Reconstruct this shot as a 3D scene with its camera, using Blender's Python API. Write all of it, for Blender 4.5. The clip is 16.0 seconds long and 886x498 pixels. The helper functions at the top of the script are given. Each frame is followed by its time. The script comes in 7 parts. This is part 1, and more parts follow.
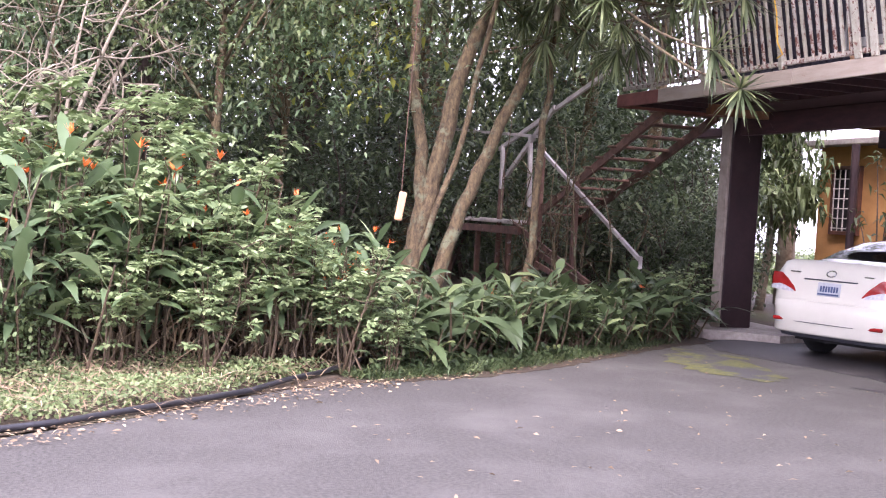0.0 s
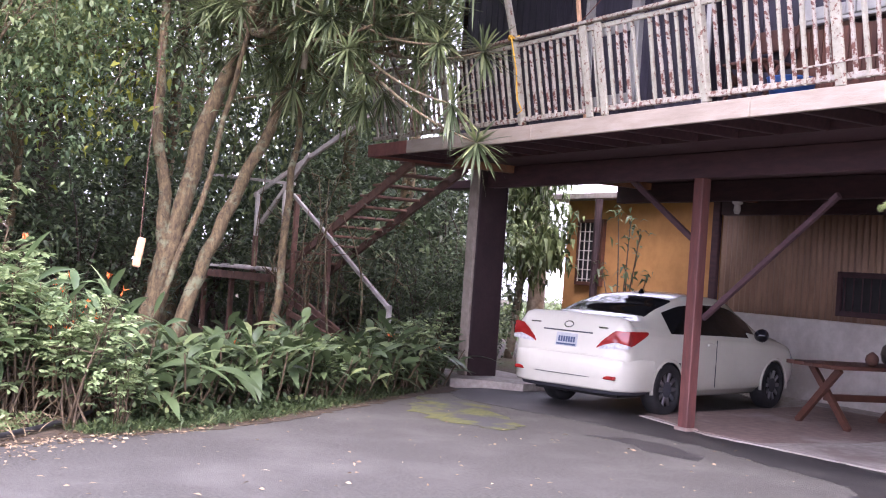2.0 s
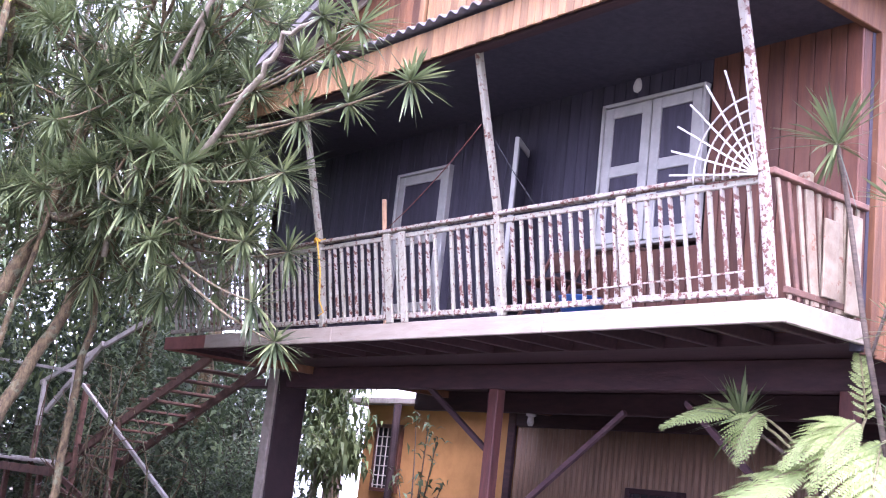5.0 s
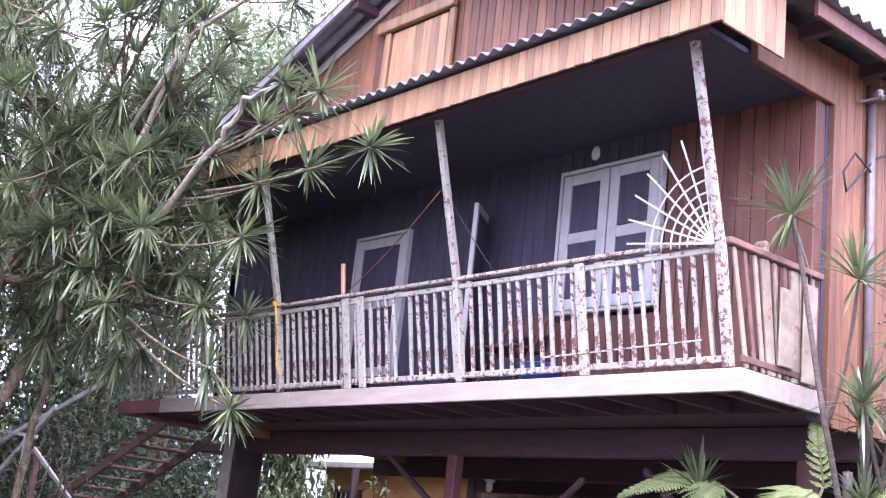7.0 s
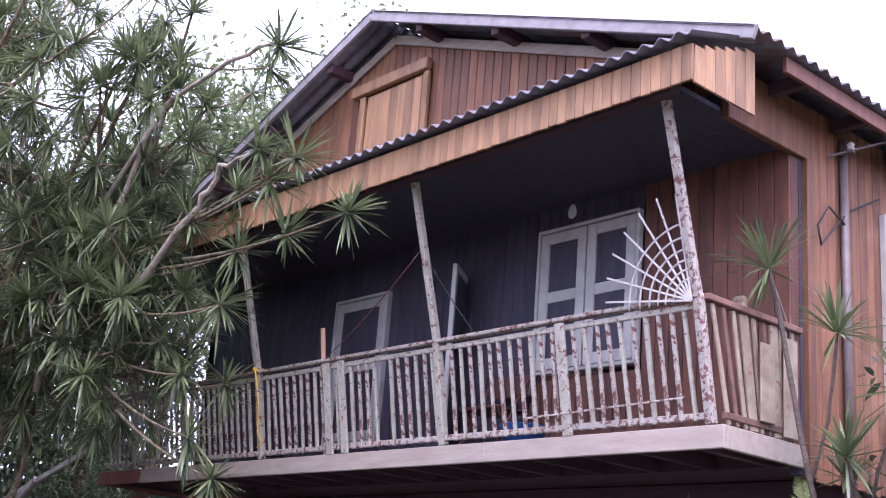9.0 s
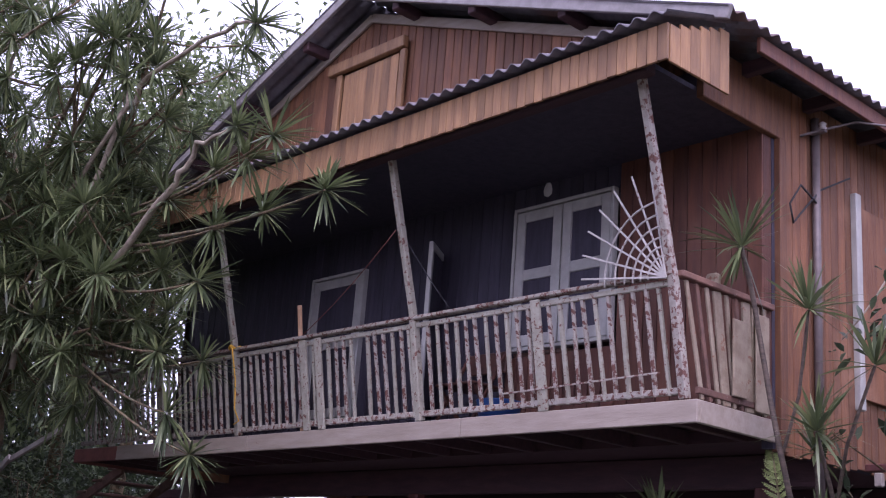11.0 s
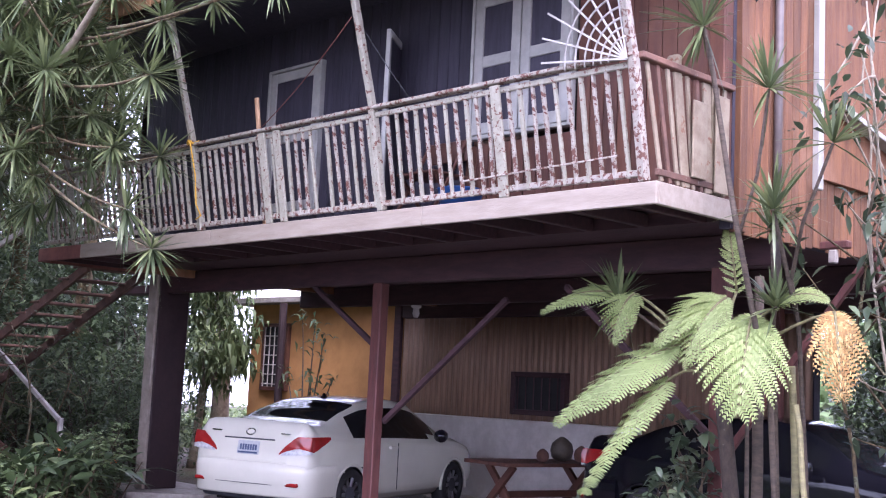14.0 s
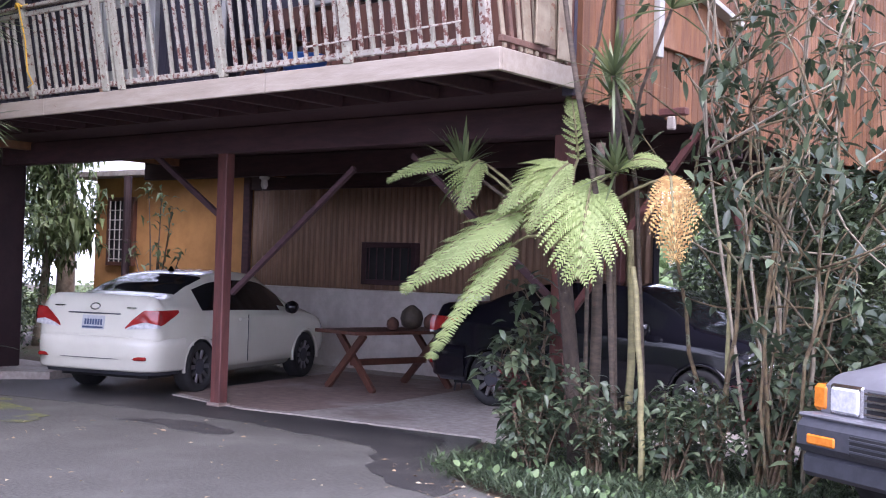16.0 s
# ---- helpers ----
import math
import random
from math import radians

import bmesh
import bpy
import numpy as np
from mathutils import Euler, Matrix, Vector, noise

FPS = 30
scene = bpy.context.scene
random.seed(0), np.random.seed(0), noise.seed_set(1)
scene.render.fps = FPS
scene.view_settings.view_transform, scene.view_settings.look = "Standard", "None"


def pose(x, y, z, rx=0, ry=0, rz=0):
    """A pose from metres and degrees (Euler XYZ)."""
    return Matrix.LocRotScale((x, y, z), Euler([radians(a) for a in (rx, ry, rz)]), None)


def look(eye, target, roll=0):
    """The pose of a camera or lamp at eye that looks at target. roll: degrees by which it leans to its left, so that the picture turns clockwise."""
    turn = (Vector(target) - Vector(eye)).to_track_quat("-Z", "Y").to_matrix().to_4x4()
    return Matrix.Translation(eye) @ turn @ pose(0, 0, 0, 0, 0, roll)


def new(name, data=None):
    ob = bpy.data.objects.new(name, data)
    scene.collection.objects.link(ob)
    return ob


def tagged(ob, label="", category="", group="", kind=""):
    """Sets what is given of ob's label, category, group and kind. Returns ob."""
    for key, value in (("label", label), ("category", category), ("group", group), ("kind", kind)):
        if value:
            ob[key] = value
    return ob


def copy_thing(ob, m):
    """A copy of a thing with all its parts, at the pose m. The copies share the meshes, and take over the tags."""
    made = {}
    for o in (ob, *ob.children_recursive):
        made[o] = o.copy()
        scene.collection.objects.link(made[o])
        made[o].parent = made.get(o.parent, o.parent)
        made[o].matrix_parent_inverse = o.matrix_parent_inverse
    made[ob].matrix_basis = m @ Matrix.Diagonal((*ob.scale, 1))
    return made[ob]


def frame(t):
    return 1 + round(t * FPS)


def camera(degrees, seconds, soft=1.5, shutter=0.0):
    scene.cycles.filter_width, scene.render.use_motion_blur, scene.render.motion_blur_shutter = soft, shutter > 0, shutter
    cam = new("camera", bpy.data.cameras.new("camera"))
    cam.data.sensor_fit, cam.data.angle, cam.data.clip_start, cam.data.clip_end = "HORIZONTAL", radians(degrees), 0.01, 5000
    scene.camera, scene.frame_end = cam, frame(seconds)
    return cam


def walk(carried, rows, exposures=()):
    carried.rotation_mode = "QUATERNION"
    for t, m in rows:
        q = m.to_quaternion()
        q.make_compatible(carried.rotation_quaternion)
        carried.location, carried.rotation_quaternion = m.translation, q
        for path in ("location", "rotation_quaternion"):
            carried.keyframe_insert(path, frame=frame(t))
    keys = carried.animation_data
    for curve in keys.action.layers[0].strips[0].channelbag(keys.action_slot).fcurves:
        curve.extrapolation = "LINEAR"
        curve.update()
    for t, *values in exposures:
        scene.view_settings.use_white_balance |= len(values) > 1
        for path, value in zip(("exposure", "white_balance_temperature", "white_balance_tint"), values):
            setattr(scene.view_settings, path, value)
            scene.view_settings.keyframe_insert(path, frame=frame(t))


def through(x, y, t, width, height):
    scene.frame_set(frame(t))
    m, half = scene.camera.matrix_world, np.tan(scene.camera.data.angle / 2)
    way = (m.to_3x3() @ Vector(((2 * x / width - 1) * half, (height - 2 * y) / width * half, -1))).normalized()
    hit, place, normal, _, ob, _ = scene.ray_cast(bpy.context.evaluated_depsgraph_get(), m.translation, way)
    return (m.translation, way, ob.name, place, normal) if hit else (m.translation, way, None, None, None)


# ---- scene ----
cam = camera(40.97, 16.0, 1.1)
PATH = [
    (0.0, pose(4.779, -7.166, 1.512, 87.974, -3.375, 71.359)),
    (0.5, pose(4.866, -7.050, 1.541, 88.796, -4.673, 68.338)),
    (1.0, pose(4.836, -6.964, 1.518, 88.426, -4.817, 64.909)),
    (1.5, pose(4.808, -6.901, 1.525, 88.537, -4.182, 63.187)),
    (2.0, pose(4.805, -6.879, 1.547, 90.967, -4.112, 60.286)),
    (2.5, pose(4.812, -6.864, 1.562, 92.597, -4.653, 57.499)),
    (3.0, pose(4.857, -6.875, 1.587, 94.495, -5.061, 54.385)),
    (3.5, pose(4.856, -6.867, 1.602, 95.988, -4.721, 52.417)),
    (4.0, pose(4.858, -6.856, 1.593, 97.483, -4.979, 51.335)),
    (4.5, pose(4.862, -6.822, 1.581, 99.558, -5.422, 51.057)),
    (5.0, pose(4.857, -6.837, 1.570, 101.541, -6.322, 50.611)),
    (7.5, pose(4.859, -6.823, 1.635, 105.561, -5.774, 47.993)),
    (8.0, pose(4.865, -6.834, 1.637, 106.855, -5.004, 47.857)),
    (8.5, pose(4.869, -6.824, 1.685, 107.366, -4.616, 48.202)),
    (11.0, pose(4.900, -6.891, 1.640, 106.510, -4.273, 46.878)),
    (11.5, pose(4.906, -6.880, 1.623, 104.155, -3.508, 46.404)),
    (12.0, pose(4.901, -6.863, 1.605, 102.223, -3.193, 46.096)),
    (12.5, pose(4.891, -6.847, 1.601, 100.605, -3.050, 45.401)),
    (13.0, pose(4.884, -6.836, 1.607, 99.021, -3.055, 45.277)),
    (13.5, pose(4.869, -6.817, 1.598, 97.595, -3.060, 45.388)),
    (14.0, pose(4.868, -6.808, 1.591, 96.781, -2.728, 45.434)),
    (14.5, pose(4.856, -6.810, 1.575, 94.679, -2.477, 44.268)),
    (15.0, pose(4.868, -6.814, 1.571, 93.153, -2.271, 42.375)),
    (15.5, pose(4.889, -6.782, 1.545, 92.084, -1.866, 40.225)),
    (16.0, pose(4.901, -6.728, 1.550, 90.960, -1.722, 38.508)),
]
# the clip's camera opens up for the shade, closes for the sky, and drifts in tint
walk(cam, PATH, [(0.0, 2.4, 6000, 36), (2.0, 2.45, 5900, 35), (3.5, 2.65, 5550, 38), (5.0, 2.8, 5400, 40), (7.5, 2.5, 5350, 38), (8.5, 2.05, 5400, 37),
                 (11.0, 0.85, 5550, 43), (11.5, 1.7, 5500, 40), (12.5, 2.1, 5450, 37), (13.5, 2.15, 5450, 36), (15.0, 2.0, 5500, 32), (16.0, 1.95, 5550, 30)])

# ---- world and light ----
SUN_AZ, SUN_EL = radians(128.0), radians(56.0)      # azimuth from +y towards +x
world = bpy.data.worlds.new("sky")
scene.world = world
world.use_nodes = True
wn = world.node_tree
wn.nodes.clear()
w_out = wn.nodes.new("ShaderNodeOutputWorld")
w_bg = wn.nodes.new("ShaderNodeBackground")
w_sky = wn.nodes.new("ShaderNodeTexSky")
w_sky.sky_type = "NISHITA"
w_sky.sun_disc = False
w_sky.sun_elevation, w_sky.sun_rotation = SUN_EL, SUN_AZ
w_sky.air_density, w_sky.dust_density, w_sky.ozone_density = 1.0, 6.0, 0.6
w_bg.inputs["Strength"].default_value = 0.15
w_mix = wn.nodes.new("ShaderNodeMix")          # thin bright cloud over the sky
w_mix.data_type = "RGBA"
w_mix.inputs[0].default_value = 0.72
w_mix.inputs[7].default_value = (7.6, 7.7, 8.2, 1)
wn.links.new(w_sky.outputs[0], w_mix.inputs[6])
wn.links.new(w_mix.outputs[2], w_bg.inputs["Color"])
wn.links.new(w_bg.outputs[0], w_out.inputs["Surface"])
sun = new("sun", bpy.data.lights.new("sun", "SUN"))
sun.data.energy, sun.data.angle, sun.data.color = 0.8, radians(14), (1.0, 0.95, 0.88)
sun.matrix_world = look((0, 0, 0), (-math.sin(SUN_AZ) * math.cos(SUN_EL), -math.cos(SUN_AZ) * math.cos(SUN_EL), -math.sin(SUN_EL)))

# ---- materials ----
def mix_rgb(nt, fac, a, b):
    n = nt.nodes.new("ShaderNodeMix")
    n.data_type = "RGBA"
    for sock, val in ((n.inputs[0], fac), (n.inputs[6], a), (n.inputs[7], b)):
        if hasattr(val, "links"):
            nt.links.new(val, sock)
        elif isinstance(val, (int, float)):
            sock.default_value = val
        else:
            sock.default_value = (*val, 1)
    return n.outputs[2]


def noise_of(nt, scale, detail=4, rough=0.6, stretch=(1, 1, 1), coords="Object"):
    tc = nt.nodes.new("ShaderNodeTexCoord")
    mp = nt.nodes.new("ShaderNodeMapping")
    mp.inputs["Scale"].default_value = stretch
    nt.links.new(tc.outputs[coords], mp.inputs["Vector"])
    n = nt.nodes.new("ShaderNodeTexNoise")
    n.inputs["Scale"].default_value, n.inputs["Detail"].default_value, n.inputs["Roughness"].default_value = scale, detail, rough
    nt.links.new(mp.outputs[0], n.inputs["Vector"])
    return n.outputs["Fac"]


def ramp(nt, val, lo, hi):
    n = nt.nodes.new("ShaderNodeMapRange")
    n.interpolation_type = "SMOOTHSTEP"
    n.inputs["From Min"].default_value, n.inputs["From Max"].default_value = lo, hi
    nt.links.new(val, n.inputs["Value"])
    return n.outputs[0]


def random_of(nt, island=False):
    n = nt.nodes.new("ShaderNodeNewGeometry" if island else "ShaderNodeObjectInfo")
    return n.outputs["Random Per Island" if island else "Random"]


def surface(name, base, dark, grain=8.0, stretch=(1, 1, 1), rough=0.7, metal=0.0, wear=None, wear_at=(0.55, 0.62), wear_scale=6.0,
            bump=0.2, vary=0.0, island=False, bump_scale=None, stain=None, stain_scale=0.6, stain_at=(0.5, 0.7), coat=0.0, specular=0.5):
    """A procedural surface: two tones by a fine grain, a large stain, worn patches of another colour, and fine relief."""
    m = bpy.data.materials.new(name)
    m.use_nodes = True
    nt = m.node_tree
    bs = nt.nodes["Principled BSDF"]
    bs.inputs["Roughness"].default_value, bs.inputs["Metallic"].default_value = rough, metal
    bs.inputs["Coat Weight"].default_value = coat
    bs.inputs["Specular IOR Level"].default_value = specular
    g = noise_of(nt, grain, 6, 0.65, stretch)
    col = mix_rgb(nt, ramp(nt, g, 0.3, 0.7), base, dark)
    if vary:
        r = random_of(nt, island)
        hsv = nt.nodes.new("ShaderNodeHueSaturation")
        mr = nt.nodes.new("ShaderNodeMapRange")
        mr.inputs["To Min"].default_value, mr.inputs["To Max"].default_value = 1 - vary, 1 + vary
        nt.links.new(r, mr.inputs["Value"])
        nt.links.new(mr.outputs[0], hsv.inputs["Value"])
        nt.links.new(col, hsv.inputs["Color"])
        col = hsv.outputs[0]
    if stain:
        col = mix_rgb(nt, ramp(nt, noise_of(nt, stain_scale, 5, 0.6), *stain_at), col, stain)
    if wear:
        wv = ramp(nt, noise_of(nt, wear_scale, 8, 0.7), *wear_at)
        col = mix_rgb(nt, wv, col, wear)
    nt.links.new(col, bs.inputs["Base Color"])
    if bump:
        b = nt.nodes.new("ShaderNodeBump")
        b.inputs["Strength"].default_value, b.inputs["Distance"].default_value = bump, 0.02
        nt.links.new(noise_of(nt, bump_scale or grain * 3, 5, 0.7, stretch), b.inputs["Height"])
        nt.links.new(b.outputs[0], bs.inputs["Normal"])
    return m


def leafy(name, light, mid, dark, rough=0.45, through=0.3, specular=0.4):
    """Leaves: three greens by leaf and by clump, a little light through them."""
    m = bpy.data.materials.new(name)
    m.use_nodes = True
    nt = m.node_tree
    bs = nt.nodes["Principled BSDF"]
    r = random_of(nt, True)
    col = mix_rgb(nt, ramp(nt, r, 0.0, 0.8), dark, mid)
    col = mix_rgb(nt, ramp(nt, r, 0.65, 1.0), col, light)
    col = mix_rgb(nt, ramp(nt, noise_of(nt, 1.3, 3), 0.4, 0.7), col, mid)
    nt.links.new(col, bs.inputs["Base Color"])
    bs.inputs["Roughness"].default_value = rough
    bs.inputs["Specular IOR Level"].default_value = specular
    tr = nt.nodes.new("ShaderNodeBsdfTranslucent")
    nt.links.new(col, tr.inputs["Color"])
    mx = nt.nodes.new("ShaderNodeMixShader")
    mx.inputs[0].default_value = through
    nt.links.new(bs.outputs[0], mx.inputs[1])
    nt.links.new(tr.outputs[0], mx.inputs[2])
    nt.links.new(mx.outputs[0], nt.nodes["Material Output"].inputs["Surface"])
    return m


M_ASPHALT = surface("asphalt", (0.092, 0.088, 0.075), (0.038, 0.036, 0.032), 38, rough=0.9, bump=0.7, bump_scale=110, stain=(0.118, 0.113, 0.1), stain_scale=0.8, stain_at=(0.42, 0.8), wear=(0.23, 0.22, 0.2), wear_at=(0.66, 0.72), wear_scale=48)
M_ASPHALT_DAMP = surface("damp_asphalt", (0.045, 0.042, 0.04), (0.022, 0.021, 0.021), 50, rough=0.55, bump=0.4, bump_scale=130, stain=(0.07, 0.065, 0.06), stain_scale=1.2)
M_MOSS = surface("moss", (0.15, 0.15, 0.035), (0.07, 0.075, 0.03), 18, rough=0.95, bump=0.5, stain=(0.06, 0.06, 0.06), stain_scale=2.0, stain_at=(0.42, 0.6))
M_CONCRETE = surface("concrete", (0.42, 0.38, 0.34), (0.28, 0.25, 0.22), 12, rough=0.9, bump=0.25, stain=(0.2, 0.16, 0.14), stain_scale=0.7)
M_RED_FLOOR = surface("red_floor_paint", (0.26, 0.185, 0.155), (0.18, 0.13, 0.11), 8, rough=0.8, bump=0.2, stain=(0.33, 0.28, 0.25), stain_scale=1.1, stain_at=(0.5, 0.7))
M_SOIL = surface("soil_and_leaf_litter", (0.085, 0.06, 0.035), (0.04, 0.03, 0.02), 9, rough=0.95, bump=0.8, stain=(0.05, 0.07, 0.02), stain_scale=0.4)
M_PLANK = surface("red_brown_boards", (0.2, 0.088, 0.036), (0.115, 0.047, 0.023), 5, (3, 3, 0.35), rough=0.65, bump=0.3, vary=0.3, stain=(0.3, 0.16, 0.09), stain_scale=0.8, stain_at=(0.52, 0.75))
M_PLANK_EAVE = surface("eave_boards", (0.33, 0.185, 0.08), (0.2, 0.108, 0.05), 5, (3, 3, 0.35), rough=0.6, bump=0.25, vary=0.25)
# M_PLANK again, darkened: shade under porch and eave is put into the colour
M_SHADE_PLANK = surface("shaded_red_brown_boards", (0.13, 0.05, 0.026), (0.08, 0.03, 0.02), 5, (3, 3, 0.35), rough=0.65, bump=0.3, vary=0.25, stain=(0.17, 0.08, 0.05), stain_scale=0.9, stain_at=(0.52, 0.75))
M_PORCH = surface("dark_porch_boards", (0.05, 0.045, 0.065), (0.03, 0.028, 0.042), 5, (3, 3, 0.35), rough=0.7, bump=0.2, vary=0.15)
M_JOIST = surface("dark_red_timber", (0.07, 0.032, 0.036), (0.042, 0.021, 0.025), 6, (0.6, 3, 3), rough=0.75, bump=0.2, vary=0.2)
M_PEEL = surface("peeling_white_paint", (0.4, 0.385, 0.305), (0.29, 0.275, 0.21), 14, rough=0.6, bump=0.4, wear=(0.16, 0.075, 0.05), wear_at=(0.555, 0.6), wear_scale=20, vary=0.06)
M_PEEL_HEAVY = surface("badly_peeling_white_paint", (0.41, 0.38, 0.32), (0.3, 0.27, 0.22), 14, rough=0.65, bump=0.5, wear=(0.14, 0.06, 0.042), wear_at=(0.52, 0.55), wear_scale=21, vary=0.08)
M_FASCIA = surface("faded_pink_white_paint", (0.35, 0.3, 0.24), (0.27, 0.225, 0.175), 4, (0.5, 3, 3), rough=0.6, bump=0.2, wear=(0.22, 0.12, 0.09), wear_at=(0.66, 0.7), wear_scale=9)
M_RUST_FASCIA = surface("rust_red_board", (0.22, 0.08, 0.06), (0.14, 0.05, 0.04), 5, rough=0.75, bump=0.2)
M_WHITE = surface("old_white_paint", (0.42, 0.42, 0.38), (0.33, 0.33, 0.3), 6, rough=0.55, bump=0.15, wear=(0.3, 0.25, 0.22), wear_at=(0.68, 0.72), wear_scale=8)
M_STEEL_WHITE = surface("white_painted_iron", (0.5, 0.48, 0.43), (0.38, 0.36, 0.32), 20, rough=0.5, bump=0.2, wear=(0.2, 0.1, 0.06), wear_at=(0.62, 0.66), wear_scale=18)
M_ROOF = surface("weathered_roof_metal", (0.2, 0.19, 0.2), (0.12, 0.11, 0.12), 7, rough=0.6, metal=0.3, bump=0.2, stain=(0.16, 0.1, 0.08), stain_scale=1.5)
M_ROOF_UNDER = surface("grey_roof_boards", (0.3, 0.28, 0.27), (0.2, 0.19, 0.18), 6, rough=0.7, bump=0.2)
M_YELLOW = surface("ochre_plaster", (0.5, 0.26, 0.09), (0.4, 0.205, 0.07), 3, rough=0.85, bump=0.2, stain=(0.4, 0.2, 0.08), stain_scale=0.9, stain_at=(0.55, 0.8))
M_BEIGE = surface("tan_corrugated_sheet", (0.3, 0.19, 0.125), (0.22, 0.14, 0.095), 4, (2, 2, 0.4), rough=0.6, bump=0.15, vary=0.1)
M_WALLWHITE = surface("dirty_white_plaster", (0.54, 0.51, 0.48), (0.42, 0.39, 0.36), 4, rough=0.85, bump=0.2, stain=(0.4, 0.36, 0.33), stain_scale=1.2)
M_DARK = surface("dark_opening", (0.018, 0.018, 0.02), (0.01, 0.01, 0.012), 4, rough=0.5, bump=0)
M_COLUMN = surface("dark_maroon_paint", (0.034, 0.016, 0.018), (0.022, 0.011, 0.013), 5, rough=0.75, bump=0.3, stain=(0.05, 0.03, 0.03), stain_scale=1.0)
M_COLUMN_SIDE = surface("bare_grey_plaster", (0.36, 0.31, 0.26), (0.25, 0.21, 0.17), 6, rough=0.9, bump=0.3)
M_POST = surface("brick_red_paint", (0.145, 0.05, 0.042), (0.09, 0.033, 0.03), 6, (3, 3, 0.5), rough=0.6, bump=0.25)
M_GREYWOOD = surface("grey_weathered_wood", (0.5, 0.47, 0.43), (0.32, 0.29, 0.27), 6, rough=0.8, bump=0.35, vary=0.15)
M_RUSTWOOD = surface("rotten_brown_wood", (0.19, 0.1, 0.07), (0.1, 0.055, 0.042), 6, rough=0.85, bump=0.35, vary=0.25, wear=(0.4, 0.36, 0.33), wear_at=(0.62, 0.68), wear_scale=7)
M_TABLE = surface("varnished_dark_wood", (0.11, 0.045, 0.028), (0.065, 0.027, 0.02), 6, rough=0.5, bump=0.15)
M_BARK = surface("brown_bark", (0.19, 0.142, 0.072), (0.065, 0.046, 0.028), 16, (1.6, 1.6, 0.7), rough=0.95, bump=1.0, bump_scale=30, stain=(0.19, 0.2, 0.12), stain_scale=7, stain_at=(0.52, 0.66), wear=(0.05, 0.035, 0.025), wear_at=(0.58, 0.66), wear_scale=14)
M_TANBOARD = surface("faded_cream_board", (0.31, 0.26, 0.18), (0.2, 0.15, 0.1), 6, rough=0.75, bump=0.3, wear=(0.2, 0.09, 0.05), wear_at=(0.58, 0.64), wear_scale=7)
M_BARK_DARK = surface("dark_bark", (0.1, 0.07, 0.055), (0.05, 0.036, 0.03), 7, (2, 2, 0.6), rough=0.9, bump=0.8, bump_scale=16)
M_BARK_PALE = surface("grey_branch_bark", (0.33, 0.285, 0.21), (0.19, 0.16, 0.115), 9, rough=0.85, bump=0.5)
M_CANE = surface("olive_cane", (0.26, 0.24, 0.11), (0.16, 0.14, 0.07), 9, (1, 1, 3), rough=0.7, bump=0.3)
M_RUBBER = surface("rubber", (0.022, 0.022, 0.024), (0.014, 0.014, 0.015), 20, rough=0.75, bump=0.1)
M_HOSE = surface("black_hose", (0.03, 0.03, 0.034), (0.02, 0.02, 0.022), 20, rough=0.5, bump=0.1)
M_PIPE = surface("grey_pipe", (0.16, 0.13, 0.12), (0.1, 0.085, 0.08), 8, rough=0.5, bump=0.1)
M_CARWHITE = surface("white_car_paint", (0.6, 0.59, 0.5), (0.56, 0.55, 0.465), 2, rough=0.25, bump=0, coat=0.6)
M_CARBLACK = surface("black_car_paint", (0.008, 0.008, 0.012), (0.006, 0.006, 0.009), 2, rough=0.12, bump=0, coat=0.2, specular=0.4)
M_STALK = surface("brown_green_stalk", (0.12, 0.085, 0.045), (0.06, 0.04, 0.025), 9, (1, 1, 3), rough=0.7, bump=0.3)
M_CARGREY = surface("dusty_grey_car_paint", (0.17, 0.17, 0.185), (0.13, 0.13, 0.145), 5, rough=0.5, bump=0, coat=0.1)
M_TRIM = surface("dark_grey_plastic", (0.055, 0.057, 0.07), (0.04, 0.042, 0.052), 12, rough=0.6, bump=0.1)
M_GLASS = surface("dark_car_glass", (0.012, 0.013, 0.015), (0.01, 0.011, 0.012), 2, rough=0.06, bump=0, specular=0.8)
M_CHROME = surface("chrome", (0.6, 0.6, 0.62), (0.55, 0.55, 0.57), 4, rough=0.2, metal=1.0, bump=0)
M_ALLOY = surface("wheel_alloy", (0.3, 0.3, 0.31), (0.25, 0.25, 0.26), 4, rough=0.35, metal=0.9, bump=0)
M_REDLAMP = surface("red_lens", (0.33, 0.02, 0.018), (0.24, 0.015, 0.013), 6, rough=0.15, bump=0, coat=0.5)
M_CLEARLAMP = surface("clear_lens", (0.62, 0.62, 0.62), (0.42, 0.43, 0.44), 25, rough=0.12, bump=0, coat=0.5)
M_AMBER = surface("amber_lens", (0.75, 0.25, 0.03), (0.6, 0.18, 0.02), 20, rough=0.2, bump=0, coat=0.4)
M_PLATE = surface("plate_face", (0.42, 0.44, 0.45), (0.34, 0.36, 0.38), 30, rough=0.4, bump=0)
M_PLATE_INK = surface("plate_ink", (0.05, 0.08, 0.16), (0.04, 0.06, 0.12), 8, rough=0.5, bump=0)
M_BLUE = surface("blue_plastic", (0.03, 0.1, 0.3), (0.02, 0.07, 0.22), 8, rough=0.4, bump=0)
M_YELLOWROPE = surface("yellow_rope", (0.75, 0.45, 0.04), (0.6, 0.33, 0.03), 20, rough=0.7, bump=0.2)
M_REDROPE = surface("faded_red_cord", (0.2, 0.07, 0.05), (0.14, 0.05, 0.04), 20, rough=0.7, bump=0.1)
M_TAN = surface("peach_wood", (0.72, 0.45, 0.26), (0.6, 0.36, 0.2), 12, rough=0.7, bump=0.2)
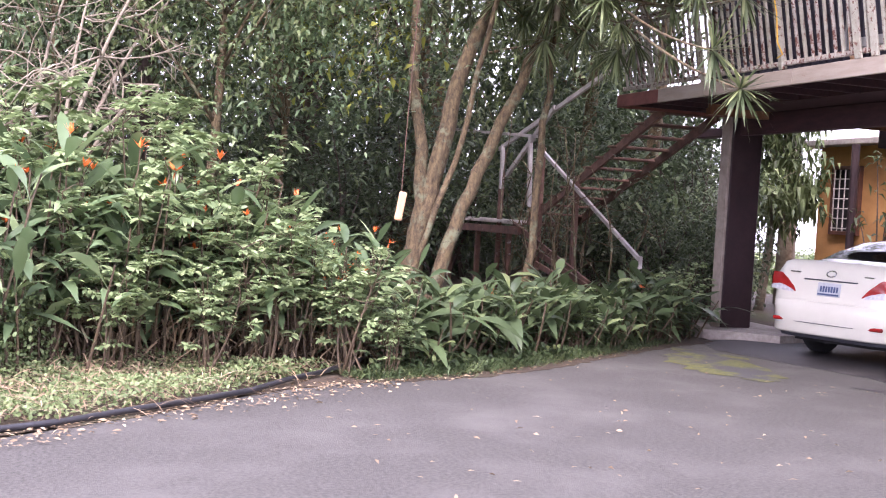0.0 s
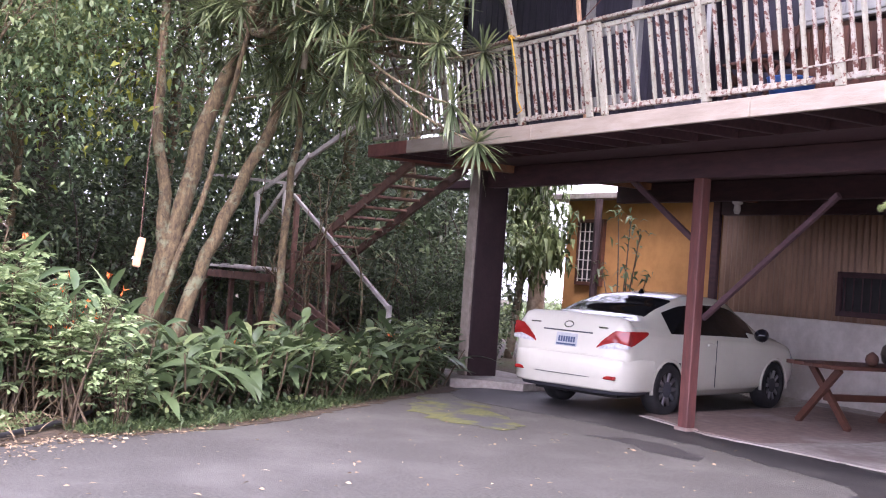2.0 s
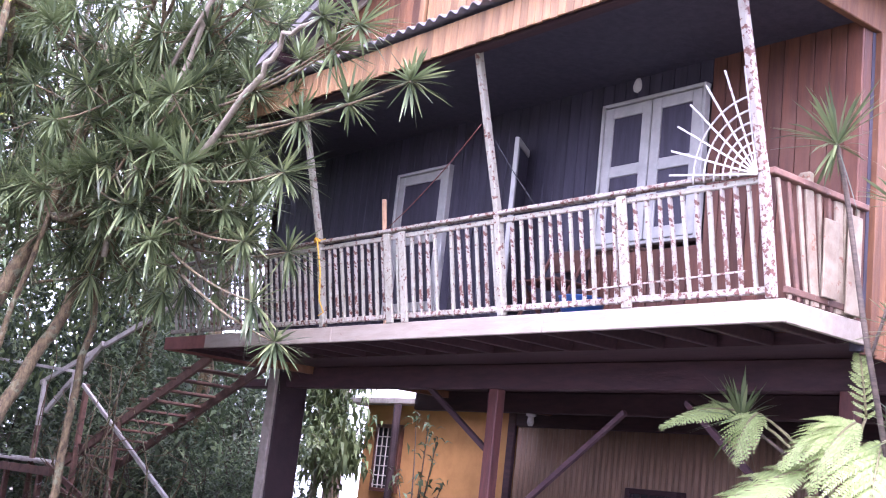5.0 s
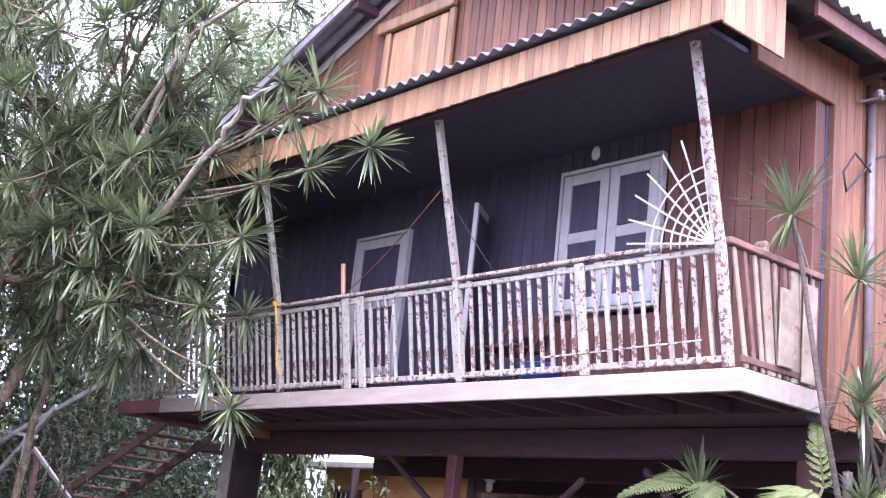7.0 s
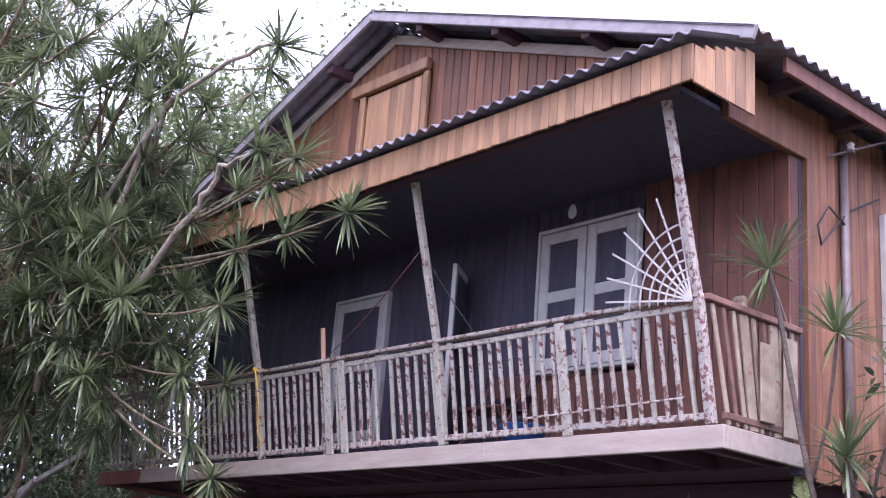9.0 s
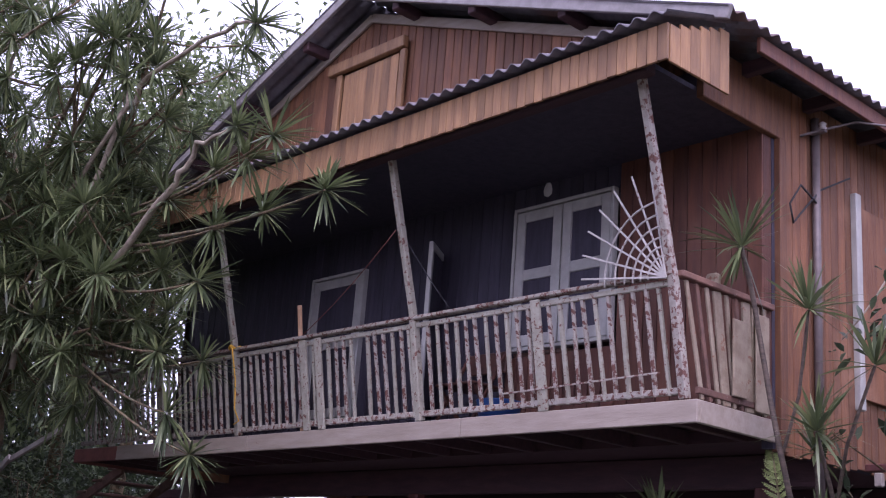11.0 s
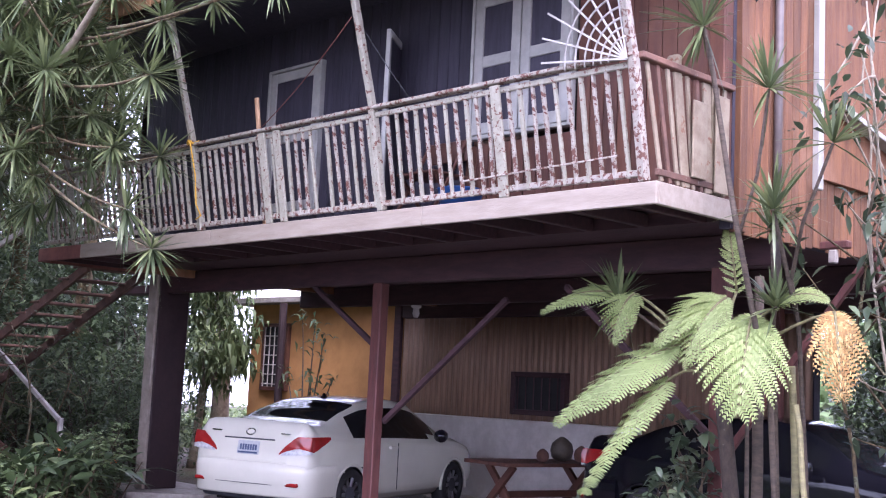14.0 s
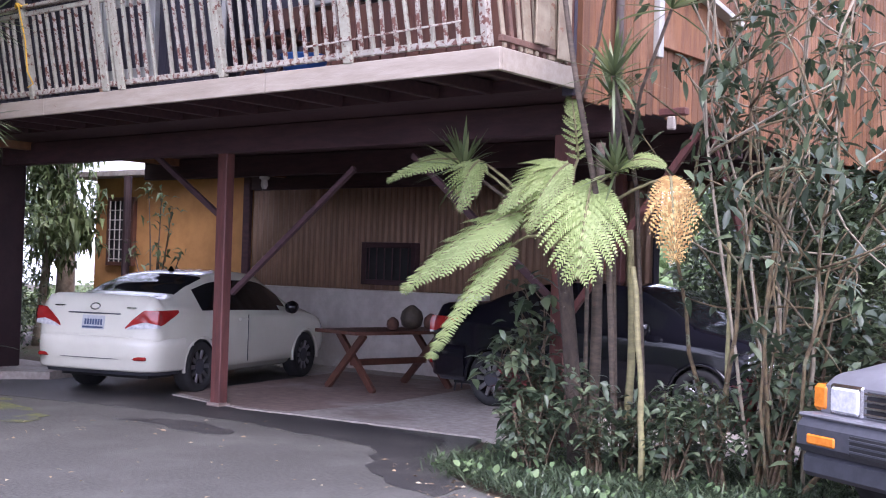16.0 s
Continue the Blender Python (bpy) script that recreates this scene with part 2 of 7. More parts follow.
M_GOURD = surface("dry_gourd", (0.075, 0.06, 0.04), (0.04, 0.03, 0.022), 9, rough=0.6, bump=0.5)
M_CLAY = surface("dark_terracotta", (0.12, 0.055, 0.035), (0.07, 0.032, 0.024), 9, rough=0.8, bump=0.3)
M_FLOWER_O = surface("orange_flower", (0.85, 0.22, 0.04), (0.7, 0.14, 0.03), 12, rough=0.5, bump=0, vary=0.2, island=True)
M_FLOWER_R = surface("red_flower", (0.55, 0.02, 0.03), (0.4, 0.015, 0.02), 12, rough=0.5, bump=0)
M_LAMPGLASS = surface("frosted_lamp_glass", (0.7, 0.7, 0.66), (0.6, 0.6, 0.56), 6, rough=0.3, bump=0)

L_HELI = leafy("broad_green_leaf", (0.29, 0.37, 0.18), (0.155, 0.23, 0.105), (0.065, 0.105, 0.05), 0.36, 0.25)
# deep green, darkened further: tree shade over the low edge is in the colour
L_LOW = leafy("shaded_deep_green_leaf", (0.22, 0.27, 0.11), (0.095, 0.14, 0.058), (0.042, 0.066, 0.031), 0.4, 0.22)
L_SHRUB = leafy("light_shrub_leaf", (0.37, 0.45, 0.22), (0.27, 0.355, 0.165), (0.15, 0.215, 0.095), 0.42, 0.3)
L_DARK = leafy("dark_tree_leaf", (0.2, 0.25, 0.12), (0.09, 0.125, 0.062), (0.04, 0.06, 0.033), 0.38, 0.3)
L_MID = leafy("tree_leaf", (0.27, 0.33, 0.14), (0.15, 0.195, 0.08), (0.07, 0.1, 0.044), 0.42, 0.36)
L_DRAC = leafy("dracaena_leaf", (0.28, 0.32, 0.145), (0.145, 0.185, 0.08), (0.06, 0.082, 0.042), 0.36, 0.28)
L_FERN = leafy("fern_leaf", (0.42, 0.5, 0.2), (0.34, 0.42, 0.155), (0.25, 0.32, 0.11), 0.5, 0.32)
L_FERN_DRY = leafy("dry_fern_leaf", (0.56, 0.41, 0.17), (0.46, 0.31, 0.11), (0.32, 0.18, 0.06), 0.6, 0.25)
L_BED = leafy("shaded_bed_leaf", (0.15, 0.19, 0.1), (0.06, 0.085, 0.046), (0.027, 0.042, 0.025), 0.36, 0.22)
L_COVER = leafy("ground_cover_leaf", (0.34, 0.41, 0.18), (0.21, 0.285, 0.12), (0.12, 0.17, 0.07), 0.5, 0.3)
L_YEL = leafy("yellow_green_leaf", (0.4, 0.42, 0.08), (0.3, 0.32, 0.06), (0.18, 0.22, 0.04), 0.5, 0.4)
L_LITTER = leafy("fallen_leaf", (0.5, 0.42, 0.28), (0.3, 0.22, 0.13), (0.16, 0.11, 0.07), 0.8, 0.1)
L_RED = leafy("red_shrub_leaf", (0.3, 0.05, 0.05), (0.16, 0.03, 0.035), (0.07, 0.02, 0.02), 0.45, 0.25)
L_HILL = leafy("far_hill_leaf", (0.24, 0.31, 0.14), (0.17, 0.24, 0.1), (0.11, 0.17, 0.07), 0.7, 0.3)


# ---- shapes ----
class Shape:
    """Collects vertices and faces for one mesh."""

    def __init__(self):
        self.v, self.f = [], []

    def add(self, verts, faces):
        k = len(self.v)
        self.v += [tuple(p) for p in verts]
        self.f += [tuple(i + k for i in f) for f in faces]
        return self

    def box(self, lo, hi, m=None, bev=0.0):
        lo, hi = Vector(lo), Vector(hi)
        b = min(bev, *(0.45 * (hi[i] - lo[i]) for i in range(3)))
        pts, faces = [], []
        if b <= 0:
            pts = [Vector((x, y, z)) for x in (lo.x, hi.x) for y in (lo.y, hi.y) for z in (lo.z, hi.z)]
            faces = [(0, 1, 3, 2), (4, 6, 7, 5), (0, 4, 5, 1), (2, 3, 7, 6), (0, 2, 6, 4), (1, 5, 7, 3)]
        else:
            index = {}
            for c in range(8):
                s = [(c >> i) & 1 for i in range(3)]
                for a in range(3):
                    p = [(hi[i] if s[i] else lo[i]) if i == a else ((hi[i] - b) if s[i] else (lo[i] + b)) for i in range(3)]
                    index[c, a] = len(pts)
                    pts.append(Vector(p))
            for a in range(3):
                u, w = (a + 1) % 3, (a + 2) % 3
                for side in (0, 1):
                    base = side << a
                    q = [base, base | 1 << u, base | 1 << u | 1 << w, base | 1 << w]
                    faces.append(tuple(index[c, a] for c in (q if side else q[::-1])))
            for a in range(3):
                u, w = (a + 1) % 3, (a + 2) % 3
                for su in (0, 1):
                    for sw in (0, 1):
                        c0 = su << u | sw << w
                        c1 = c0 | 1 << a
                        q = (index[c0, u], index[c1, u], index[c1, w], index[c0, w])
                        faces.append(q if su != sw else q[::-1])
            for c in range(8):
                q = tuple(index[c, a] for a in range(3))
                faces.append(q if bin(c).count("1") % 2 else q[::-1])
        if m is not None:
            pts = [m @ p for p in pts]
        return self.add(pts, faces)

    def beam(self, p0, p1, w, h, bev=0.004, up=(0, 0, 1)):
        """A bar from p0 to p1, w wide across and h along 'up'."""
        p0, p1 = Vector(p0), Vector(p1)
        d = p1 - p0
        ax = d.normalized()
        upv = Vector(up)
        if abs(ax.dot(upv)) > 0.98:
            upv = Vector((0, 1, 0))
        side = ax.cross(upv).normalized()
        top = side.cross(ax).normalized()
        m = Matrix((ax, side, top)).transposed().to_4x4()
        m.translation = p0
        return self.box((0, -w / 2, -h / 2), (d.length, w / 2, h / 2), m, bev)

    def tube(self, pts, radii, n=8, cap=True):
        pts = [Vector(p) for p in pts]
        if isinstance(radii, (int, float)):
            radii = [radii] * len(pts)
        k = len(self.v)
        prev = None
        for i, p in enumerate(pts):
            d = (pts[min(i + 1, len(pts) - 1)] - pts[max(i - 1, 0)]).normalized()
            if prev is None:
                prev = d.orthogonal().normalized()
            s = (prev - d * prev.dot(d)).normalized()
            prev = s
            t = d.cross(s)
            for j in range(n):
                a = 2 * math.pi * j / n
                self.v.append(tuple(p + (s * math.cos(a) + t * math.sin(a)) * radii[i]))
        for i in range(len(pts) - 1):
            for j in range(n):
                a, b = k + i * n + j, k + i * n + (j + 1) % n
                self.f.append((a, b, b + n, a + n))
        if cap:
            self.f.append(tuple(k + j for j in reversed(range(n))))
            e = k + (len(pts) - 1) * n
            self.f.append(tuple(e + j for j in range(n)))
        return self

    def lathe(self, profile, n=20, m=None):
        """profile: (radius, height) from bottom to top, turned about z."""
        k = len(self.v)
        pts = [Vector((r * math.cos(2 * math.pi * j / n), r * math.sin(2 * math.pi * j / n), z)) for r, z in profile for j in range(n)]
        self.v += [tuple(m @ p) if m is not None else tuple(p) for p in pts]
        for i in range(len(profile) - 1):
            for j in range(n):
                a, b = k + i * n + j, k + i * n + (j + 1) % n
                self.f.append((a, b, b + n, a + n))
        self.f.append(tuple(k + j for j in reversed(range(n))))
        e = k + (len(profile) - 1) * n
        self.f.append(tuple(e + j for j in range(n)))
        return self

    def prism(self, outline, z0, z1):
        """A flat outline in x, y, given thickness."""
        n = len(outline)
        v = [(x, y, z0) for x, y in outline] + [(x, y, z1) for x, y in outline]
        f = [tuple(reversed(range(n))), tuple(range(n, 2 * n))] + [(i, (i + 1) % n, (i + 1) % n + n, i + n) for i in range(n)]
        return self.add(v, f)

    def mesh(self, name, smooth=False):
        me = bpy.data.meshes.new(name)
        me.from_pydata(self.v, [], self.f)
        if smooth:
            me.polygons.foreach_set("use_smooth", [True] * len(me.polygons))
        me.update()
        return me


def array_mesh(name, verts, faces, smooth=False):
    """A mesh from arrays: verts (n, 3), faces (m, 3 or 4)."""
    verts, faces = np.asarray(verts, np.float32), np.asarray(faces, np.int32)
    me = bpy.data.meshes.new(name)
    me.vertices.add(len(verts))
    me.vertices.foreach_set("co", verts.ravel())
    k = faces.shape[1]
    me.loops.add(faces.size)
    me.loops.foreach_set("vertex_index", faces.ravel())
    me.polygons.add(len(faces))
    me.polygons.foreach_set("loop_start", np.arange(0, faces.size, k, dtype=np.int32))
    me.polygons.foreach_set("loop_total", np.full(len(faces), k, dtype=np.int32))
    if smooth:
        me.polygons.foreach_set("use_smooth", np.ones(len(faces), dtype=bool))
    me.update(calc_edges=True)
    me.validate()
    return me


def thing(name, at, label, category, group="", kind="", turn=0.0):
    ob = new(name)
    ob.empty_display_size = 0.2
    ob.matrix_world = pose(*at, 0, 0, turn)
    return tagged(ob, label, category, group, kind)


def part(name, shape, material, parent, label="", smooth=False):
    me = shape if isinstance(shape, bpy.types.Mesh) else shape.mesh(name, smooth)
    if not me.materials:
        me.materials.append(material)
    ob = new(name, me)
    ob.parent = parent
    if label:
        ob["label"] = label
    return ob


def solo(name, shape, material, label, category, group="", kind="", smooth=False):
    me = shape if isinstance(shape, bpy.types.Mesh) else shape.mesh(name, smooth)
    me.materials.append(material)
    return tagged(new(name, me), label, category, group, kind)


RNG = np.random.default_rng(7)


def unit(a):
    return a / (np.linalg.norm(a, axis=-1, keepdims=True) + 1e-9)


def leaf_arrays(base, direction, length, width, droop=0.3, fold=0.25):
    """Folded, pointed leaves: at each base point one leaf along its direction. Two quads a leaf."""
    n = len(base)
    d = unit(direction)
    up = np.tile(np.array([0.0, 0.0, 1.0]), (n, 1)) + RNG.normal(0, 0.35, (n, 3))
    s = unit(np.cross(d, up))
    t = np.cross(s, d)
    L, W = np.broadcast_to(length, n)[:, None], np.broadcast_to(width, n)[:, None]
    mid = base + d * L * 0.45 + t * (L * 0.06)
    tip = base + d * L * 0.97 - np.array([0, 0, 1.0]) * L * droop
    lf = mid + s * W * 0.5 + t * W * fold
    rt = mid - s * W * 0.5 + t * W * fold
    v = np.stack([base, lf, mid, rt, tip], 1).reshape(-1, 3)
    k = (np.arange(n) * 5)[:, None]
    f = np.concatenate([k + np.array([[0, 2, 1, 1]])[:, :3], k + np.array([[0, 3, 2]]), k + np.array([[1, 2, 4]]), k + np.array([[2, 3, 4]])], 0)
    return v, f


def blade_arrays(base, direction, length, width, droop=0.35):
    """Long strap leaves in four cross-sections, bending down to a point."""
    n = len(base)
    d = unit(direction)
    s = unit(np.cross(d, np.array([0.0, 0.0, 1.0]) + RNG.normal(0, 0.1, (n, 3))))
    L, W = np.broadcast_to(length, n)[:, None], np.broadcast_to(width, n)[:, None]
    dr = np.broadcast_to(droop, n)[:, None]
    rows = []
    for u, w in ((0.0, 0.55), (0.35, 1.0), (0.7, 0.8), (1.0, 0.04)):
        c = base + d * L * u - np.array([0, 0, 1.0]) * L * dr * u * u
        rows += [c - s * W * w * 0.5, c + s * W * w * 0.5]
    v = np.stack(rows, 1).reshape(-1, 3)
    k = (np.arange(n) * 8)[:, None]
    f = np.concatenate([k + np.array([[2 * i, 2 * i + 1, 2 * i + 3, 2 * i + 2]]) for i in range(3)], 0)
    return v, f


def oval_arrays(base, direction, length, width, droop=0.2, fold=0.14):
    """Rounded, folded leaves with a drip tip: eight points a leaf."""
    n = len(base)
    d = unit(direction)
    up = np.tile(np.array([0.0, 0.0, 1.0]), (n, 1)) + RNG.normal(0, 0.3, (n, 3))
    s = unit(np.cross(d, up))
    t = np.cross(s, d)
    L, W = np.broadcast_to(length, n)[:, None], np.broadcast_to(width, n)[:, None]

    def mid(u):
        return base + d * L * u - np.array([0, 0, 1.0]) * L * droop * u * u
    rows = [base]
    for u, w in ((0.28, 0.86), (0.62, 0.84)):
        c = mid(u)
        rows += [c + s * W * w * 0.5 + t * W * fold, c, c - s * W * w * 0.5 + t * W * fold]
    rows.append(mid(1.0))
    v = np.stack(rows, 1).reshape(-1, 3)
    k = (np.arange(n) * 8)[:, None]
    f = np.concatenate([k + np.array([q]) for q in ((0, 2, 1), (0, 3, 2), (1, 2, 5), (1, 5, 4), (2, 3, 6), (2, 6, 5), (4, 5, 7), (5, 6, 7))], 0)
    return v, f


def paddle_arrays(base, direction, length, width, droop=0.35):
    """Stalked paddle leaves, folded along the midrib and arching to a point."""
    n = len(base)
    d = unit(direction)
    s = unit(np.cross(d, np.array([0.0, 0.0, 1.0]) + RNG.normal(0, 0.25, (n, 3))))
    t = np.cross(s, d)
    L, W = np.broadcast_to(length, n)[:, None], np.broadcast_to(width, n)[:, None]
    dr = np.broadcast_to(droop, n)[:, None]
    rows = []
    for u, w in ((0.0, 0.07), (0.2, 0.1), (0.34, 0.66), (0.55, 1.0), (0.8, 0.72), (1.0, 0.03)):
        c = base + d * L * u - np.array([0, 0, 1.0]) * L * dr * u * u
        rows += [c - s * W * w * 0.5 + t * W * w * 0.13, c, c + s * W * w * 0.5 + t * W * w * 0.13]
    v = np.stack(rows, 1).reshape(-1, 3)
    k = (np.arange(n) * 18)[:, None]
    f = np.concatenate([k + np.array([[3 * i + j, 3 * i + j + 1, 3 * i + j + 4, 3 * i + j + 3]]) for i in range(5) for j in range(2)], 0)
    return v, f


def spray_arrays(origin, direction, pairs=4, size=0.09):
    """Compound leaves: a short rib with paired oval leaflets and one at its end."""
    n = len(origin)
    d = unit(direction)
    s = unit(np.cross(d, np.tile(np.array([0.0, 0.0, 1.0]), (n, 1)) + RNG.normal(0, 0.25, (n, 3))))
    L = size * 0.52 * pairs * RNG.uniform(0.8, 1.2, (n, 1))
    out = []
    for j in range(pairs):
        u = 0.2 + 0.7 * j / pairs
        at = origin + d * L * u - np.array([0, 0, 1.0]) * L * 0.2 * u * u
        for g in (-1, 1):
            z = size * (0.85 + 0.3 * math.sin(math.pi * u)) * RNG.uniform(0.8, 1.15, n)
            out.append(oval_arrays(at, s * g * 0.85 + d * 0.5 + RNG.normal(0, 0.12, (n, 3)), z, z * 0.48, 0.22, 0.1))
    out.append(oval_arrays(origin + d * L * 0.85 - np.array([0, 0, 1.0]) * L * 0.15, d, np.full(n, size), size * 0.48, 0.3, 0.1))
    return joined(out)


def joined(pieces):
    vs, fs, k = [], [], 0
    for v, f in pieces:
        vs.append(v)
        fs.append(f + k)
        k += len(v)
    return np.concatenate(vs), np.concatenate(fs)


def ball_dirs(n, lift=0.0):
    d = RNG.normal(0, 1, (n, 3))
    d[:, 2] += lift
    return unit(d)

# ---- ground ----
def sheet(name, outline, z, material, label, category, thick=0.05):
    return solo(name, Shape().prism(outline, z - thick, z), material, label, category, kind="structure")


gx, gy = np.meshgrid(np.linspace(-400, 400, 81), np.linspace(-400, 400, 81))
sx = np.sign(gx) * np.abs(gx / 400) ** 2.2 * 400
sy = np.sign(gy) * np.abs(gy / 400) ** 2.2 * 400
far = np.clip((sy - 9) / 60, 0, 1)
sz = -0.03 - 9.0 * far * np.clip((-sx + 4) / 20, 0, 1) + np.where(sx < -12, 0.25 * np.clip((-sx - 12) / 10, 0, 1), 0) * (sy < 6)
gi = np.arange(81 * 81).reshape(81, 81)
gf = np.stack([gi[:-1, :-1], gi[:-1, 1:], gi[1:, 1:], gi[1:, :-1]], -1).reshape(-1, 4)
solo("ground", array_mesh("ground", np.stack([sx, sy, sz], -1).reshape(-1, 3), gf, True), M_SOIL, "dark soil with leaf litter under the planting", "ground", kind="structure")

ASPHALT_EDGE = [(-1.6, -9.5), (-2.6, -7.35), (-3.4, -6.35), (-4.1, -5.65), (-4.9, -4.75), (-5.2, -3.7), (-5.7, -2.8), (-6.4, -1.9), (-7.2, -0.9), (-8.0, 0.1), (-8.6, 1.0)]
sheet("driveway", ASPHALT_EDGE + [(-9.3, 6.4), (-6, 6.4), (-4.6, 1.85), (-2.9, 2.05), (-1.6, 2.1), (-0.9, 0.55), (-0.1, 0.0), (1.2, -0.6), (5, -1.0), (16, -1.5), (16, -20), (0, -20)], 0.0, M_ASPHALT, "grey worn asphalt driveway with scattered dry leaves", "driveway", 0.12)


def ragged(outline, amount, step=0.12, seed=1):
    """The same outline with a finely broken edge."""
    r = random.Random(seed)
    out = []
    for (x0, y0), (x1, y1) in zip(outline, outline[1:] + outline[:1]):
        n = max(1, int(math.hypot(x1 - x0, y1 - y0) / step))
        for i in range(n):
            out.append((x0 + (x1 - x0) * i / n + r.uniform(-amount, amount), y0 + (y1 - y0) * i / n + r.uniform(-amount, amount)))
    return out


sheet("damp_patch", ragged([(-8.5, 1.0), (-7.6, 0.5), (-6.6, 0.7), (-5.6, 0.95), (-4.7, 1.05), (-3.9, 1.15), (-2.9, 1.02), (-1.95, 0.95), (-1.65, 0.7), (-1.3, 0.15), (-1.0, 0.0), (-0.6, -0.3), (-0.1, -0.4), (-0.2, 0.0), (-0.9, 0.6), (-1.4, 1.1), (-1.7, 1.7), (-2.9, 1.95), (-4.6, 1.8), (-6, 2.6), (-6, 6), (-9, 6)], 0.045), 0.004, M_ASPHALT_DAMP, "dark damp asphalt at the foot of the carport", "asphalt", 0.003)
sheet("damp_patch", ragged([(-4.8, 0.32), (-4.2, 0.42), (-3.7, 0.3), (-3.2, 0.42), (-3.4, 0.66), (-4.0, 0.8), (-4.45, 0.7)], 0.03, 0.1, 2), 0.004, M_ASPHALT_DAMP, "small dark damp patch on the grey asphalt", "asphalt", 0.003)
sheet("soil_edge", ragged([(-2.55, -7.45), (-3.35, -6.42), (-4.05, -5.72), (-4.75, -4.85), (-5.0, -3.75), (-5.5, -2.75), (-6.2, -1.85), (-7.0, -0.85), (-7.75, 0.1), (-8.3, 0.95), (-8.8, 1.1), (-8.2, 0.0), (-7.4, -1.0), (-6.5, -2.1), (-5.9, -2.95), (-5.4, -3.8), (-5.15, -4.8), (-4.4, -5.7), (-3.7, -6.4), (-2.9, -7.4)], 0.06, 0.12, 3), 0.006, M_SOIL, "brown soil and litter washed over the asphalt edge", "soil", 0.004)
sheet("moss_patch", ragged([(-7.6, 0.1), (-6.6, -0.75), (-5.8, -0.8), (-5.1, -0.5), (-5.3, 0.0), (-6.2, 0.25), (-7.0, 0.5)], 0.12, 0.15, 4), 0.008, M_MOSS, "thin yellow-green moss on the damp asphalt", "moss", 0.003)
sheet("carport_floor", [(-6.0, 2.05), (-4.6, 1.8), (-3.57, 1.92), (-1.92, 2.04), (-1.0, 2.1), (3.0, 2.6), (9, 3), (9, 6.6), (-10, 6.6), (-9.3, 6.3), (-6.6, 5.0)], 0.016, M_CONCRETE, "stained pale concrete carport floor", "floor", 0.15)
sheet("red_floor_strip", [(-6.1, 2.2), (-4.75, 1.88), (-4.0, 1.95), (-3.9, 3.3), (-4.4, 5.9), (-6.9, 5.9)], 0.021, M_RED_FLOOR, "worn red-painted strip of the carport floor", "floor", 0.003)
sheet("column_plinth", [(-10.2, 1.35), (-8.95, 1.2), (-8.3, 1.95), (-8.5, 2.7), (-10.3, 2.7)], 0.1, M_CONCRETE, "low mossy concrete kerb under the column", "kerb", 0.2)

# ---- column and carport posts ----
col = thing("column", (-9.36, 1.85, 0.1), "thick square column, dark maroon with a bare plaster edge", "column", kind="structure")
part("shaft", Shape().box((-0.11, -0.2, 0), (0.11, 0.27, 2.87), bev=0.015), M_COLUMN, col)
part("plaster_edge", Shape().box((-0.105, -0.25, 0), (0.105, -0.202, 2.86), bev=0.012), M_COLUMN_SIDE, col, "bare grey plaster corner strip")
part("bearer", Shape().box((-1.1, -0.12, 2.62), (-0.16, 0.1, 2.74), bev=0.01), M_JOIST, col)


def carport_post(x, y, top, braces, label):
    t = thing("carport_post", (x, y, 0.018), label, "post", "carport posts")
    part("shaft", Shape().box((-0.075, -0.062, 0), (0.075, 0.062, top), bev=0.012), M_POST, t)
    part("footing", Shape().box((-0.1, -0.09, -0.03), (0.1, 0.09, 0.02), bev=0.012), M_RED_FLOOR, t)
    for p0, p1 in braces:
        part("brace", Shape().beam(p0, p1, 0.05, 0.06, 0.006), M_POST if p1[0] > 0 and x > -1 else M_JOIST, t)
    return t


carport_post(-4.95, 1.83, 2.78, [((-0.1, 0, 2.05), (-1.25, 0, 2.75)), ((0.1, 0.05, 1.2), (1.85, 0.05, 2.5))], "brick-red steel post with two diagonal braces beside the white car")
carport_post(-0.61, 1.83, 2.78, [((0.08, 0.05, 1.2), (1.32, 0.05, 2.81)), ((-0.1, 0, 1.3), (-1.7, 0, 2.6))], "dark red post behind the tree fern")
carport_post(-2.6, 6.2, 2.8, [((-0.1, 0, 1.6), (-1.3, 0, 2.6))], "dark red post against the back wall")

# ---- deck ----
DECK_L, DECK_Z = -9.5, 3.13
deck = thing("balcony_deck", (0, 0, 0), "wooden balcony deck with a faded pink-white fascia", "balcony", kind="structure")
for x0, x1, m in ((-2.4, 0.0, M_FASCIA), (-5.6, -2.404, M_FASCIA), (-8.4, -5.604, M_FASCIA), (DECK_L, -8.404, M_RUST_FASCIA)):
    part("fascia_board", Shape().box((x0, 0.0, 2.965), (x1, 0.04, 3.13), bev=0.006), m, deck)
part("side_fascia_board", Shape().box((-0.04, 0.044, 2.965), (0.0, 1.02, 3.13), bev=0.006), M_FASCIA, deck)
part("end_fascia_board", Shape().box((DECK_L, 0.044, 2.965), (DECK_L + 0.04, 3.0, 3.13), bev=0.006), M_RUST_FASCIA, deck)
for i in range(9):
    y = 0.06 + 0.115 * i
    part("deck_plank", Shape().box((DECK_L + 0.05, y, 3.1), (-0.05, y + 0.108, 3.128), bev=0.004), M_JOIST, deck)
joist = Shape().box((-0.03, 0.05, 2.985), (0.03, 1.06, 3.098), bev=0.006)
joist_mesh = joist.mesh("joist")
for i in range(17):
    o = part("joist", joist_mesh, M_JOIST, deck)
    o.location = (-0.3 - 0.56 * i, 0, 0)
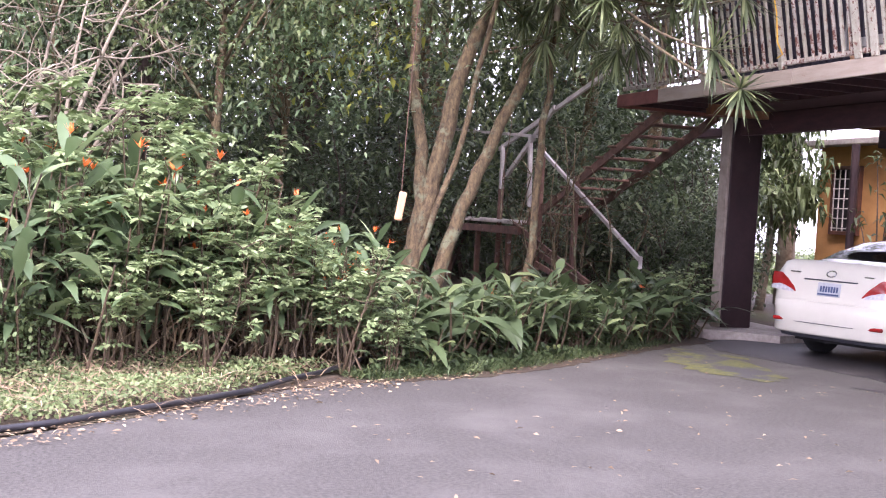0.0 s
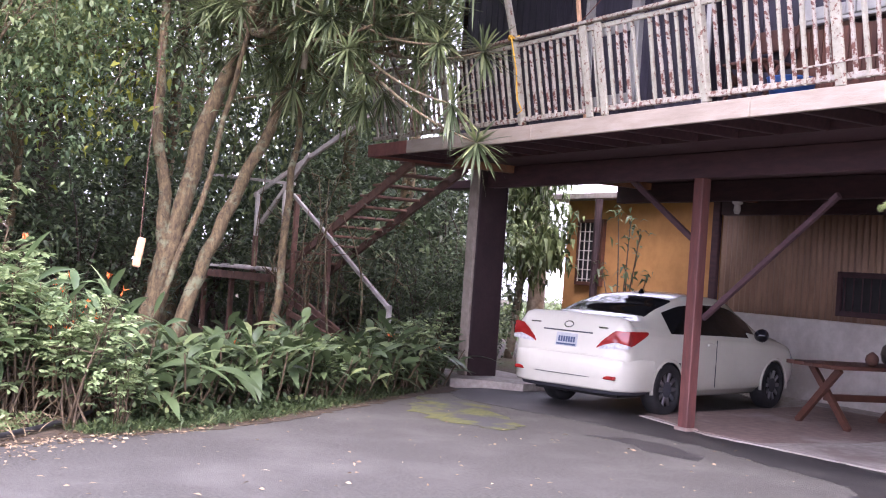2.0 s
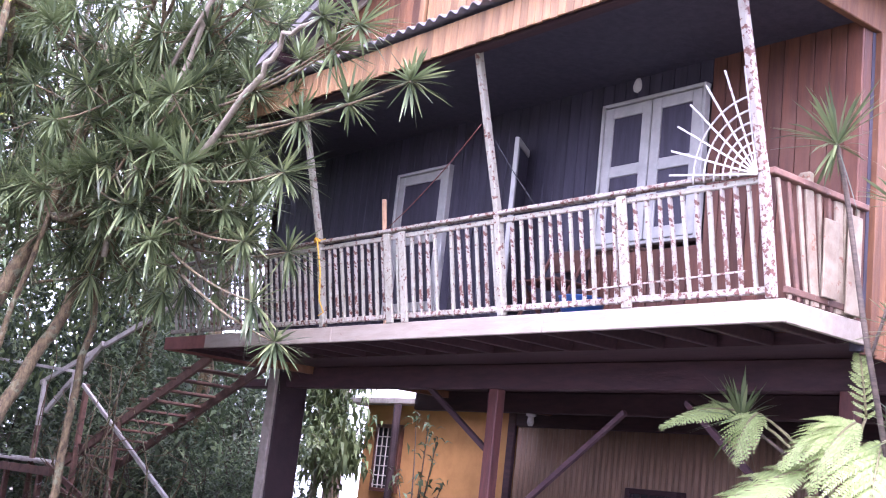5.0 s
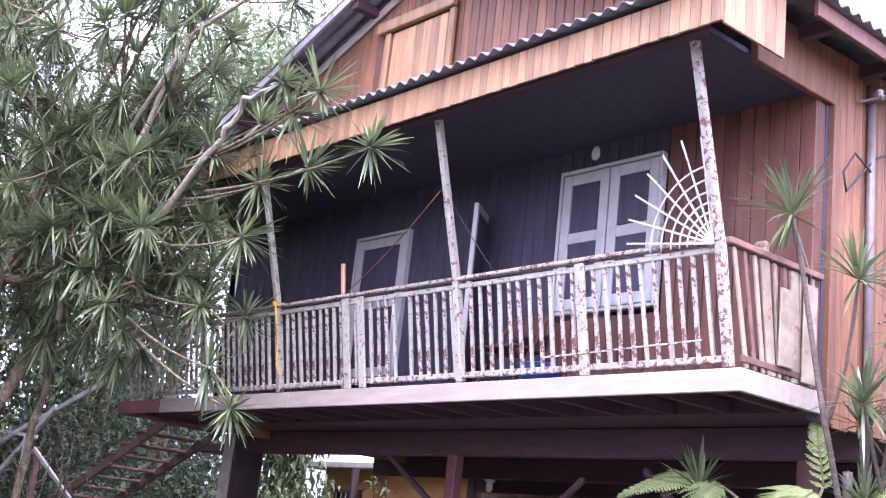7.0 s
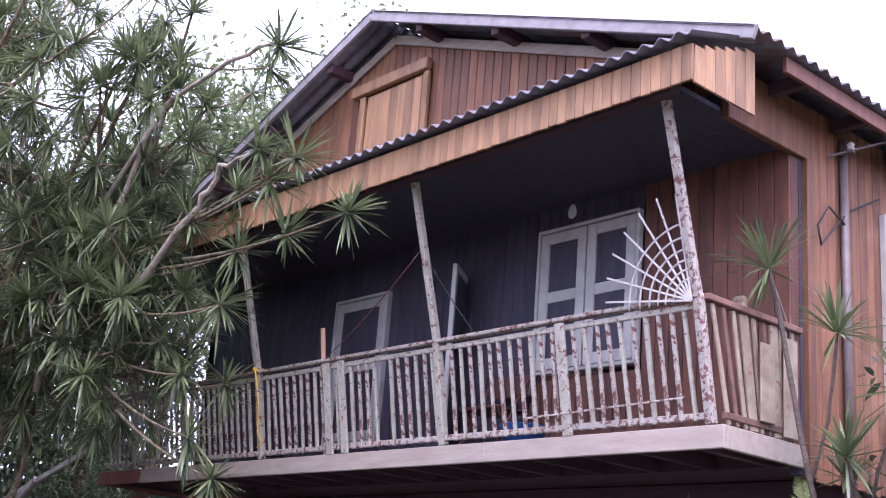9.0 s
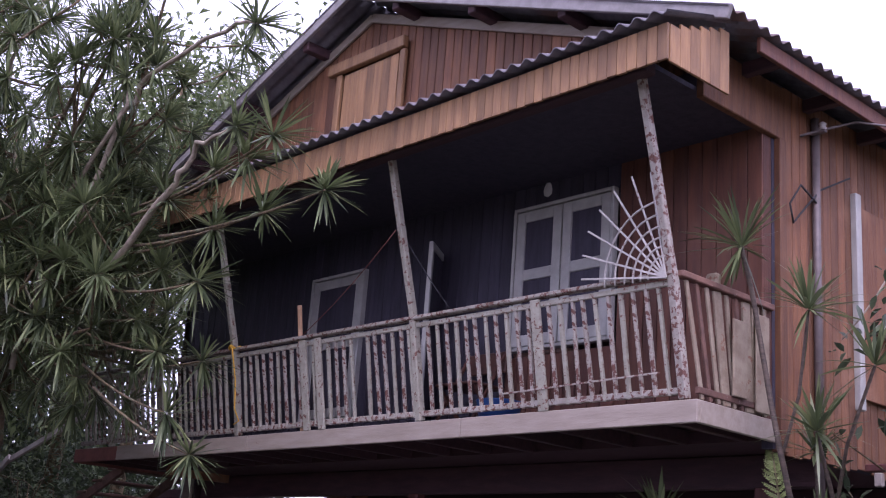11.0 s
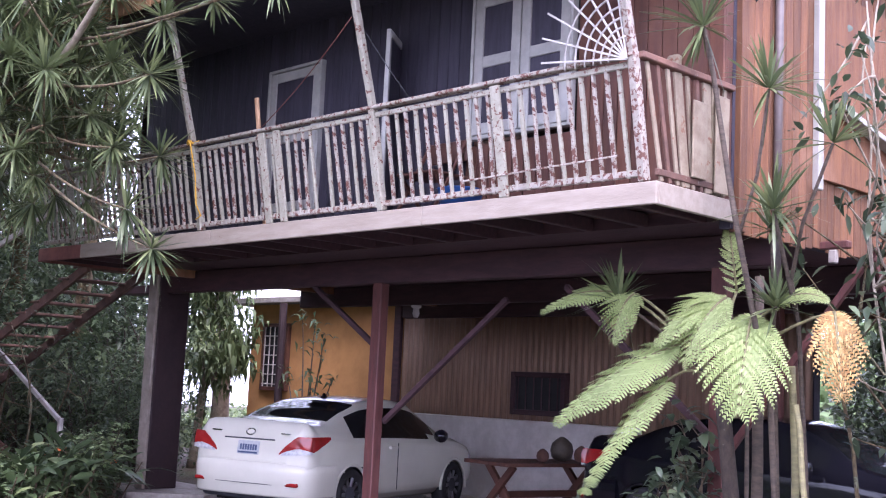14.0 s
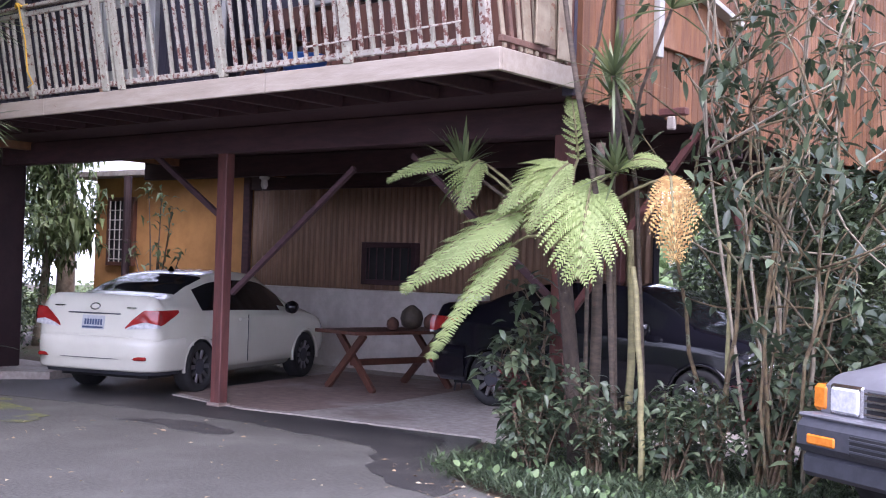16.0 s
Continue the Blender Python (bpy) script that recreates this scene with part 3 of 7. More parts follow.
for y in (1.83, 4.2, 6.3):
    part("cross_beam", Shape().box((DECK_L + 0.1, y - 0.07, 2.72), (-0.1, y + 0.07, 2.995), bev=0.01), M_JOIST, deck)
part("floor_boards", Shape().box((DECK_L + 0.06, 1.1, 3.0), (-0.06, 6.6, 3.1)), M_JOIST, deck)

# ---- house ----
APEX_X, APEX_Z, EAVE_R, EAVE_L, EAVE_Z = -4.25, 7.66, 0.45, -8.9, 5.93
WALL_Y, BACK_Y, LEFT_X = 0.88, 9.5, -8.6
house = thing("house", (0, 0, 0), "old red-brown board house on posts with a gabled metal roof", "house")


def board(parent, x0, x1, y, z0, z1, material=None, along="x"):
    """One upright board of a wall."""
    if along == "x":
        return part("board", Shape().box((x0 + 0.004, y, z0), (x1 - 0.004, y + 0.022, z1), bev=0.005), material, parent)
    return part("board", Shape().box((y, x0 + 0.004, z0), (y + 0.022, x1 - 0.004, z1), bev=0.005), material, parent)


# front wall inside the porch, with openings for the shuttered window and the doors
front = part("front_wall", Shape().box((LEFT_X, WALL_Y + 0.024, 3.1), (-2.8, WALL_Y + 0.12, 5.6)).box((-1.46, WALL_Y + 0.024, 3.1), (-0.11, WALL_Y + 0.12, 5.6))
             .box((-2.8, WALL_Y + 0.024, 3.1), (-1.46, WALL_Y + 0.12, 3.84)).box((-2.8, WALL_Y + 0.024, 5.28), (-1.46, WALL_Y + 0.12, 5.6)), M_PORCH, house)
# boards right of and below the shutters carry porch shade in their colour
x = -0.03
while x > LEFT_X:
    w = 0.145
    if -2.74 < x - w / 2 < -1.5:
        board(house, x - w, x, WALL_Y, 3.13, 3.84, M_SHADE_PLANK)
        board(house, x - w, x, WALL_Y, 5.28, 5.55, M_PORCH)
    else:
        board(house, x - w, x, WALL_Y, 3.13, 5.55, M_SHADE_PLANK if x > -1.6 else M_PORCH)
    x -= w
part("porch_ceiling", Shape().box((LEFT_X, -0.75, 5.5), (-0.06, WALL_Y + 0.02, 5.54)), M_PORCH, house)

# side wall: boards standing proud of a backing, with a window
side = part("side_wall", Shape().box((-0.12, 1.0, 2.92), (-0.024, BACK_Y, 5.95)), M_PORCH, house)
y = 1.145
while y < BACK_Y - 0.1:
    w = 0.12
    board(house, y, y + w, -0.02, 2.9 + 0.02 * math.sin(y * 9), 5.93, M_PLANK, "y")
    y += w
part("rear_wall", Shape().box((LEFT_X, BACK_Y, 2.9), (0, BACK_Y + 0.1, 6.0)), M_PLANK, house)
part("left_wall", Shape().box((LEFT_X - 0.1, WALL_Y, 2.9), (LEFT_X, BACK_Y, 6.0)), M_PLANK, house)
part("corner_board", Shape().box((-0.06, 1.04, 2.9), (0.03, 1.14, 5.44), bev=0.006), M_PLANK, house)
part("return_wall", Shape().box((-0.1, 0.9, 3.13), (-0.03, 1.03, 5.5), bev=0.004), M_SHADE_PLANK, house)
part("side_header", Shape().box((-0.05, 0.0, 5.44), (0.02, 1.14, 5.9), bev=0.008), M_PLANK, house)


def shutter_window(x0, x1, z0, z1, y, leaves, label):
    t = part("window", Shape().box((x0, y + 0.05, z0), (x1, y + 0.07, z1)), M_DARK, house, label)
    fw = 0.035
    for a, b, c, d in ((x0 - fw, x0, z0 - fw, z1 + fw), (x1, x1 + fw, z0 - fw, z1 + fw), (x0, x1, z1, z1 + fw), (x0, x1, z0 - fw, z0)):
        part("frame", Shape().box((a, y - 0.03, c), (b, y + 0.045, d), bev=0.006), M_WHITE, t)
    w = (x1 - x0) / leaves
    for i in range(leaves):
        a, b = x0 + i * w + 0.008, x0 + (i + 1) * w - 0.008
        s = Shape()
        st = 0.105
        mid = z0 + (z1 - z0) * 0.52
        s.box((a, y - 0.02, z0 + 0.01), (a + st, y + 0.02, z1 - 0.01), bev=0.005).box((b - st, y - 0.02, z0 + 0.01), (b, y + 0.02, z1 - 0.01), bev=0.005)
        for c in (z0 + 0.01, mid - st / 2, z1 - 0.01 - st):
            s.box((a + st, y - 0.019, c), (b - st, y + 0.019, c + st), bev=0.005)
        part("shutter_frame", s, M_WHITE, t, "white painted shutter frame")
        for c, d in ((z0 + st, mid - st / 2), (mid + st / 2, z1 - st)):
            part("panel", Shape().box((a + st, y - 0.004, c), (b - st, y + 0.008, d), bev=0.003), M_PORCH, t)
    return t


shutter_window(-2.7, -1.54, 3.92, 5.25, WALL_Y - 0.02, 2, "closed double shutters in a white frame")
shutter_window(-5.87, -4.99, 3.42, 5.01, WALL_Y - 0.03, 1, "single dark panel door in a white frame")
OPEN_AT = pose(-3.77, 0.87, 0, 0, 0, -56)
open_door = part("open_shutter", Shape().box((0.0, -0.018, 3.2), (0.4, 0.018, 4.94), OPEN_AT, 0.006), M_PORCH, house, "dark shutter standing open, white edged")
part("edge_frame", Shape().box((0.402, -0.024, 3.2), (0.46, 0.024, 5.02), OPEN_AT, 0.006).box((0.0, -0.024, 4.944), (0.4, 0.024, 5.02), OPEN_AT, 0.006), M_WHITE, open_door)

# side window with a shutter
sw = part("window", Shape().box((0.004, 2.33, 3.6), (0.008, 3.35, 5.2)), M_DARK, house, "side window with a red-brown shutter and white frame")
part("frame", Shape().box((0.0, 2.2, 3.4), (0.06, 2.29, 5.3), bev=0.006), M_WHITE, sw)
part("shutter", Shape().box((0.012, 2.3, 3.5), (0.05, 3.5, 5.19), bev=0.006), M_PLANK, sw)
part("ledge_board", Shape().beam((0.1, 2.45, 4.14), (0.1, 3.7, 3.9), 0.14, 0.05), M_WHITE, house, "white slanting ledge board")

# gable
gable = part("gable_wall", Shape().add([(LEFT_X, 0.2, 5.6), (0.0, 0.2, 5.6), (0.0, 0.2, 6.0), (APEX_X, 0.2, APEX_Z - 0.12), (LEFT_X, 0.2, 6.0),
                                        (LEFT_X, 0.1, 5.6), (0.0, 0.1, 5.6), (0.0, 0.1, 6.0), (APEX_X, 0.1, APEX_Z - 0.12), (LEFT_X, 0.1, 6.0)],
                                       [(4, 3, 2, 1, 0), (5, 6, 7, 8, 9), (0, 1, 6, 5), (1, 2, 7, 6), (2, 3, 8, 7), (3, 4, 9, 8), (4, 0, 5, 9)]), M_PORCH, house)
x = 0.0
while x > LEFT_X:
    w = 0.118
    c = x - w / 2
    top = 6.0 + (APEX_Z - 0.14 - 6.0) * (1 - abs(c - APEX_X) / 4.3)
    board(house, x - w, x, 0.075, 5.72, top - 0.02, M_PLANK)
    x -= w
hatch = part("attic_hatch", Shape().box((-4.62, 0.045, 6.05), (-3.7, 0.07, 6.95)), M_PORCH, house, "plank attic hatch under a heavy lintel")
for i in range(7):
    part("board", Shape().box((-4.6 + 0.127 * i, 0.02, 6.05), (-4.6 + 0.127 * i + 0.122, 0.044, 6.94), bev=0.005), M_PLANK_EAVE, hatch)
part("lintel", Shape().box((-4.85, -0.03, 6.97), (-3.6, 0.044, 7.1), bev=0.01), M_PLANK_EAVE, hatch)
for x in (-4.72, -3.68):
    part("jamb", Shape().box((x, 0.0, 6.02), (x + 0.08, 0.05, 6.96), bev=0.008), M_PLANK_EAVE, hatch)


def corrugated(p00, p10, p11, p01, waves, depth, thick=0.012):
    """A corrugated sheet between four corners; waves run from the first edge to the opposite one."""
    n = waves * 8
    a, b, c, d = (np.array(p) for p in (p00, p10, p11, p01))
    nrm = np.cross(b - a, d - a)
    nrm = nrm / np.linalg.norm(nrm)
    u = np.linspace(0, 1, n + 1)[:, None]
    off = (np.sin(u * waves * 2 * np.pi) * depth) * nrm
    lo, hi = a + (b - a) * u + off, d + (c - d) * u + off
    v = np.concatenate([lo, hi, lo + nrm * thick, hi + nrm * thick])
    i = np.arange(n)
    m = n + 1
    f = np.concatenate([np.stack([i, i + 1, m + i + 1, m + i], 1), np.stack([2 * m + i, 3 * m + i, 3 * m + i + 1, 2 * m + i + 1], 1), np.stack([i, 2 * m + i, 2 * m + i + 1, i + 1], 1), np.stack([m + i, m + i + 1, 3 * m + i + 1, 3 * m + i], 1)])
    return array_mesh("sheet", v, f, True)


# porch roof: corrugated sheet over a boarded apron, with a boarded return at its end
pent = part("porch_roof", corrugated((-9.1, -0.92, 5.66), (0.36, -0.92, 5.66), (0.3, 0.1, 6.02), (-9.1, 0.1, 6.02), 62, 0.022), M_ROOF, house, "corrugated grey metal porch roof")
x = 0.3
while x > -9.0:
    w = 0.09
    part("apron_board", Shape().box((x - w + 0.002, -0.83, 5.35 + 0.003 * math.sin(x * 31)), (x - 0.002, -0.805, 5.63), bev=0.003), M_PLANK_EAVE, pent)
    x -= w
for i in range(6):
    y0 = -0.8 + i * 0.12
    z = 0.35 * 0.12 * i
    part("return_board", Shape().box((0.28, y0 + 0.002, 5.34), (0.302, y0 + 0.118, 5.63 + z), bev=0.003), M_PLANK_EAVE, pent)
part("porch_plate", Shape().box((-9.0, -0.68, 5.4), (0.0, -0.56, 5.5), bev=0.01), M_JOIST, pent)

# main roof
OVER = -0.32
roof = part("roof", corrugated((EAVE_R, BACK_Y + 0.4, EAVE_Z), (EAVE_R, OVER, EAVE_Z), (APEX_X, OVER, APEX_Z + 0.06), (APEX_X, BACK_Y + 0.4, APEX_Z + 0.06), 66, 0.02), M_ROOF, house, "weathered corrugated metal roof")
part("roof_slope", corrugated((EAVE_L, OVER, EAVE_Z), (EAVE_L, BACK_Y + 0.4, EAVE_Z), (APEX_X, BACK_Y + 0.4, APEX_Z + 0.06), (APEX_X, OVER, APEX_Z + 0.06), 66, 0.02), M_ROOF, roof)
for xe, x1 in ((EAVE_R, APEX_X), (EAVE_L, APEX_X)):
    part("barge_board", Shape().beam((xe, OVER + 0.03, EAVE_Z - 0.05), (x1, OVER + 0.03, APEX_Z - 0.0), 0.04, 0.11, 0.006), M_ROOF_UNDER, roof, "grey barge board")
    part("trim_board", Shape().beam((xe * 0.85 + x1 * 0.15, 0.05, EAVE_Z * 0.85 + APEX_Z * 0.15 - 0.16), (x1, 0.05, APEX_Z - 0.14), 0.03, 0.1, 0.006), M_FASCIA, roof, "faded pale trim under the eave")
    for k in (0.12, 0.36, 0.6, 0.84):
        xx, zz = xe + (x1 - xe) * k, EAVE_Z + (APEX_Z - EAVE_Z) * k
        part("purlin", Shape().box((xx - 0.05, OVER + 0.06, zz - 0.14), (xx + 0.05, 0.3, zz - 0.03), bev=0.01), M_JOIST, roof)
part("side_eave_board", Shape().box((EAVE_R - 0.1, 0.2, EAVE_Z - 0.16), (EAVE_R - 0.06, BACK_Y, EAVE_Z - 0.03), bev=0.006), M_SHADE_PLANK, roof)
for i in range(10):
    part("rafter_tail", Shape().box((0.02, 0.5 + 0.9 * i, EAVE_Z - 0.14), (EAVE_R - 0.1, 0.58 + 0.9 * i, EAVE_Z - 0.03), bev=0.006), M_JOIST, roof)
solo("drain_pipe", Shape().tube([(0.036, 1.58, 2.55), (0.036, 1.58, 5.78)], 0.035, 12), M_PIPE, "grey drain pipe running up the side wall", "pipe", smooth=True)

# ---- porch posts and railing, all leaning outwards ----
LEAN = -0.6 / 2.3


def lean(x, z, dy=0.0):
    return Vector((x, 0.03 + LEAN * (z - 3.16) * (0.75 if z < 4.2 else 1.0) + dy, z))


for x, label in ((-8.6, "peeling white porch post"), (-5.82, "peeling white porch post tied with yellow rope"), (-2.95, "peeling white porch post with a wire tied round it"), (-0.13, "peeling white corner porch post")):
    s = Shape().beam(lean(x, 3.14), lean(x, 4.05), 0.07, 0.07, 0.008, (0, 1, 0)).beam(lean(x, 4.0), lean(x, 5.42), 0.062, 0.062, 0.008, (0, 1, 0))
    solo("porch_post", s, M_PEEL_HEAVY if x > -1 else M_PEEL, label, "post", "porch posts")

rail = thing("balcony_railing", (0, 0, 0), "white wooden balcony railing with badly peeling paint, leaning outwards", "railing")
part("top_rail", Shape().beam(lean(-9.4, 4.03), lean(-0.1, 4.03), 0.08, 0.035, 0.008), M_PEEL_HEAVY, rail)
part("sub_rail", Shape().beam(lean(-9.4, 3.965), lean(-0.1, 3.965), 0.03, 0.045, 0.006), M_PEEL, rail)
part("bottom_rail", Shape().beam(lean(-9.4, 3.2, 0.01), lean(-0.1, 3.2, 0.01), 0.045, 0.05, 0.006), M_PEEL_HEAVY, rail)
R2 = random.Random(3)
baluster_meshes = []
for k in range(5):
    w = (0.028, 0.032, 0.026, 0.036, 0.03)[k]
    baluster_meshes.append(Shape().beam(lean(0, 3.17), lean(0, 3.96), w, 0.03, 0.004, (0, 1, 0)).mesh("baluster"))
x, i = -0.26, 0
while x > -9.35:
    near_post = min(abs(x - p) for p in (-8.6, -5.82, -2.95, -0.13)) < 0.07
    if min(abs(x - p) for p in (-1.5, -4.35, -4.6, -7.3)) < 0.06:
        part("wide_slat", Shape().beam(lean(x, 3.13, -0.03), lean(x, 4.0, -0.03), 0.1, 0.025, 0.005, (0, 1, 0)), M_PEEL, rail)
    elif not near_post and not (i in (29, 47)):
        o = part("baluster", baluster_meshes[i % 5], M_PEEL_HEAVY if i % 3 else M_PEEL, rail)
        o.location = (x, 0, 0)
        o.rotation_euler = (0, radians(R2.uniform(-1.6, 1.6)), 0)
        o.location.x -= 3.5 * math.sin(o.rotation_euler.y)
    x -= 0.12
    i += 1
part("board_scrap", Shape().beam((-1.9, -0.04, 3.29), (-0.3, -0.05, 3.33), 0.012, 0.014, 0.002), M_PEEL_HEAVY, rail)

srail = thing("side_railing", (0, 0, 0), "rust-stained side railing patched with odd boards", "railing")
ends = (Vector((-0.09, -0.12, 4.03)), Vector((-0.02, 0.98, 4.0)))
part("top_rail", Shape().beam(ends[0], ends[1], 0.08, 0.05, 0.008), M_RUSTWOOD, srail)
part("bottom_rail", Shape().beam((-0.03, 0.04, 3.2), (-0.03, 0.98, 3.2), 0.04, 0.05, 0.006), M_RUSTWOOD, srail)
for i in range(9):
    k = (i + 0.7) / 9.5
    b, t = Vector((-0.03, 0.03 + k * 0.95, 3.14)), ends[0].lerp(ends[1], k)
    wide = i in (3, 6, 7)
    part("side_slat" if not wide else "patch_board", Shape().beam(b, t - Vector((0, 0, 0.03)), 0.1 if wide else 0.04, 0.02, 0.004, (1, 0, 0)), M_TANBOARD if wide else M_RUSTWOOD if i % 2 else M_TANBOARD, srail)
part("patch_board", Shape().box((0.0, 0.42, 3.22), (0.02, 0.6, 3.8), bev=0.006), M_TANBOARD, srail)
part("patch_board", Shape().box((0.0, 0.72, 3.15), (0.018, 0.9, 3.9), bev=0.006), M_TANBOARD, srail)

# ---- carport back: ochre building, tan corrugated wall, low white wall ----
back = thing("lower_room", (0, 0, 0), "ochre plastered lower room with a tan corrugated front", "building")
part("plaster_wall", Shape().box((-14.2, 6.7, -0.1), (-9.95, 6.9, 3.05)), M_YELLOW, back, "ochre yellow plaster wall")
part("end_wall", Shape().box((-14.2, 6.9, -0.1), (-14.0, 9.5, 3.05)), M_YELLOW, back)
part("roof_slab", Shape().box((-14.75, 6.35, 3.05), (-9.0, 9.6, 3.16), bev=0.01), M_CONCRETE, back, "thin concrete roof slab")
part("corner_post", Shape().box((-10.02, 6.62, 0), (-9.86, 6.698, 3.05), bev=0.01), M_JOIST, back)
part("sheet_wall", corrugated((-9.85, 6.72, 1.1), (-2.4, 6.72, 1.1), (-2.4, 6.72, 3.0), (-9.85, 6.72, 3.0), 62, 0.016), M_BEIGE, back, "tan corrugated metal sheet wall")
part("low_wall", Shape().box((-9.85, 6.45, 0.0), (-4.9, 6.68, 1.2), bev=0.012), M_WALLWHITE, back, "low dirty white wall")
part("backing_wall", Shape().box((-9.9, 6.76, 0.0), (-2.4, 6.9, 3.0)), M_PORCH, back)
gw = part("window", Shape().box((-13.68, 6.66, 1.5), (-13.02, 6.698, 2.62)), M_DARK, back, "barred window with a brown frame")
for a, b, c, d in ((-13.75, -13.68, 1.43, 2.69), (-13.02, -12.95, 1.43, 2.69), (-13.68, -13.02, 2.62, 2.69), (-13.68, -13.02, 1.43, 1.5)):
    part("frame", Shape().box((a, 6.62, c), (b, 6.72, d), bev=0.006), M_TABLE, gw)
for k in range(5):
    part("bar", Shape().tube([(-13.66 + 0.15 * k, 6.63, 1.5), (-13.66 + 0.15 * k, 6.63, 2.62)], 0.012, 6), M_STEEL_WHITE, gw)
for k in range(6):
    part("bar", Shape().tube([(-13.68, 6.625, 1.55 + 0.18 * k), (-13.02, 6.625, 1.55 + 0.18 * k)], 0.01, 6), M_STEEL_WHITE, gw)
gw2 = part("window", Shape().box((-7.2, 6.62, 1.36), (-6.3, 6.68, 1.84)), M_DARK, back, "small dark barred window in the sheet wall")
for a, b, c, d in ((-7.28, -7.2, 1.28, 1.92), (-6.3, -6.22, 1.28, 1.92), (-7.2, -6.3, 1.84, 1.92), (-7.2, -6.3, 1.28, 1.36)):
    part("frame", Shape().box((a, 6.58, c), (b, 6.7, d), bev=0.006), M_JOIST, gw2)
for k in range(6):
    part("bar", Shape().tube([(-7.14 + 0.155 * k, 6.6, 1.36), (-7.14 + 0.155 * k, 6.6, 1.84)], 0.01, 6), M_JOIST, gw2)
solo("corner_pole", Shape().tube([(-12.3, 6.0, 0), (-12.3, 6.0, 3.0)], 0.07, 10), M_COLUMN, "dark round pole before the ochre wall", "pole")

# ---- vehicles ----
def smooth_keys(keys, xs):
    """Keys of (x, values...) read off smoothly at xs."""
    k = np.array(keys, float)
    x, v = k[:, 0], k[:, 1:]
    m = np.gradient(v, x, axis=0)
    i = np.clip(np.searchsorted(x, xs) - 1, 0, len(x) - 2)
    h = (x[i + 1] - x[i])[:, None]
    t = ((xs - x[i])[:, None]) / h
    return (2 * t**3 - 3 * t**2 + 1) * v[i] + (t**3 - 2 * t**2 + t) * h * m[i] * 0.8 + (-2 * t**3 + 3 * t**2) * v[i + 1] + (t**3 - t**2) * h * m[i + 1] * 0.8


def hull(keys, ring, step=0.035, per=4):
    """A lofted body. keys: x, underside, half width, belt height, roof half width, roof height. Gives the grid of points, one row a station."""
    x0, x1 = keys[0][0], keys[-1][0]
    xs = np.linspace(x0, x1, int((x1 - x0) / step))
    rows = smooth_keys(keys, xs)
    grid = []
    for x, (zb, w, zs, wr, zr) in zip(xs, rows):
        c = ring(zb, w, zs, wr, max(zr, zs + 0.005))
        half = []
        for a, b in zip(c[:-1], c[1:]):
            half += [(a[0] + (b[0] - a[0]) * j / per, a[1] + (b[1] - a[1]) * j / per) for j in range(per)]
        half.append(c[-1])
        full = [(x, y, z) for y, z in half] + [(x, -y, z) for y, z in reversed(half[1:-1])]
        grid.append(full)
    return xs, np.array(grid)


def split_hull(grid, choose):
    """Cells of the loft, sorted into named meshes by choose(centre, seg); None leaves a cell out."""
    ns, nr = grid.shape[:2]
    half = nr // 2
    groups = {}
    for i in range(ns - 1):
        for j in range(nr):
            a, b, c, d = grid[i, j], grid[i, (j + 1) % nr], grid[i + 1, (j + 1) % nr], grid[i + 1, j]
            name = choose((a + b + c + d) / 4, min(j, nr - 1 - j))
            if name:
                groups.setdefault(name, []).append((i * nr + j, i * nr + (j + 1) % nr, (i + 1) * nr + (j + 1) % nr, (i + 1) * nr + j))
    groups.setdefault("body", [])
    pts = grid.reshape(-1, 3)
    out = {}
    for name, faces in groups.items():
        used = sorted({i for f in faces for i in f})
        at = {u: k for k, u in enumerate(used)}
        s = Shape()
        s.v = [tuple(pts[u]) for u in used]
        s.f = [tuple(at[i] for i in f) for f in faces]
        out[name] = s
    first = tuple(len(out["body"].v) + k for k in range(nr))
    out["body"].v += [tuple(p) for p in grid[0]]
    out["body"].f.append(first)
    last = tuple(len(out["body"].v) + k for k in reversed(range(nr)))
    out["body"].v += [tuple(p) for p in grid[-1]]
    out["body"].f.append(last)
    return out


def wheel(parent, x, y, r, width, out, spokes=10, rim=M_ALLOY):
    w = part("wheel", Shape().tube([(x, y - out * width / 2, r), (x, y + out * width * 0.42, r)], r * 0.3, 16), M_TRIM, parent)
    prof = [(r * 0.66, -width / 2), (r * 0.93, -width / 2), (r, -width * 0.36), (r, width * 0.36), (r * 0.93, width / 2), (r * 0.66, width / 2), (r * 0.64, width * 0.3), (r * 0.64, -width * 0.3), (r * 0.66, -width / 2)]
    m = Matrix.Translation((x, y, r)) @ pose(0, 0, 0, -90 * out, 0, 0)
    s = Shape()
    n = 32
    pts = [m @ Vector((a * math.cos(2 * math.pi * j / n), a * math.sin(2 * math.pi * j / n), z)) for a, z in prof for j in range(n)]
    s.v = [tuple(p) for p in pts]
    s.f = [(i * n + j, i * n + (j + 1) % n, (i + 1) * n + (j + 1) % n, (i + 1) * n + j) for i in range(len(prof) - 1) for j in range(n)]
    part("tyre", s, M_RUBBER, w, "", True)
    s = Shape()
    for k in range(spokes):
        a = 2 * math.pi * k / spokes
        d = Vector((math.cos(a), 0, math.sin(a)))
        c = Vector((x, y + out * width * 0.34, r))
        s.beam(c + d * r * 0.12, c + d * r * 0.66, 0.05, 0.025, 0.006, (0, 1, 0))
    part("rim", s.tube([(x, y + out * width * 0.3, r), (x, y + out * width * 0.4, r)], r * 0.17, 14), rim, w)
    return w


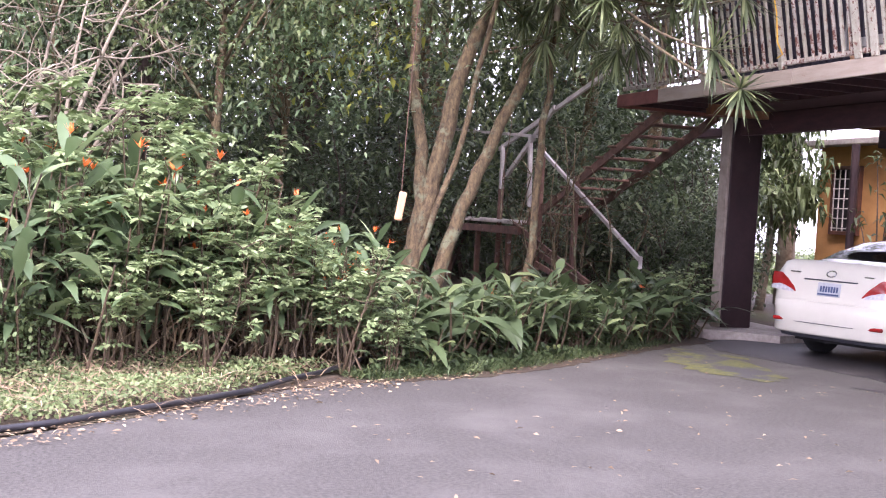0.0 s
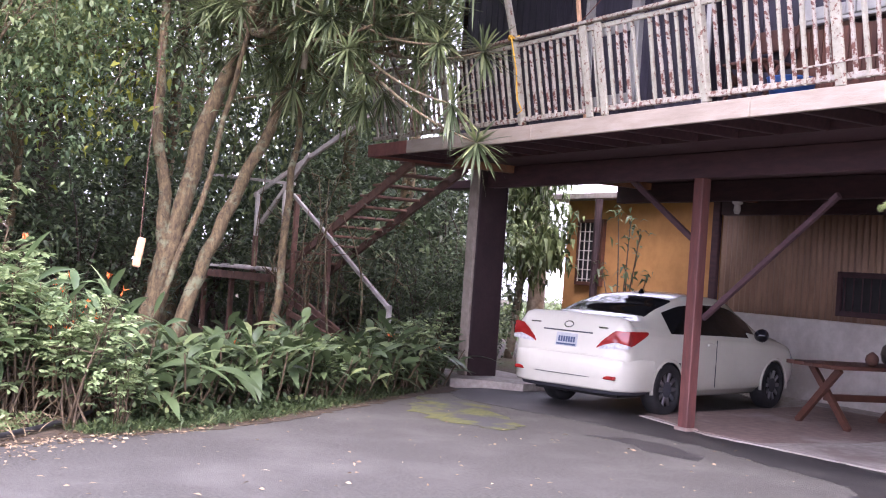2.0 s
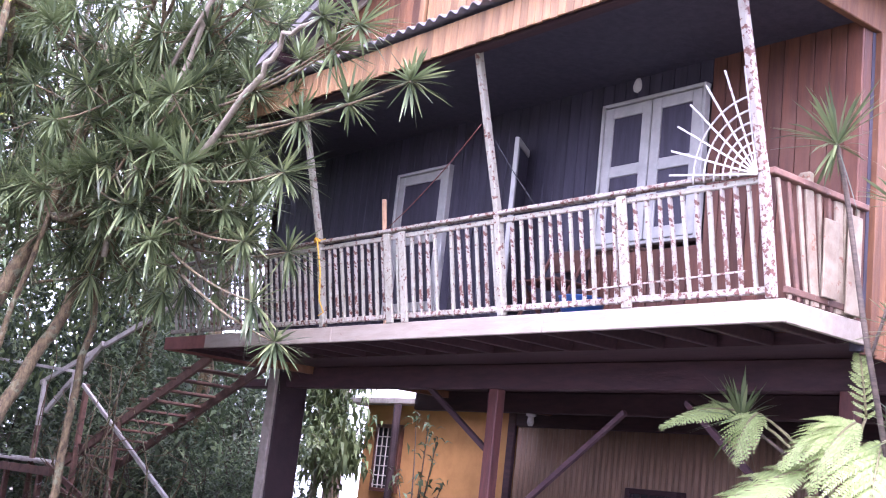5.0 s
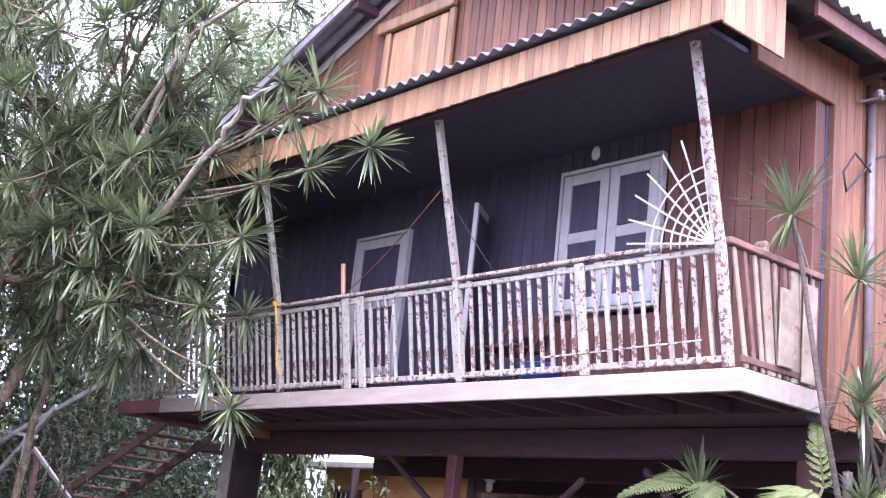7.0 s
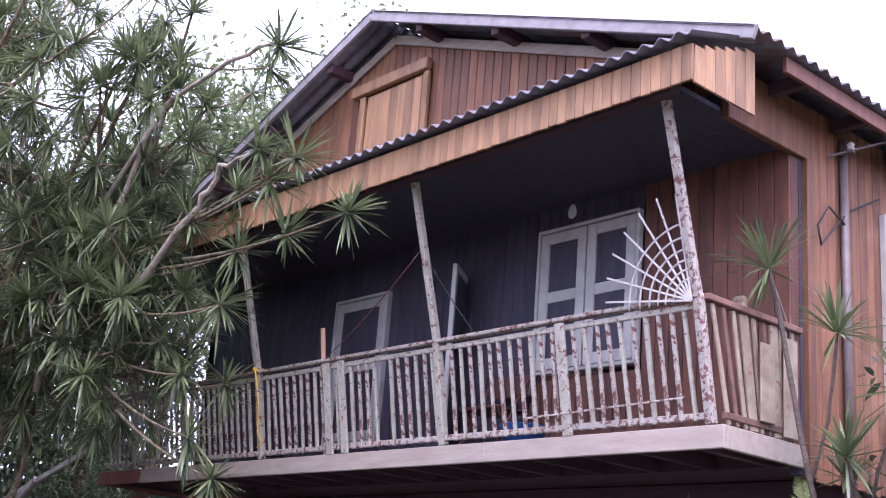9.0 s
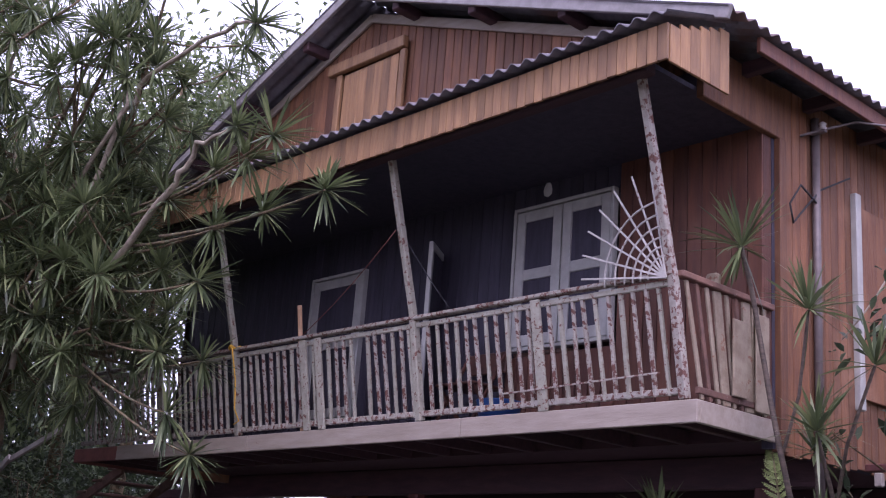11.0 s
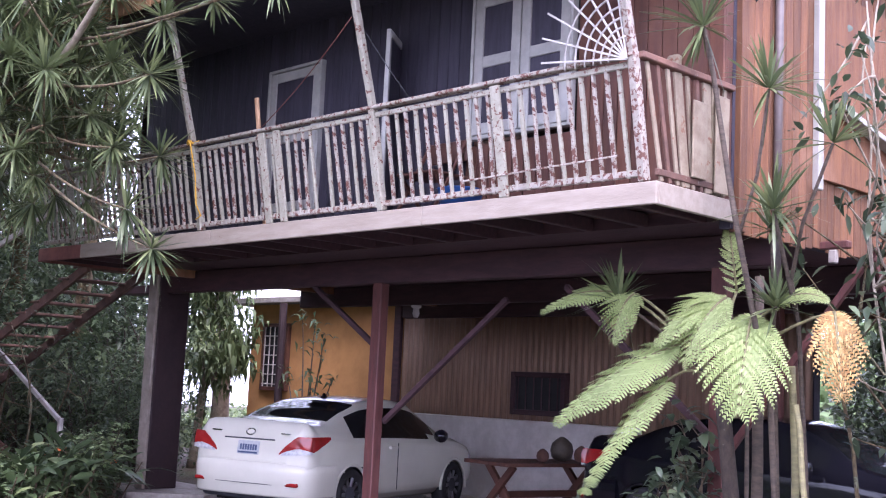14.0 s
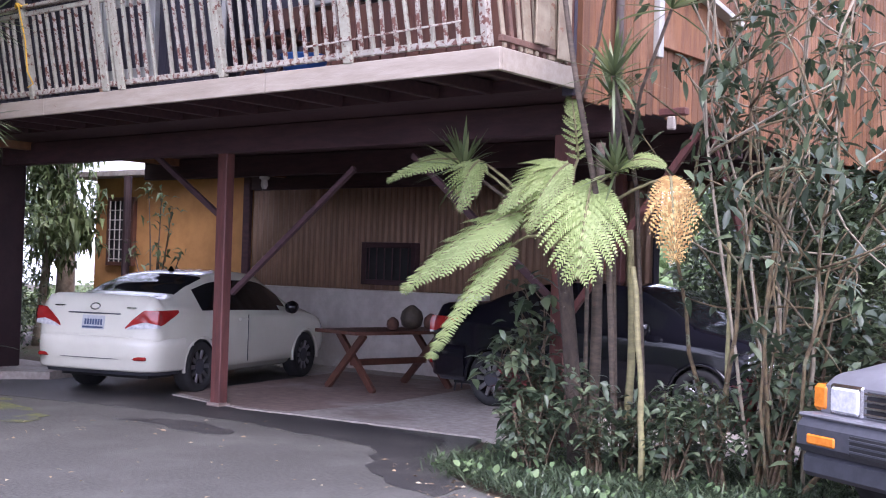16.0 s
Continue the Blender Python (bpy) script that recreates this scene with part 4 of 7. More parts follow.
SEDAN = [(0.0, 0.44, 0.6, 0.66, 0.52, 0.7), (0.04, 0.32, 0.74, 0.86, 0.6, 0.95), (0.1, 0.28, 0.81, 0.98, 0.66, 1.1), (0.3, 0.25, 0.84, 1.01, 0.67, 1.13), (0.6, 0.24, 0.85, 1.0, 0.64, 1.155),
         (1.0, 0.22, 0.85, 0.97, 0.6, 1.3), (1.4, 0.2, 0.85, 0.965, 0.575, 1.41), (2.0, 0.2, 0.85, 0.955, 0.575, 1.455), (2.6, 0.2, 0.85, 0.94, 0.57, 1.41), (3.0, 0.2, 0.85, 0.925, 0.58, 1.23),
         (3.35, 0.21, 0.85, 0.905, 0.63, 1.02), (3.7, 0.22, 0.84, 0.87, 0.63, 0.95), (4.1, 0.24, 0.79, 0.77, 0.58, 0.84), (4.3, 0.28, 0.68, 0.64, 0.5, 0.7), (4.37, 0.35, 0.55, 0.52, 0.42, 0.58)]


def sedan_ring(zb, w, zs, wr, zr):
    h = zr - zs
    return [(0, zb), (0.82 * w, zb), (0.965 * w, zb + 0.1), (w, zb * 0.45 + zs * 0.55), (0.985 * w, zs - 0.07), (0.945 * w, zs), (wr + 0.035, zs + h * 0.74), (wr * 0.93, zs + h * 0.93), (wr * 0.55, zs + h * 0.985), (0, zr)]


def tail_patch(grid, out, inner=0.0):
    """A wrap-round lamp that lies 6 mm proud of the body: a pointed band over the rear corner."""
    s = Shape()
    rows = []
    for k in range(25):
        u = k / 24
        if inner and not 0.04 < u < 0.62:
            continue
        # from the inner edge on the boot to the point on the flank
        y = 0.44 + 0.42 * min(1, u / 0.55)
        lo = 0.765 + 0.03 * min(1, u / 0.55) + 0.17 * max(0, (u - 0.55) / 0.45) ** 1.2
        hi = 0.785 + 0.2 * min(1, u / 0.3) ** 0.8
        cut = lo + (hi - lo) * 0.36 * max(0.0, 1 - (u / 0.62) ** 4)
        lo, hi = (lo, cut) if inner else (cut, hi)
        zc, h = (lo + hi) / 2, (hi - lo) / 2 + 0.002
        col = []
        for j in range(7):
            z = zc + h * (j / 6 * 2 - 1)
            if u < 0.55:
                pts = grid[:, : grid.shape[1] // 2 + 1].reshape(-1, 3)
                near = pts[(np.abs(pts[:, 1] - y) < 0.07) & (np.abs(pts[:, 2] - z) < 0.045) & (pts[:, 0] < 0.5)]
                x = (near[:, 0].min() if len(near) else 0.06) - 0.008
                yy = y + 0.006
            else:
                x = 0.06 + (u - 0.55) / 0.45 * 0.42
                i = int(np.argmin(np.abs(grid[:, 0, 0] - x)))
                ring = grid[i, : grid.shape[1] // 2 + 1]
                yy = float(np.interp(z, ring[8:21, 2], ring[8:21, 1])) + 0.008
            col.append((x, out * yy, z))
        rows.append(col)
    v = [p for c in rows for p in c]
    f = [(i * 7 + j, i * 7 + j + 1, (i + 1) * 7 + j + 1, (i + 1) * 7 + j) for i in range(len(rows) - 1) for j in range(6)]
    return s.add(v, f if out > 0 else [q[::-1] for q in f])


def sedan(at, turn, paint, label, plate=True):
    car = thing("car", at, label, "car", "parked cars", turn=turn)
    arches = (0.95, 3.52)

    def choose(c, seg):
        x, y, z = abs(c[0]), abs(c[1]), c[2]
        if any((x - a) ** 2 + (z - 0.31) ** 2 < 0.345**2 for a in arches) and y > 0.6:
            return None
        if 20 <= seg <= 23 and 0.98 < x < 3.04 and z > 0.985 - 0.02 * (x > 1.4):
            return ("rear_side_window" if x < 2.02 else "front_side_window") + ("_l" if c[1] > 0 else "_r")
        if seg >= 27 and 0.68 < x < 1.3:
            return "rear_window"
        if seg >= 27 and 2.72 < x < 3.26:
            return "windscreen"
        if x < 0.3 and z < 0.36 and y < 0.7:
            return "lower_trim"
        if x > 4.02 and 0.62 < z < 0.76 and y > 0.45:
            return "headlight" + ("_l" if c[1] > 0 else "_r")
        return "body"
    pieces = split_hull(hull(SEDAN, sedan_ring)[1], choose)
    for name, s in pieces.items():
        kind = name.replace("_l", "").replace("_r", "") if name[-2:] in ("_l", "_r") else name
        part(kind, s, paint if kind == "body" else M_TRIM if kind == "lower_trim" else M_CLEARLAMP if kind == "headlight" else M_GLASS, car, "", True)
    grid = hull(SEDAN, sedan_ring, 0.012)[1]
    for out in (-1, 1):
        part("tail_light", tail_patch(grid, out), M_REDLAMP, car, "", True)
        part("tail_light_inner", tail_patch(grid, out, 0.55), M_CLEARLAMP, car, "", True)
    part("underbody", Shape().box((0.25, -0.6, 0.2), (4.1, 0.6, 0.5)), M_RUBBER, car)
    # rear bumper wrapped round the corners, with a dark valance and seams of the boot lid
    th = np.radians(np.linspace(-90, 90, 61))
    plan = np.stack([0.585 - 0.625 * np.abs(np.cos(th)) ** 0.42, 0.856 * np.sign(np.sin(th)) * np.abs(np.sin(th)) ** 0.42], 1)
    tang = unit(np.gradient(plan, axis=0))
    nrm = np.stack([-tang[:, 1], tang[:, 0]], 1)

    def skirt(profile):
        rows = [np.column_stack([plan + nrm * dd, np.full(len(plan), z)]) for dd, z in profile]
        m = len(plan)
        q = Shape()
        q.v = [tuple(p) for r in rows for p in r]
        q.f = [(a * m + b, a * m + b + 1, (a + 1) * m + b + 1, (a + 1) * m + b) for a in range(len(rows) - 1) for b in range(m - 1)]
        return q
    part("bumper", skirt([(-0.12, 0.3), (-0.02, 0.295), (0.0, 0.32), (0.0, 0.42), (0.014, 0.445), (0.018, 0.58), (0.008, 0.655), (-0.05, 0.685), (-0.2, 0.69)]), paint, car, "", True)
    part("valance", skirt([(-0.18, 0.25), (-0.09, 0.25), (-0.07, 0.292), (-0.12, 0.296)]), M_TRIM, car, "", True)
    part("bumper_seam", Shape().tube([(-0.056 + 0.03 * abs(y / 0.5) ** 3, y, 0.433) for y in np.linspace(-0.5, 0.5, 15)], 0.004, 5), M_TRIM, car)
    for ax in arches:
        for out in (-1, 1):
            wheel(car, ax, out * 0.74, 0.31, 0.2, out)
            arc = [(ax + 0.35 * math.cos(a), out * 0.835, 0.31 + 0.35 * math.sin(a)) for a in np.linspace(-0.15, math.pi + 0.15, 20)]
            part("arch_lip", Shape().tube(arc, 0.022, 6), paint, car, "", True)
    for out in (-1, 1):
        part("mirror", Shape().lathe([(0.02, -0.1), (0.075, -0.07), (0.09, 0.0), (0.07, 0.07), (0.02, 0.09)], 12, Matrix.Translation((2.92, out * 0.95, 0.98)) @ pose(0, 0, 0, 90, 0, 90)), M_CARBLACK, car, "black door mirror", True)
        part("reflector", Shape().box((-0.03, out * 0.63 - 0.1, 0.425), (0.03, out * 0.63 + 0.1, 0.468), pose(0, 0, 0, 0, 0, 0), 0.012), M_REDLAMP, car)
        part("door_seam", Shape().box((1.98, out * 0.846, 0.32), (1.99, out * 0.853, 0.9)), M_TRIM, car)
        part("door_handle", Shape().box((1.78, out * 0.835, 0.83), (1.95, out * 0.87, 0.86), bev=0.008), paint, car)
    part("antenna", Shape().lathe([(0.045, 0), (0.03, 0.03), (0.01, 0.06)], 10, Matrix.Translation((1.5, 0, 1.42))), M_CARBLACK, car)
    if plate:
        pl = part("number_plate", Shape().box((-0.155, -0.006, -0.078), (0.155, 0.006, 0.078), pose(0.018, 0, 0.83, 8, 0, 90), 0.004), M_PLATE, car, "pale blue number plate with dark bars")
        for k in range(7):
            part("plate_bar", Shape().box((-0.125 + 0.036 * k, 0.0065, -0.03), (-0.1 + 0.036 * k, 0.01, 0.035), pose(0.018, 0, 0.83, 8, 0, 90)), M_PLATE_INK, pl)
        part("plate_band", Shape().box((-0.14, 0.0065, -0.068), (0.14, 0.01, -0.048), pose(0.018, 0, 0.83, 8, 0, 90)), M_PLATE_INK, pl)
        e = [(0.048 + 0.016 * math.sin(a), 0.062 * math.cos(a), 1.01 + 0.034 * math.sin(a)) for a in np.linspace(0, 2 * math.pi, 24)]
        part("badge", Shape().tube(e, 0.008, 6), M_CHROME, car, "oval chrome badge", True)
        part("boot_handle", Shape().box((0.022, -0.36, 0.925), (0.06, 0.36, 0.94), bev=0.006), M_TRIM, car)
        for y0, y1 in ((0.42, 0.56), (-0.56, -0.44)):
            part("lettering_bar", Shape().box((0.035, y0, 1.0), (0.08, y1, 1.014), bev=0.002), M_CHROME, car)
    return car


sedan((-6.56, 1.33, 0.0), 106.9, M_CARWHITE, "clean white four-door sedan parked under the deck")
sedan((-3.95, 4.95, 0.016), 0.0, M_CARBLACK, "black sedan parked in the dark carport behind plants", False)

SUV = [(-3.9, 0.4, 0.8, 1.0, 0.7, 1.6), (-3.5, 0.36, 0.85, 1.02, 0.7, 1.68), (-2.6, 0.34, 0.86, 1.02, 0.7, 1.7), (-1.95, 0.34, 0.86, 1.01, 0.69, 1.64), (-1.55, 0.34, 0.86, 1.0, 0.7, 1.36), (-1.22, 0.35, 0.86, 1.03, 0.72, 1.13),
       (-0.8, 0.36, 0.86, 1.0, 0.74, 1.08), (-0.25, 0.38, 0.85, 0.93, 0.73, 0.98), (-0.06, 0.4, 0.83, 0.89, 0.72, 0.935), (-0.0, 0.42, 0.81, 0.85, 0.72, 0.88)]


def suv_ring(zb, w, zs, wr, zr):
    h = zr - zs
    return [(0, zb), (0.9 * w, zb), (0.985 * w, zb + 0.06), (w, zb * 0.4 + zs * 0.6), (0.99 * w, zs - 0.05), (0.95 * w, zs), (wr + 0.05, zs + h * 0.7), (wr * 0.97, zs + h * 0.94), (wr * 0.6, zs + h * 0.99), (0, zr)]


def suv(at, turn):
    car = thing("suv", at, "dusty blue-grey off-road car with dark bumper, seen from the front", "car", "parked cars", turn=turn)
    pieces = split_hull(hull(SUV, suv_ring)[1], lambda c, s: None if (c[0] + 0.62) ** 2 + (c[2] - 0.36) ** 2 < 0.4**2 and abs(c[1]) > 0.6 else "windscreen" if s >= 26 and -1.86 < c[0] < -1.3 else ("side_window_l" if c[1] > 0 else "side_window_r") if 20 <= s <= 23 and -3.6 < c[0] < -1.6 and c[2] > 1.05 else "body")
    for name, s in pieces.items():
        part(name.replace("_l", "").replace("_r", "") if name.startswith("side") else name, s, M_CARGREY if name == "body" else M_GLASS, car, "", True)
    for out in (-1, 1):
        wheel(car, -0.62, out * 0.74, 0.36, 0.24, out, 6)
        wheel(car, -3.1, out * 0.74, 0.36, 0.24, out, 6)
        part("headlight", Shape().box((-0.03, out * 0.56 - 0.14, 0.7), (0.035, out * 0.56 + 0.13, 0.875), bev=0.02), M_CLEARLAMP, car)
        part("headlight_bezel", Shape().box((-0.04, out * 0.56 - 0.155, 0.685), (0.02, out * 0.56 + 0.145, 0.89), bev=0.015), M_CHROME, car)
        part("turn_signal", Shape().box((-0.16, out * 0.8 - 0.085, 0.7), (0.015, out * 0.8 + 0.055, 0.875), bev=0.025), M_AMBER, car)
        part("bumper_lamp", Shape().box((0.1, out * 0.62 - 0.13, 0.5), (0.172, out * 0.62 + 0.13, 0.565), bev=0.01), M_AMBER, car)
        part("mirror", Shape().box((-1.42, out * 0.98 - 0.12, 1.02), (-1.3, out * 0.98 + 0.1, 1.18), bev=0.03), M_TRIM, car)
    part("bumper", Shape().box((-0.3, -0.9, 0.44), (0.16, 0.9, 0.66), bev=0.05).box((-0.25, -0.88, 0.28), (0.1, 0.88, 0.438), bev=0.03), M_TRIM, car, "dark plastic front bumper")
    part("bumper_top", Shape().box((-0.2, -0.88, 0.662), (0.13, 0.88, 0.69), bev=0.012), M_CARGREY, car)
    g = part("grille", Shape().box((-0.05, -0.4, 0.7), (0.005, 0.4, 0.87), bev=0.01), M_RUBBER, car)
    for k in range(4):
        part("grille_bar", Shape().box((0.006, -0.39, 0.715 + 0.042 * k), (0.03, 0.39, 0.733 + 0.042 * k), bev=0.004), M_CHROME, g)
    part("lower_vent", Shape().box((0.162, -0.35, 0.48), (0.17, 0.35, 0.6)), M_RUBBER, car)
    for k in range(3):
        part("vent_bar", Shape().box((0.164, -0.35, 0.5 + 0.035 * k), (0.18, 0.35, 0.512 + 0.035 * k)), M_TRIM, car)
    part("antenna", Shape().tube([(-1.1, -0.78, 1.0), (-1.15, -0.8, 1.9)], 0.005, 6), M_CARBLACK, car)
    part("underbody", Shape().box((-3.7, -0.6, 0.3), (-0.2, 0.6, 0.55)), M_RUBBER, car)


suv((2.73, 0.51, 0.0), -119.0)

# ---- stairs beside the deck ----
stair = thing("deck_stairs", (0, 0, 0), "rickety brown wooden stairs with grey handrails behind the trees", "stairs")
A, B = Vector((-9.5, 0.7, 2.98)), Vector((-13.9, 0.7, 1.35))
for dy in (0.0, 0.85):
    part("stringer", Shape().beam(A + Vector((0, dy, 0)), B + Vector((0, dy, 0)), 0.045, 0.13), M_RUSTWOOD, stair)
for k in range(11):
    p = A.lerp(B, (k + 0.5) / 11)
    part("tread", Shape().box((p.x - 0.14, p.y - 0.04, p.z + 0.06), (p.x + 0.14, p.y + 0.9, p.z + 0.095), bev=0.006), M_RUSTWOOD, stair)
part("handrail", Shape().beam((-10.06, 0.62, 3.88), (-15.3, 0.62, 2.62), 0.045, 0.075), M_GREYWOOD, stair, "grey weathered handrail")
part("handrail_prop", Shape().beam((-12.89, 0.60, 3.23), (-14.81, 0.60, 2.14), 0.05, 0.09), M_GREYWOOD, stair)
part("short_stake", Shape().beam((-15.09, 0.60, 2.67), (-15.05, 0.60, 1.90), 0.07, 0.06), M_GREYWOOD, stair)
part("short_stake", Shape().beam((-13.83, 0.60, 2.79), (-13.72, 0.60, 1.60), 0.08, 0.06), M_GREYWOOD, stair)
part("side_rail", Shape().beam((-17.93, 0.60, 3.09), (-13.42, 0.60, 2.77), 0.05, 0.05), M_GREYWOOD, stair)
part("diagonal_prop", Shape().beam((-13.3, 0.55, 2.58), (-9.6, 0.55, 0.95), 0.045, 0.06), M_GREYWOOD, stair, "long grey diagonal pole")
part("end_stake", Shape().box((-9.64, 0.52, 0.0), (-9.58, 0.58, 1.0), bev=0.008), M_GREYWOOD, stair)
for x, z in ((-13.4, 2.6), (-15.2, 2.6), (-12.0, 2.1)):
    part("stair_post", Shape().box((x - 0.04, 0.62, 0), (x + 0.04, 0.7, z), bev=0.008), M_RUSTWOOD, stair)
plat = thing("landing", (0, 0, 0), "rotten plank landing at the foot of the stairs", "platform")
for k in range(5):
    part("plank", Shape().beam((-18.6 + 0.3 * (k % 2), 0.3 + 0.24 * k, 1.3 + 0.02 * (k % 3)), (-13.7 - 0.4 * (k % 3), 0.32 + 0.24 * k, 1.34 - 0.03 * (k % 2)), 0.22, 0.045, 0.006), M_GREYWOOD if k < 3 else M_RUSTWOOD, plat)
part("edge_beam", Shape().beam((-16.6, 0.16, 1.18), (-13.0, 0.16, 1.2), 0.05, 0.13), M_RUSTWOOD, plat)
for x in (-17.0, -15.5, -14.0):
    part("leg", Shape().box((x - 0.05, 0.34, 0), (x + 0.05, 0.42, 1.2), bev=0.008), M_RUSTWOOD, plat)
for k in range(3):
    part("broken_rail", Shape().beam((-13.6 + 0.5 * k, 0.3, 1.3 - 0.3 * k), (-11.0 + 0.3 * k, 0.5, 0.5 - 0.12 * k), 0.04, 0.09), M_RUSTWOOD, plat)

# ---- porch details ----
fan = thing("fan_trellis", (-0.15, -0.19, 3.99), "white iron quarter-wheel trellis fixed to the corner post", "trellis")
for k, a in enumerate(np.radians([96, 108, 121, 134, 147, 160, 173])):
    L = (0.8, 0.84, 0.84, 0.84, 0.84, 0.82, 0.8)[k]
    part("spoke", Shape().beam((0, 0, 0), (math.cos(a) * L, -0.13 * math.sin(a) * L, math.sin(a) * L), 0.012, 0.015, 0.002), M_STEEL_WHITE, fan)
for r in (0.16, 0.23, 0.3, 0.38, 0.47, 0.57):
    arc = [(math.cos(a) * r, -0.13 * math.sin(a) * r, math.sin(a) * r) for a in np.radians(np.linspace(88, 180, 16))]
    part("ring", Shape().tube(arc, 0.0085, 6), M_STEEL_WHITE, fan, "", True)
lamp = thing("porch_lamp", (-2.35, 0.9, 5.42), "round frosted porch lamp on the wall above the shutters", "lamp")
part("globe", Shape().lathe([(0.02, -0.06), (0.05, -0.04), (0.058, 0.0), (0.045, 0.05), (0.03, 0.08)], 14), M_LAMPGLASS, lamp, "", True)
part("base", Shape().lathe([(0.05, 0.08), (0.05, 0.11)], 12), M_WHITE, lamp)
solo("meter_box", Shape().box((0.28, 1.95, 2.74), (0.35, 2.0, 2.85), bev=0.01), M_CONCRETE, "small white junction box at the foot of the side wall", "box")
part("brace", Shape().beam((0.65, 2.0, 2.78), (0.86, 2.2, 1.84), 0.05, 0.05), M_POST, solo("brace_bracket", Shape().box((0.2, 1.96, 2.86), (0.44, 2.04, 2.92), bev=0.008), M_POST, "red timber brace under the side wall", "brace"))
solo("wall_box", Shape().box((-0.53, 0.82, 4.2), (-0.41, 0.89, 4.32), bev=0.02), M_TANBOARD, "small cream meter box on the porch wall", "box")
solo("yellow_stick", Shape().beam((-4.92, 0.2, 3.15), (-4.86, -0.05, 4.42), 0.05, 0.03, 0.006, (0, 1, 0)), M_TAN, "bare yellowish stick leaning on the railing", "stick")
rope = [lean(-5.82, 4.06, -0.06), lean(-5.76, 4.02, -0.08), lean(-5.74, 3.7, -0.07), lean(-5.76, 3.4, -0.08), lean(-5.72, 3.28, -0.06), lean(-5.82, 3.25, -0.06)]
solo("yellow_rope", Shape().tube(rope, 0.008, 6).tube([lean(-5.82, 4.05) + Vector((0.06 * math.cos(a), 0.06 * math.sin(a), 0.015 * math.sin(3 * a))) for a in np.linspace(0, 6.3, 16)], 0.014, 6), M_YELLOWROPE, "yellow rope tied round the post", "rope", smooth=True)


def cord(p0, p1, sag, material, label):
    p0, p1 = Vector(p0), Vector(p1)
    pts = [p0.lerp(p1, k / 10) - Vector((0, 0, sag * 4 * (k / 10) * (1 - k / 10))) for k in range(11)]
    solo("cord", Shape().tube(pts, 0.0045, 5), material, label, "cord", smooth=True)


cord(lean(-2.95, 4.78, -0.05), lean(-4.6, 4.05, -0.02), 0.05, M_REDROPE, "thin red cord tied from the post to the railing")
cord(lean(-2.95, 4.74, 0.05), lean(-2.5, 4.0, 0.1), 0.02, M_HOSE, "thin dark cord tied from the post to the railing")
chair = thing("porch_chair", (-2.9, 0.55, 3.13), "dark folding chair on the balcony behind the railing", "chair")
part("seat", Shape().box((-0.25, -0.2, 0.38), (0.25, 0.22, 0.41), bev=0.01), M_TABLE, chair)
part("backrest", Shape().box((-0.25, 0.2, 0.55), (0.25, 0.23, 0.75), bev=0.01), M_TABLE, chair)
for p0, p1 in (((-0.24, -0.2, 0), (-0.24, 0.22, 0.75)), ((0.24, -0.2, 0), (0.24, 0.22, 0.75)), ((-0.22, 0.22, 0), (-0.22, -0.18, 0.4)), ((0.22, 0.22, 0), (0.22, -0.18, 0.4))):
    part("leg", Shape().beam(p0, p1, 0.03, 0.03), M_TABLE, chair)
solo("blue_tub", Shape().lathe([(0.16, 3.13), (0.2, 3.32), (0.21, 3.33), (0.18, 3.325)], 16, Matrix.Translation((-2.35, 0.4, 0))), M_BLUE, "blue plastic tub on the balcony floor", "tub", smooth=True)
solo("wall_cable", Shape().tube([(0.05, 1.62, 5.0), (0.06, 1.3, 5.1), (0.05, 1.15, 4.9), (0.05, 1.2, 4.75), (0.05, 1.3, 4.85), (0.05, 1.62, 5.15), (0.06, 2.1, 5.4)], 0.009, 6), M_RUBBER, "loose black cable hung on the side wall", "cable", smooth=True)

solo("service_cable", Shape().tube([(0.04, 1.34, 5.55), (0.12, 1.52, 5.64), (0.3, 1.79, 5.76), (0.9, 2.6, 5.75), (4.0, 4.0, 6.4), (9.0, 6.0, 7.2)], 0.012, 6), M_PIPE, "grey service cable running from the side wall", "cable", smooth=True)
ins = thing("cable_bracket", (0.03, 1.52, 5.64), "small iron cable bracket with a white insulator on the side wall", "bracket")
part("arm", Shape().box((0.0, -0.02, -0.03), (0.14, 0.02, 0.0), bev=0.005), M_PIPE, ins)
part("insulator", Shape().lathe([(0.02, 0.0), (0.035, 0.015), (0.02, 0.035), (0.035, 0.05), (0.012, 0.07)], 12, Matrix.Translation((0.11, 0, 0))), M_WALLWHITE, ins, "", True)

# ---- carport furniture ----
table = thing("trestle_table", (-5.0, 4.65, 0.02), "dark varnished wooden table on crossed legs", "table", turn=-10)
for k in range(5):
    part("top_board", Shape().box((-0.42 + 0.17 * k, -0.85, 0.7), (-0.26 + 0.17 * k + 0.005, 0.85, 0.745), bev=0.006), M_TABLE, table)
for y in (-0.62, 0.62):
    part("leg", Shape().beam((-0.44, y, 0.0), (0.3, y, 0.7), 0.05, 0.09), M_TABLE, table)
    part("leg", Shape().beam((0.44, y + 0.055, 0.0), (-0.3, y + 0.055, 0.7), 0.05, 0.09), M_TABLE, table)
part("stretcher", Shape().box((-0.04, -0.58, 0.3), (0.04, 0.62, 0.38), bev=0.008), M_TABLE, table)
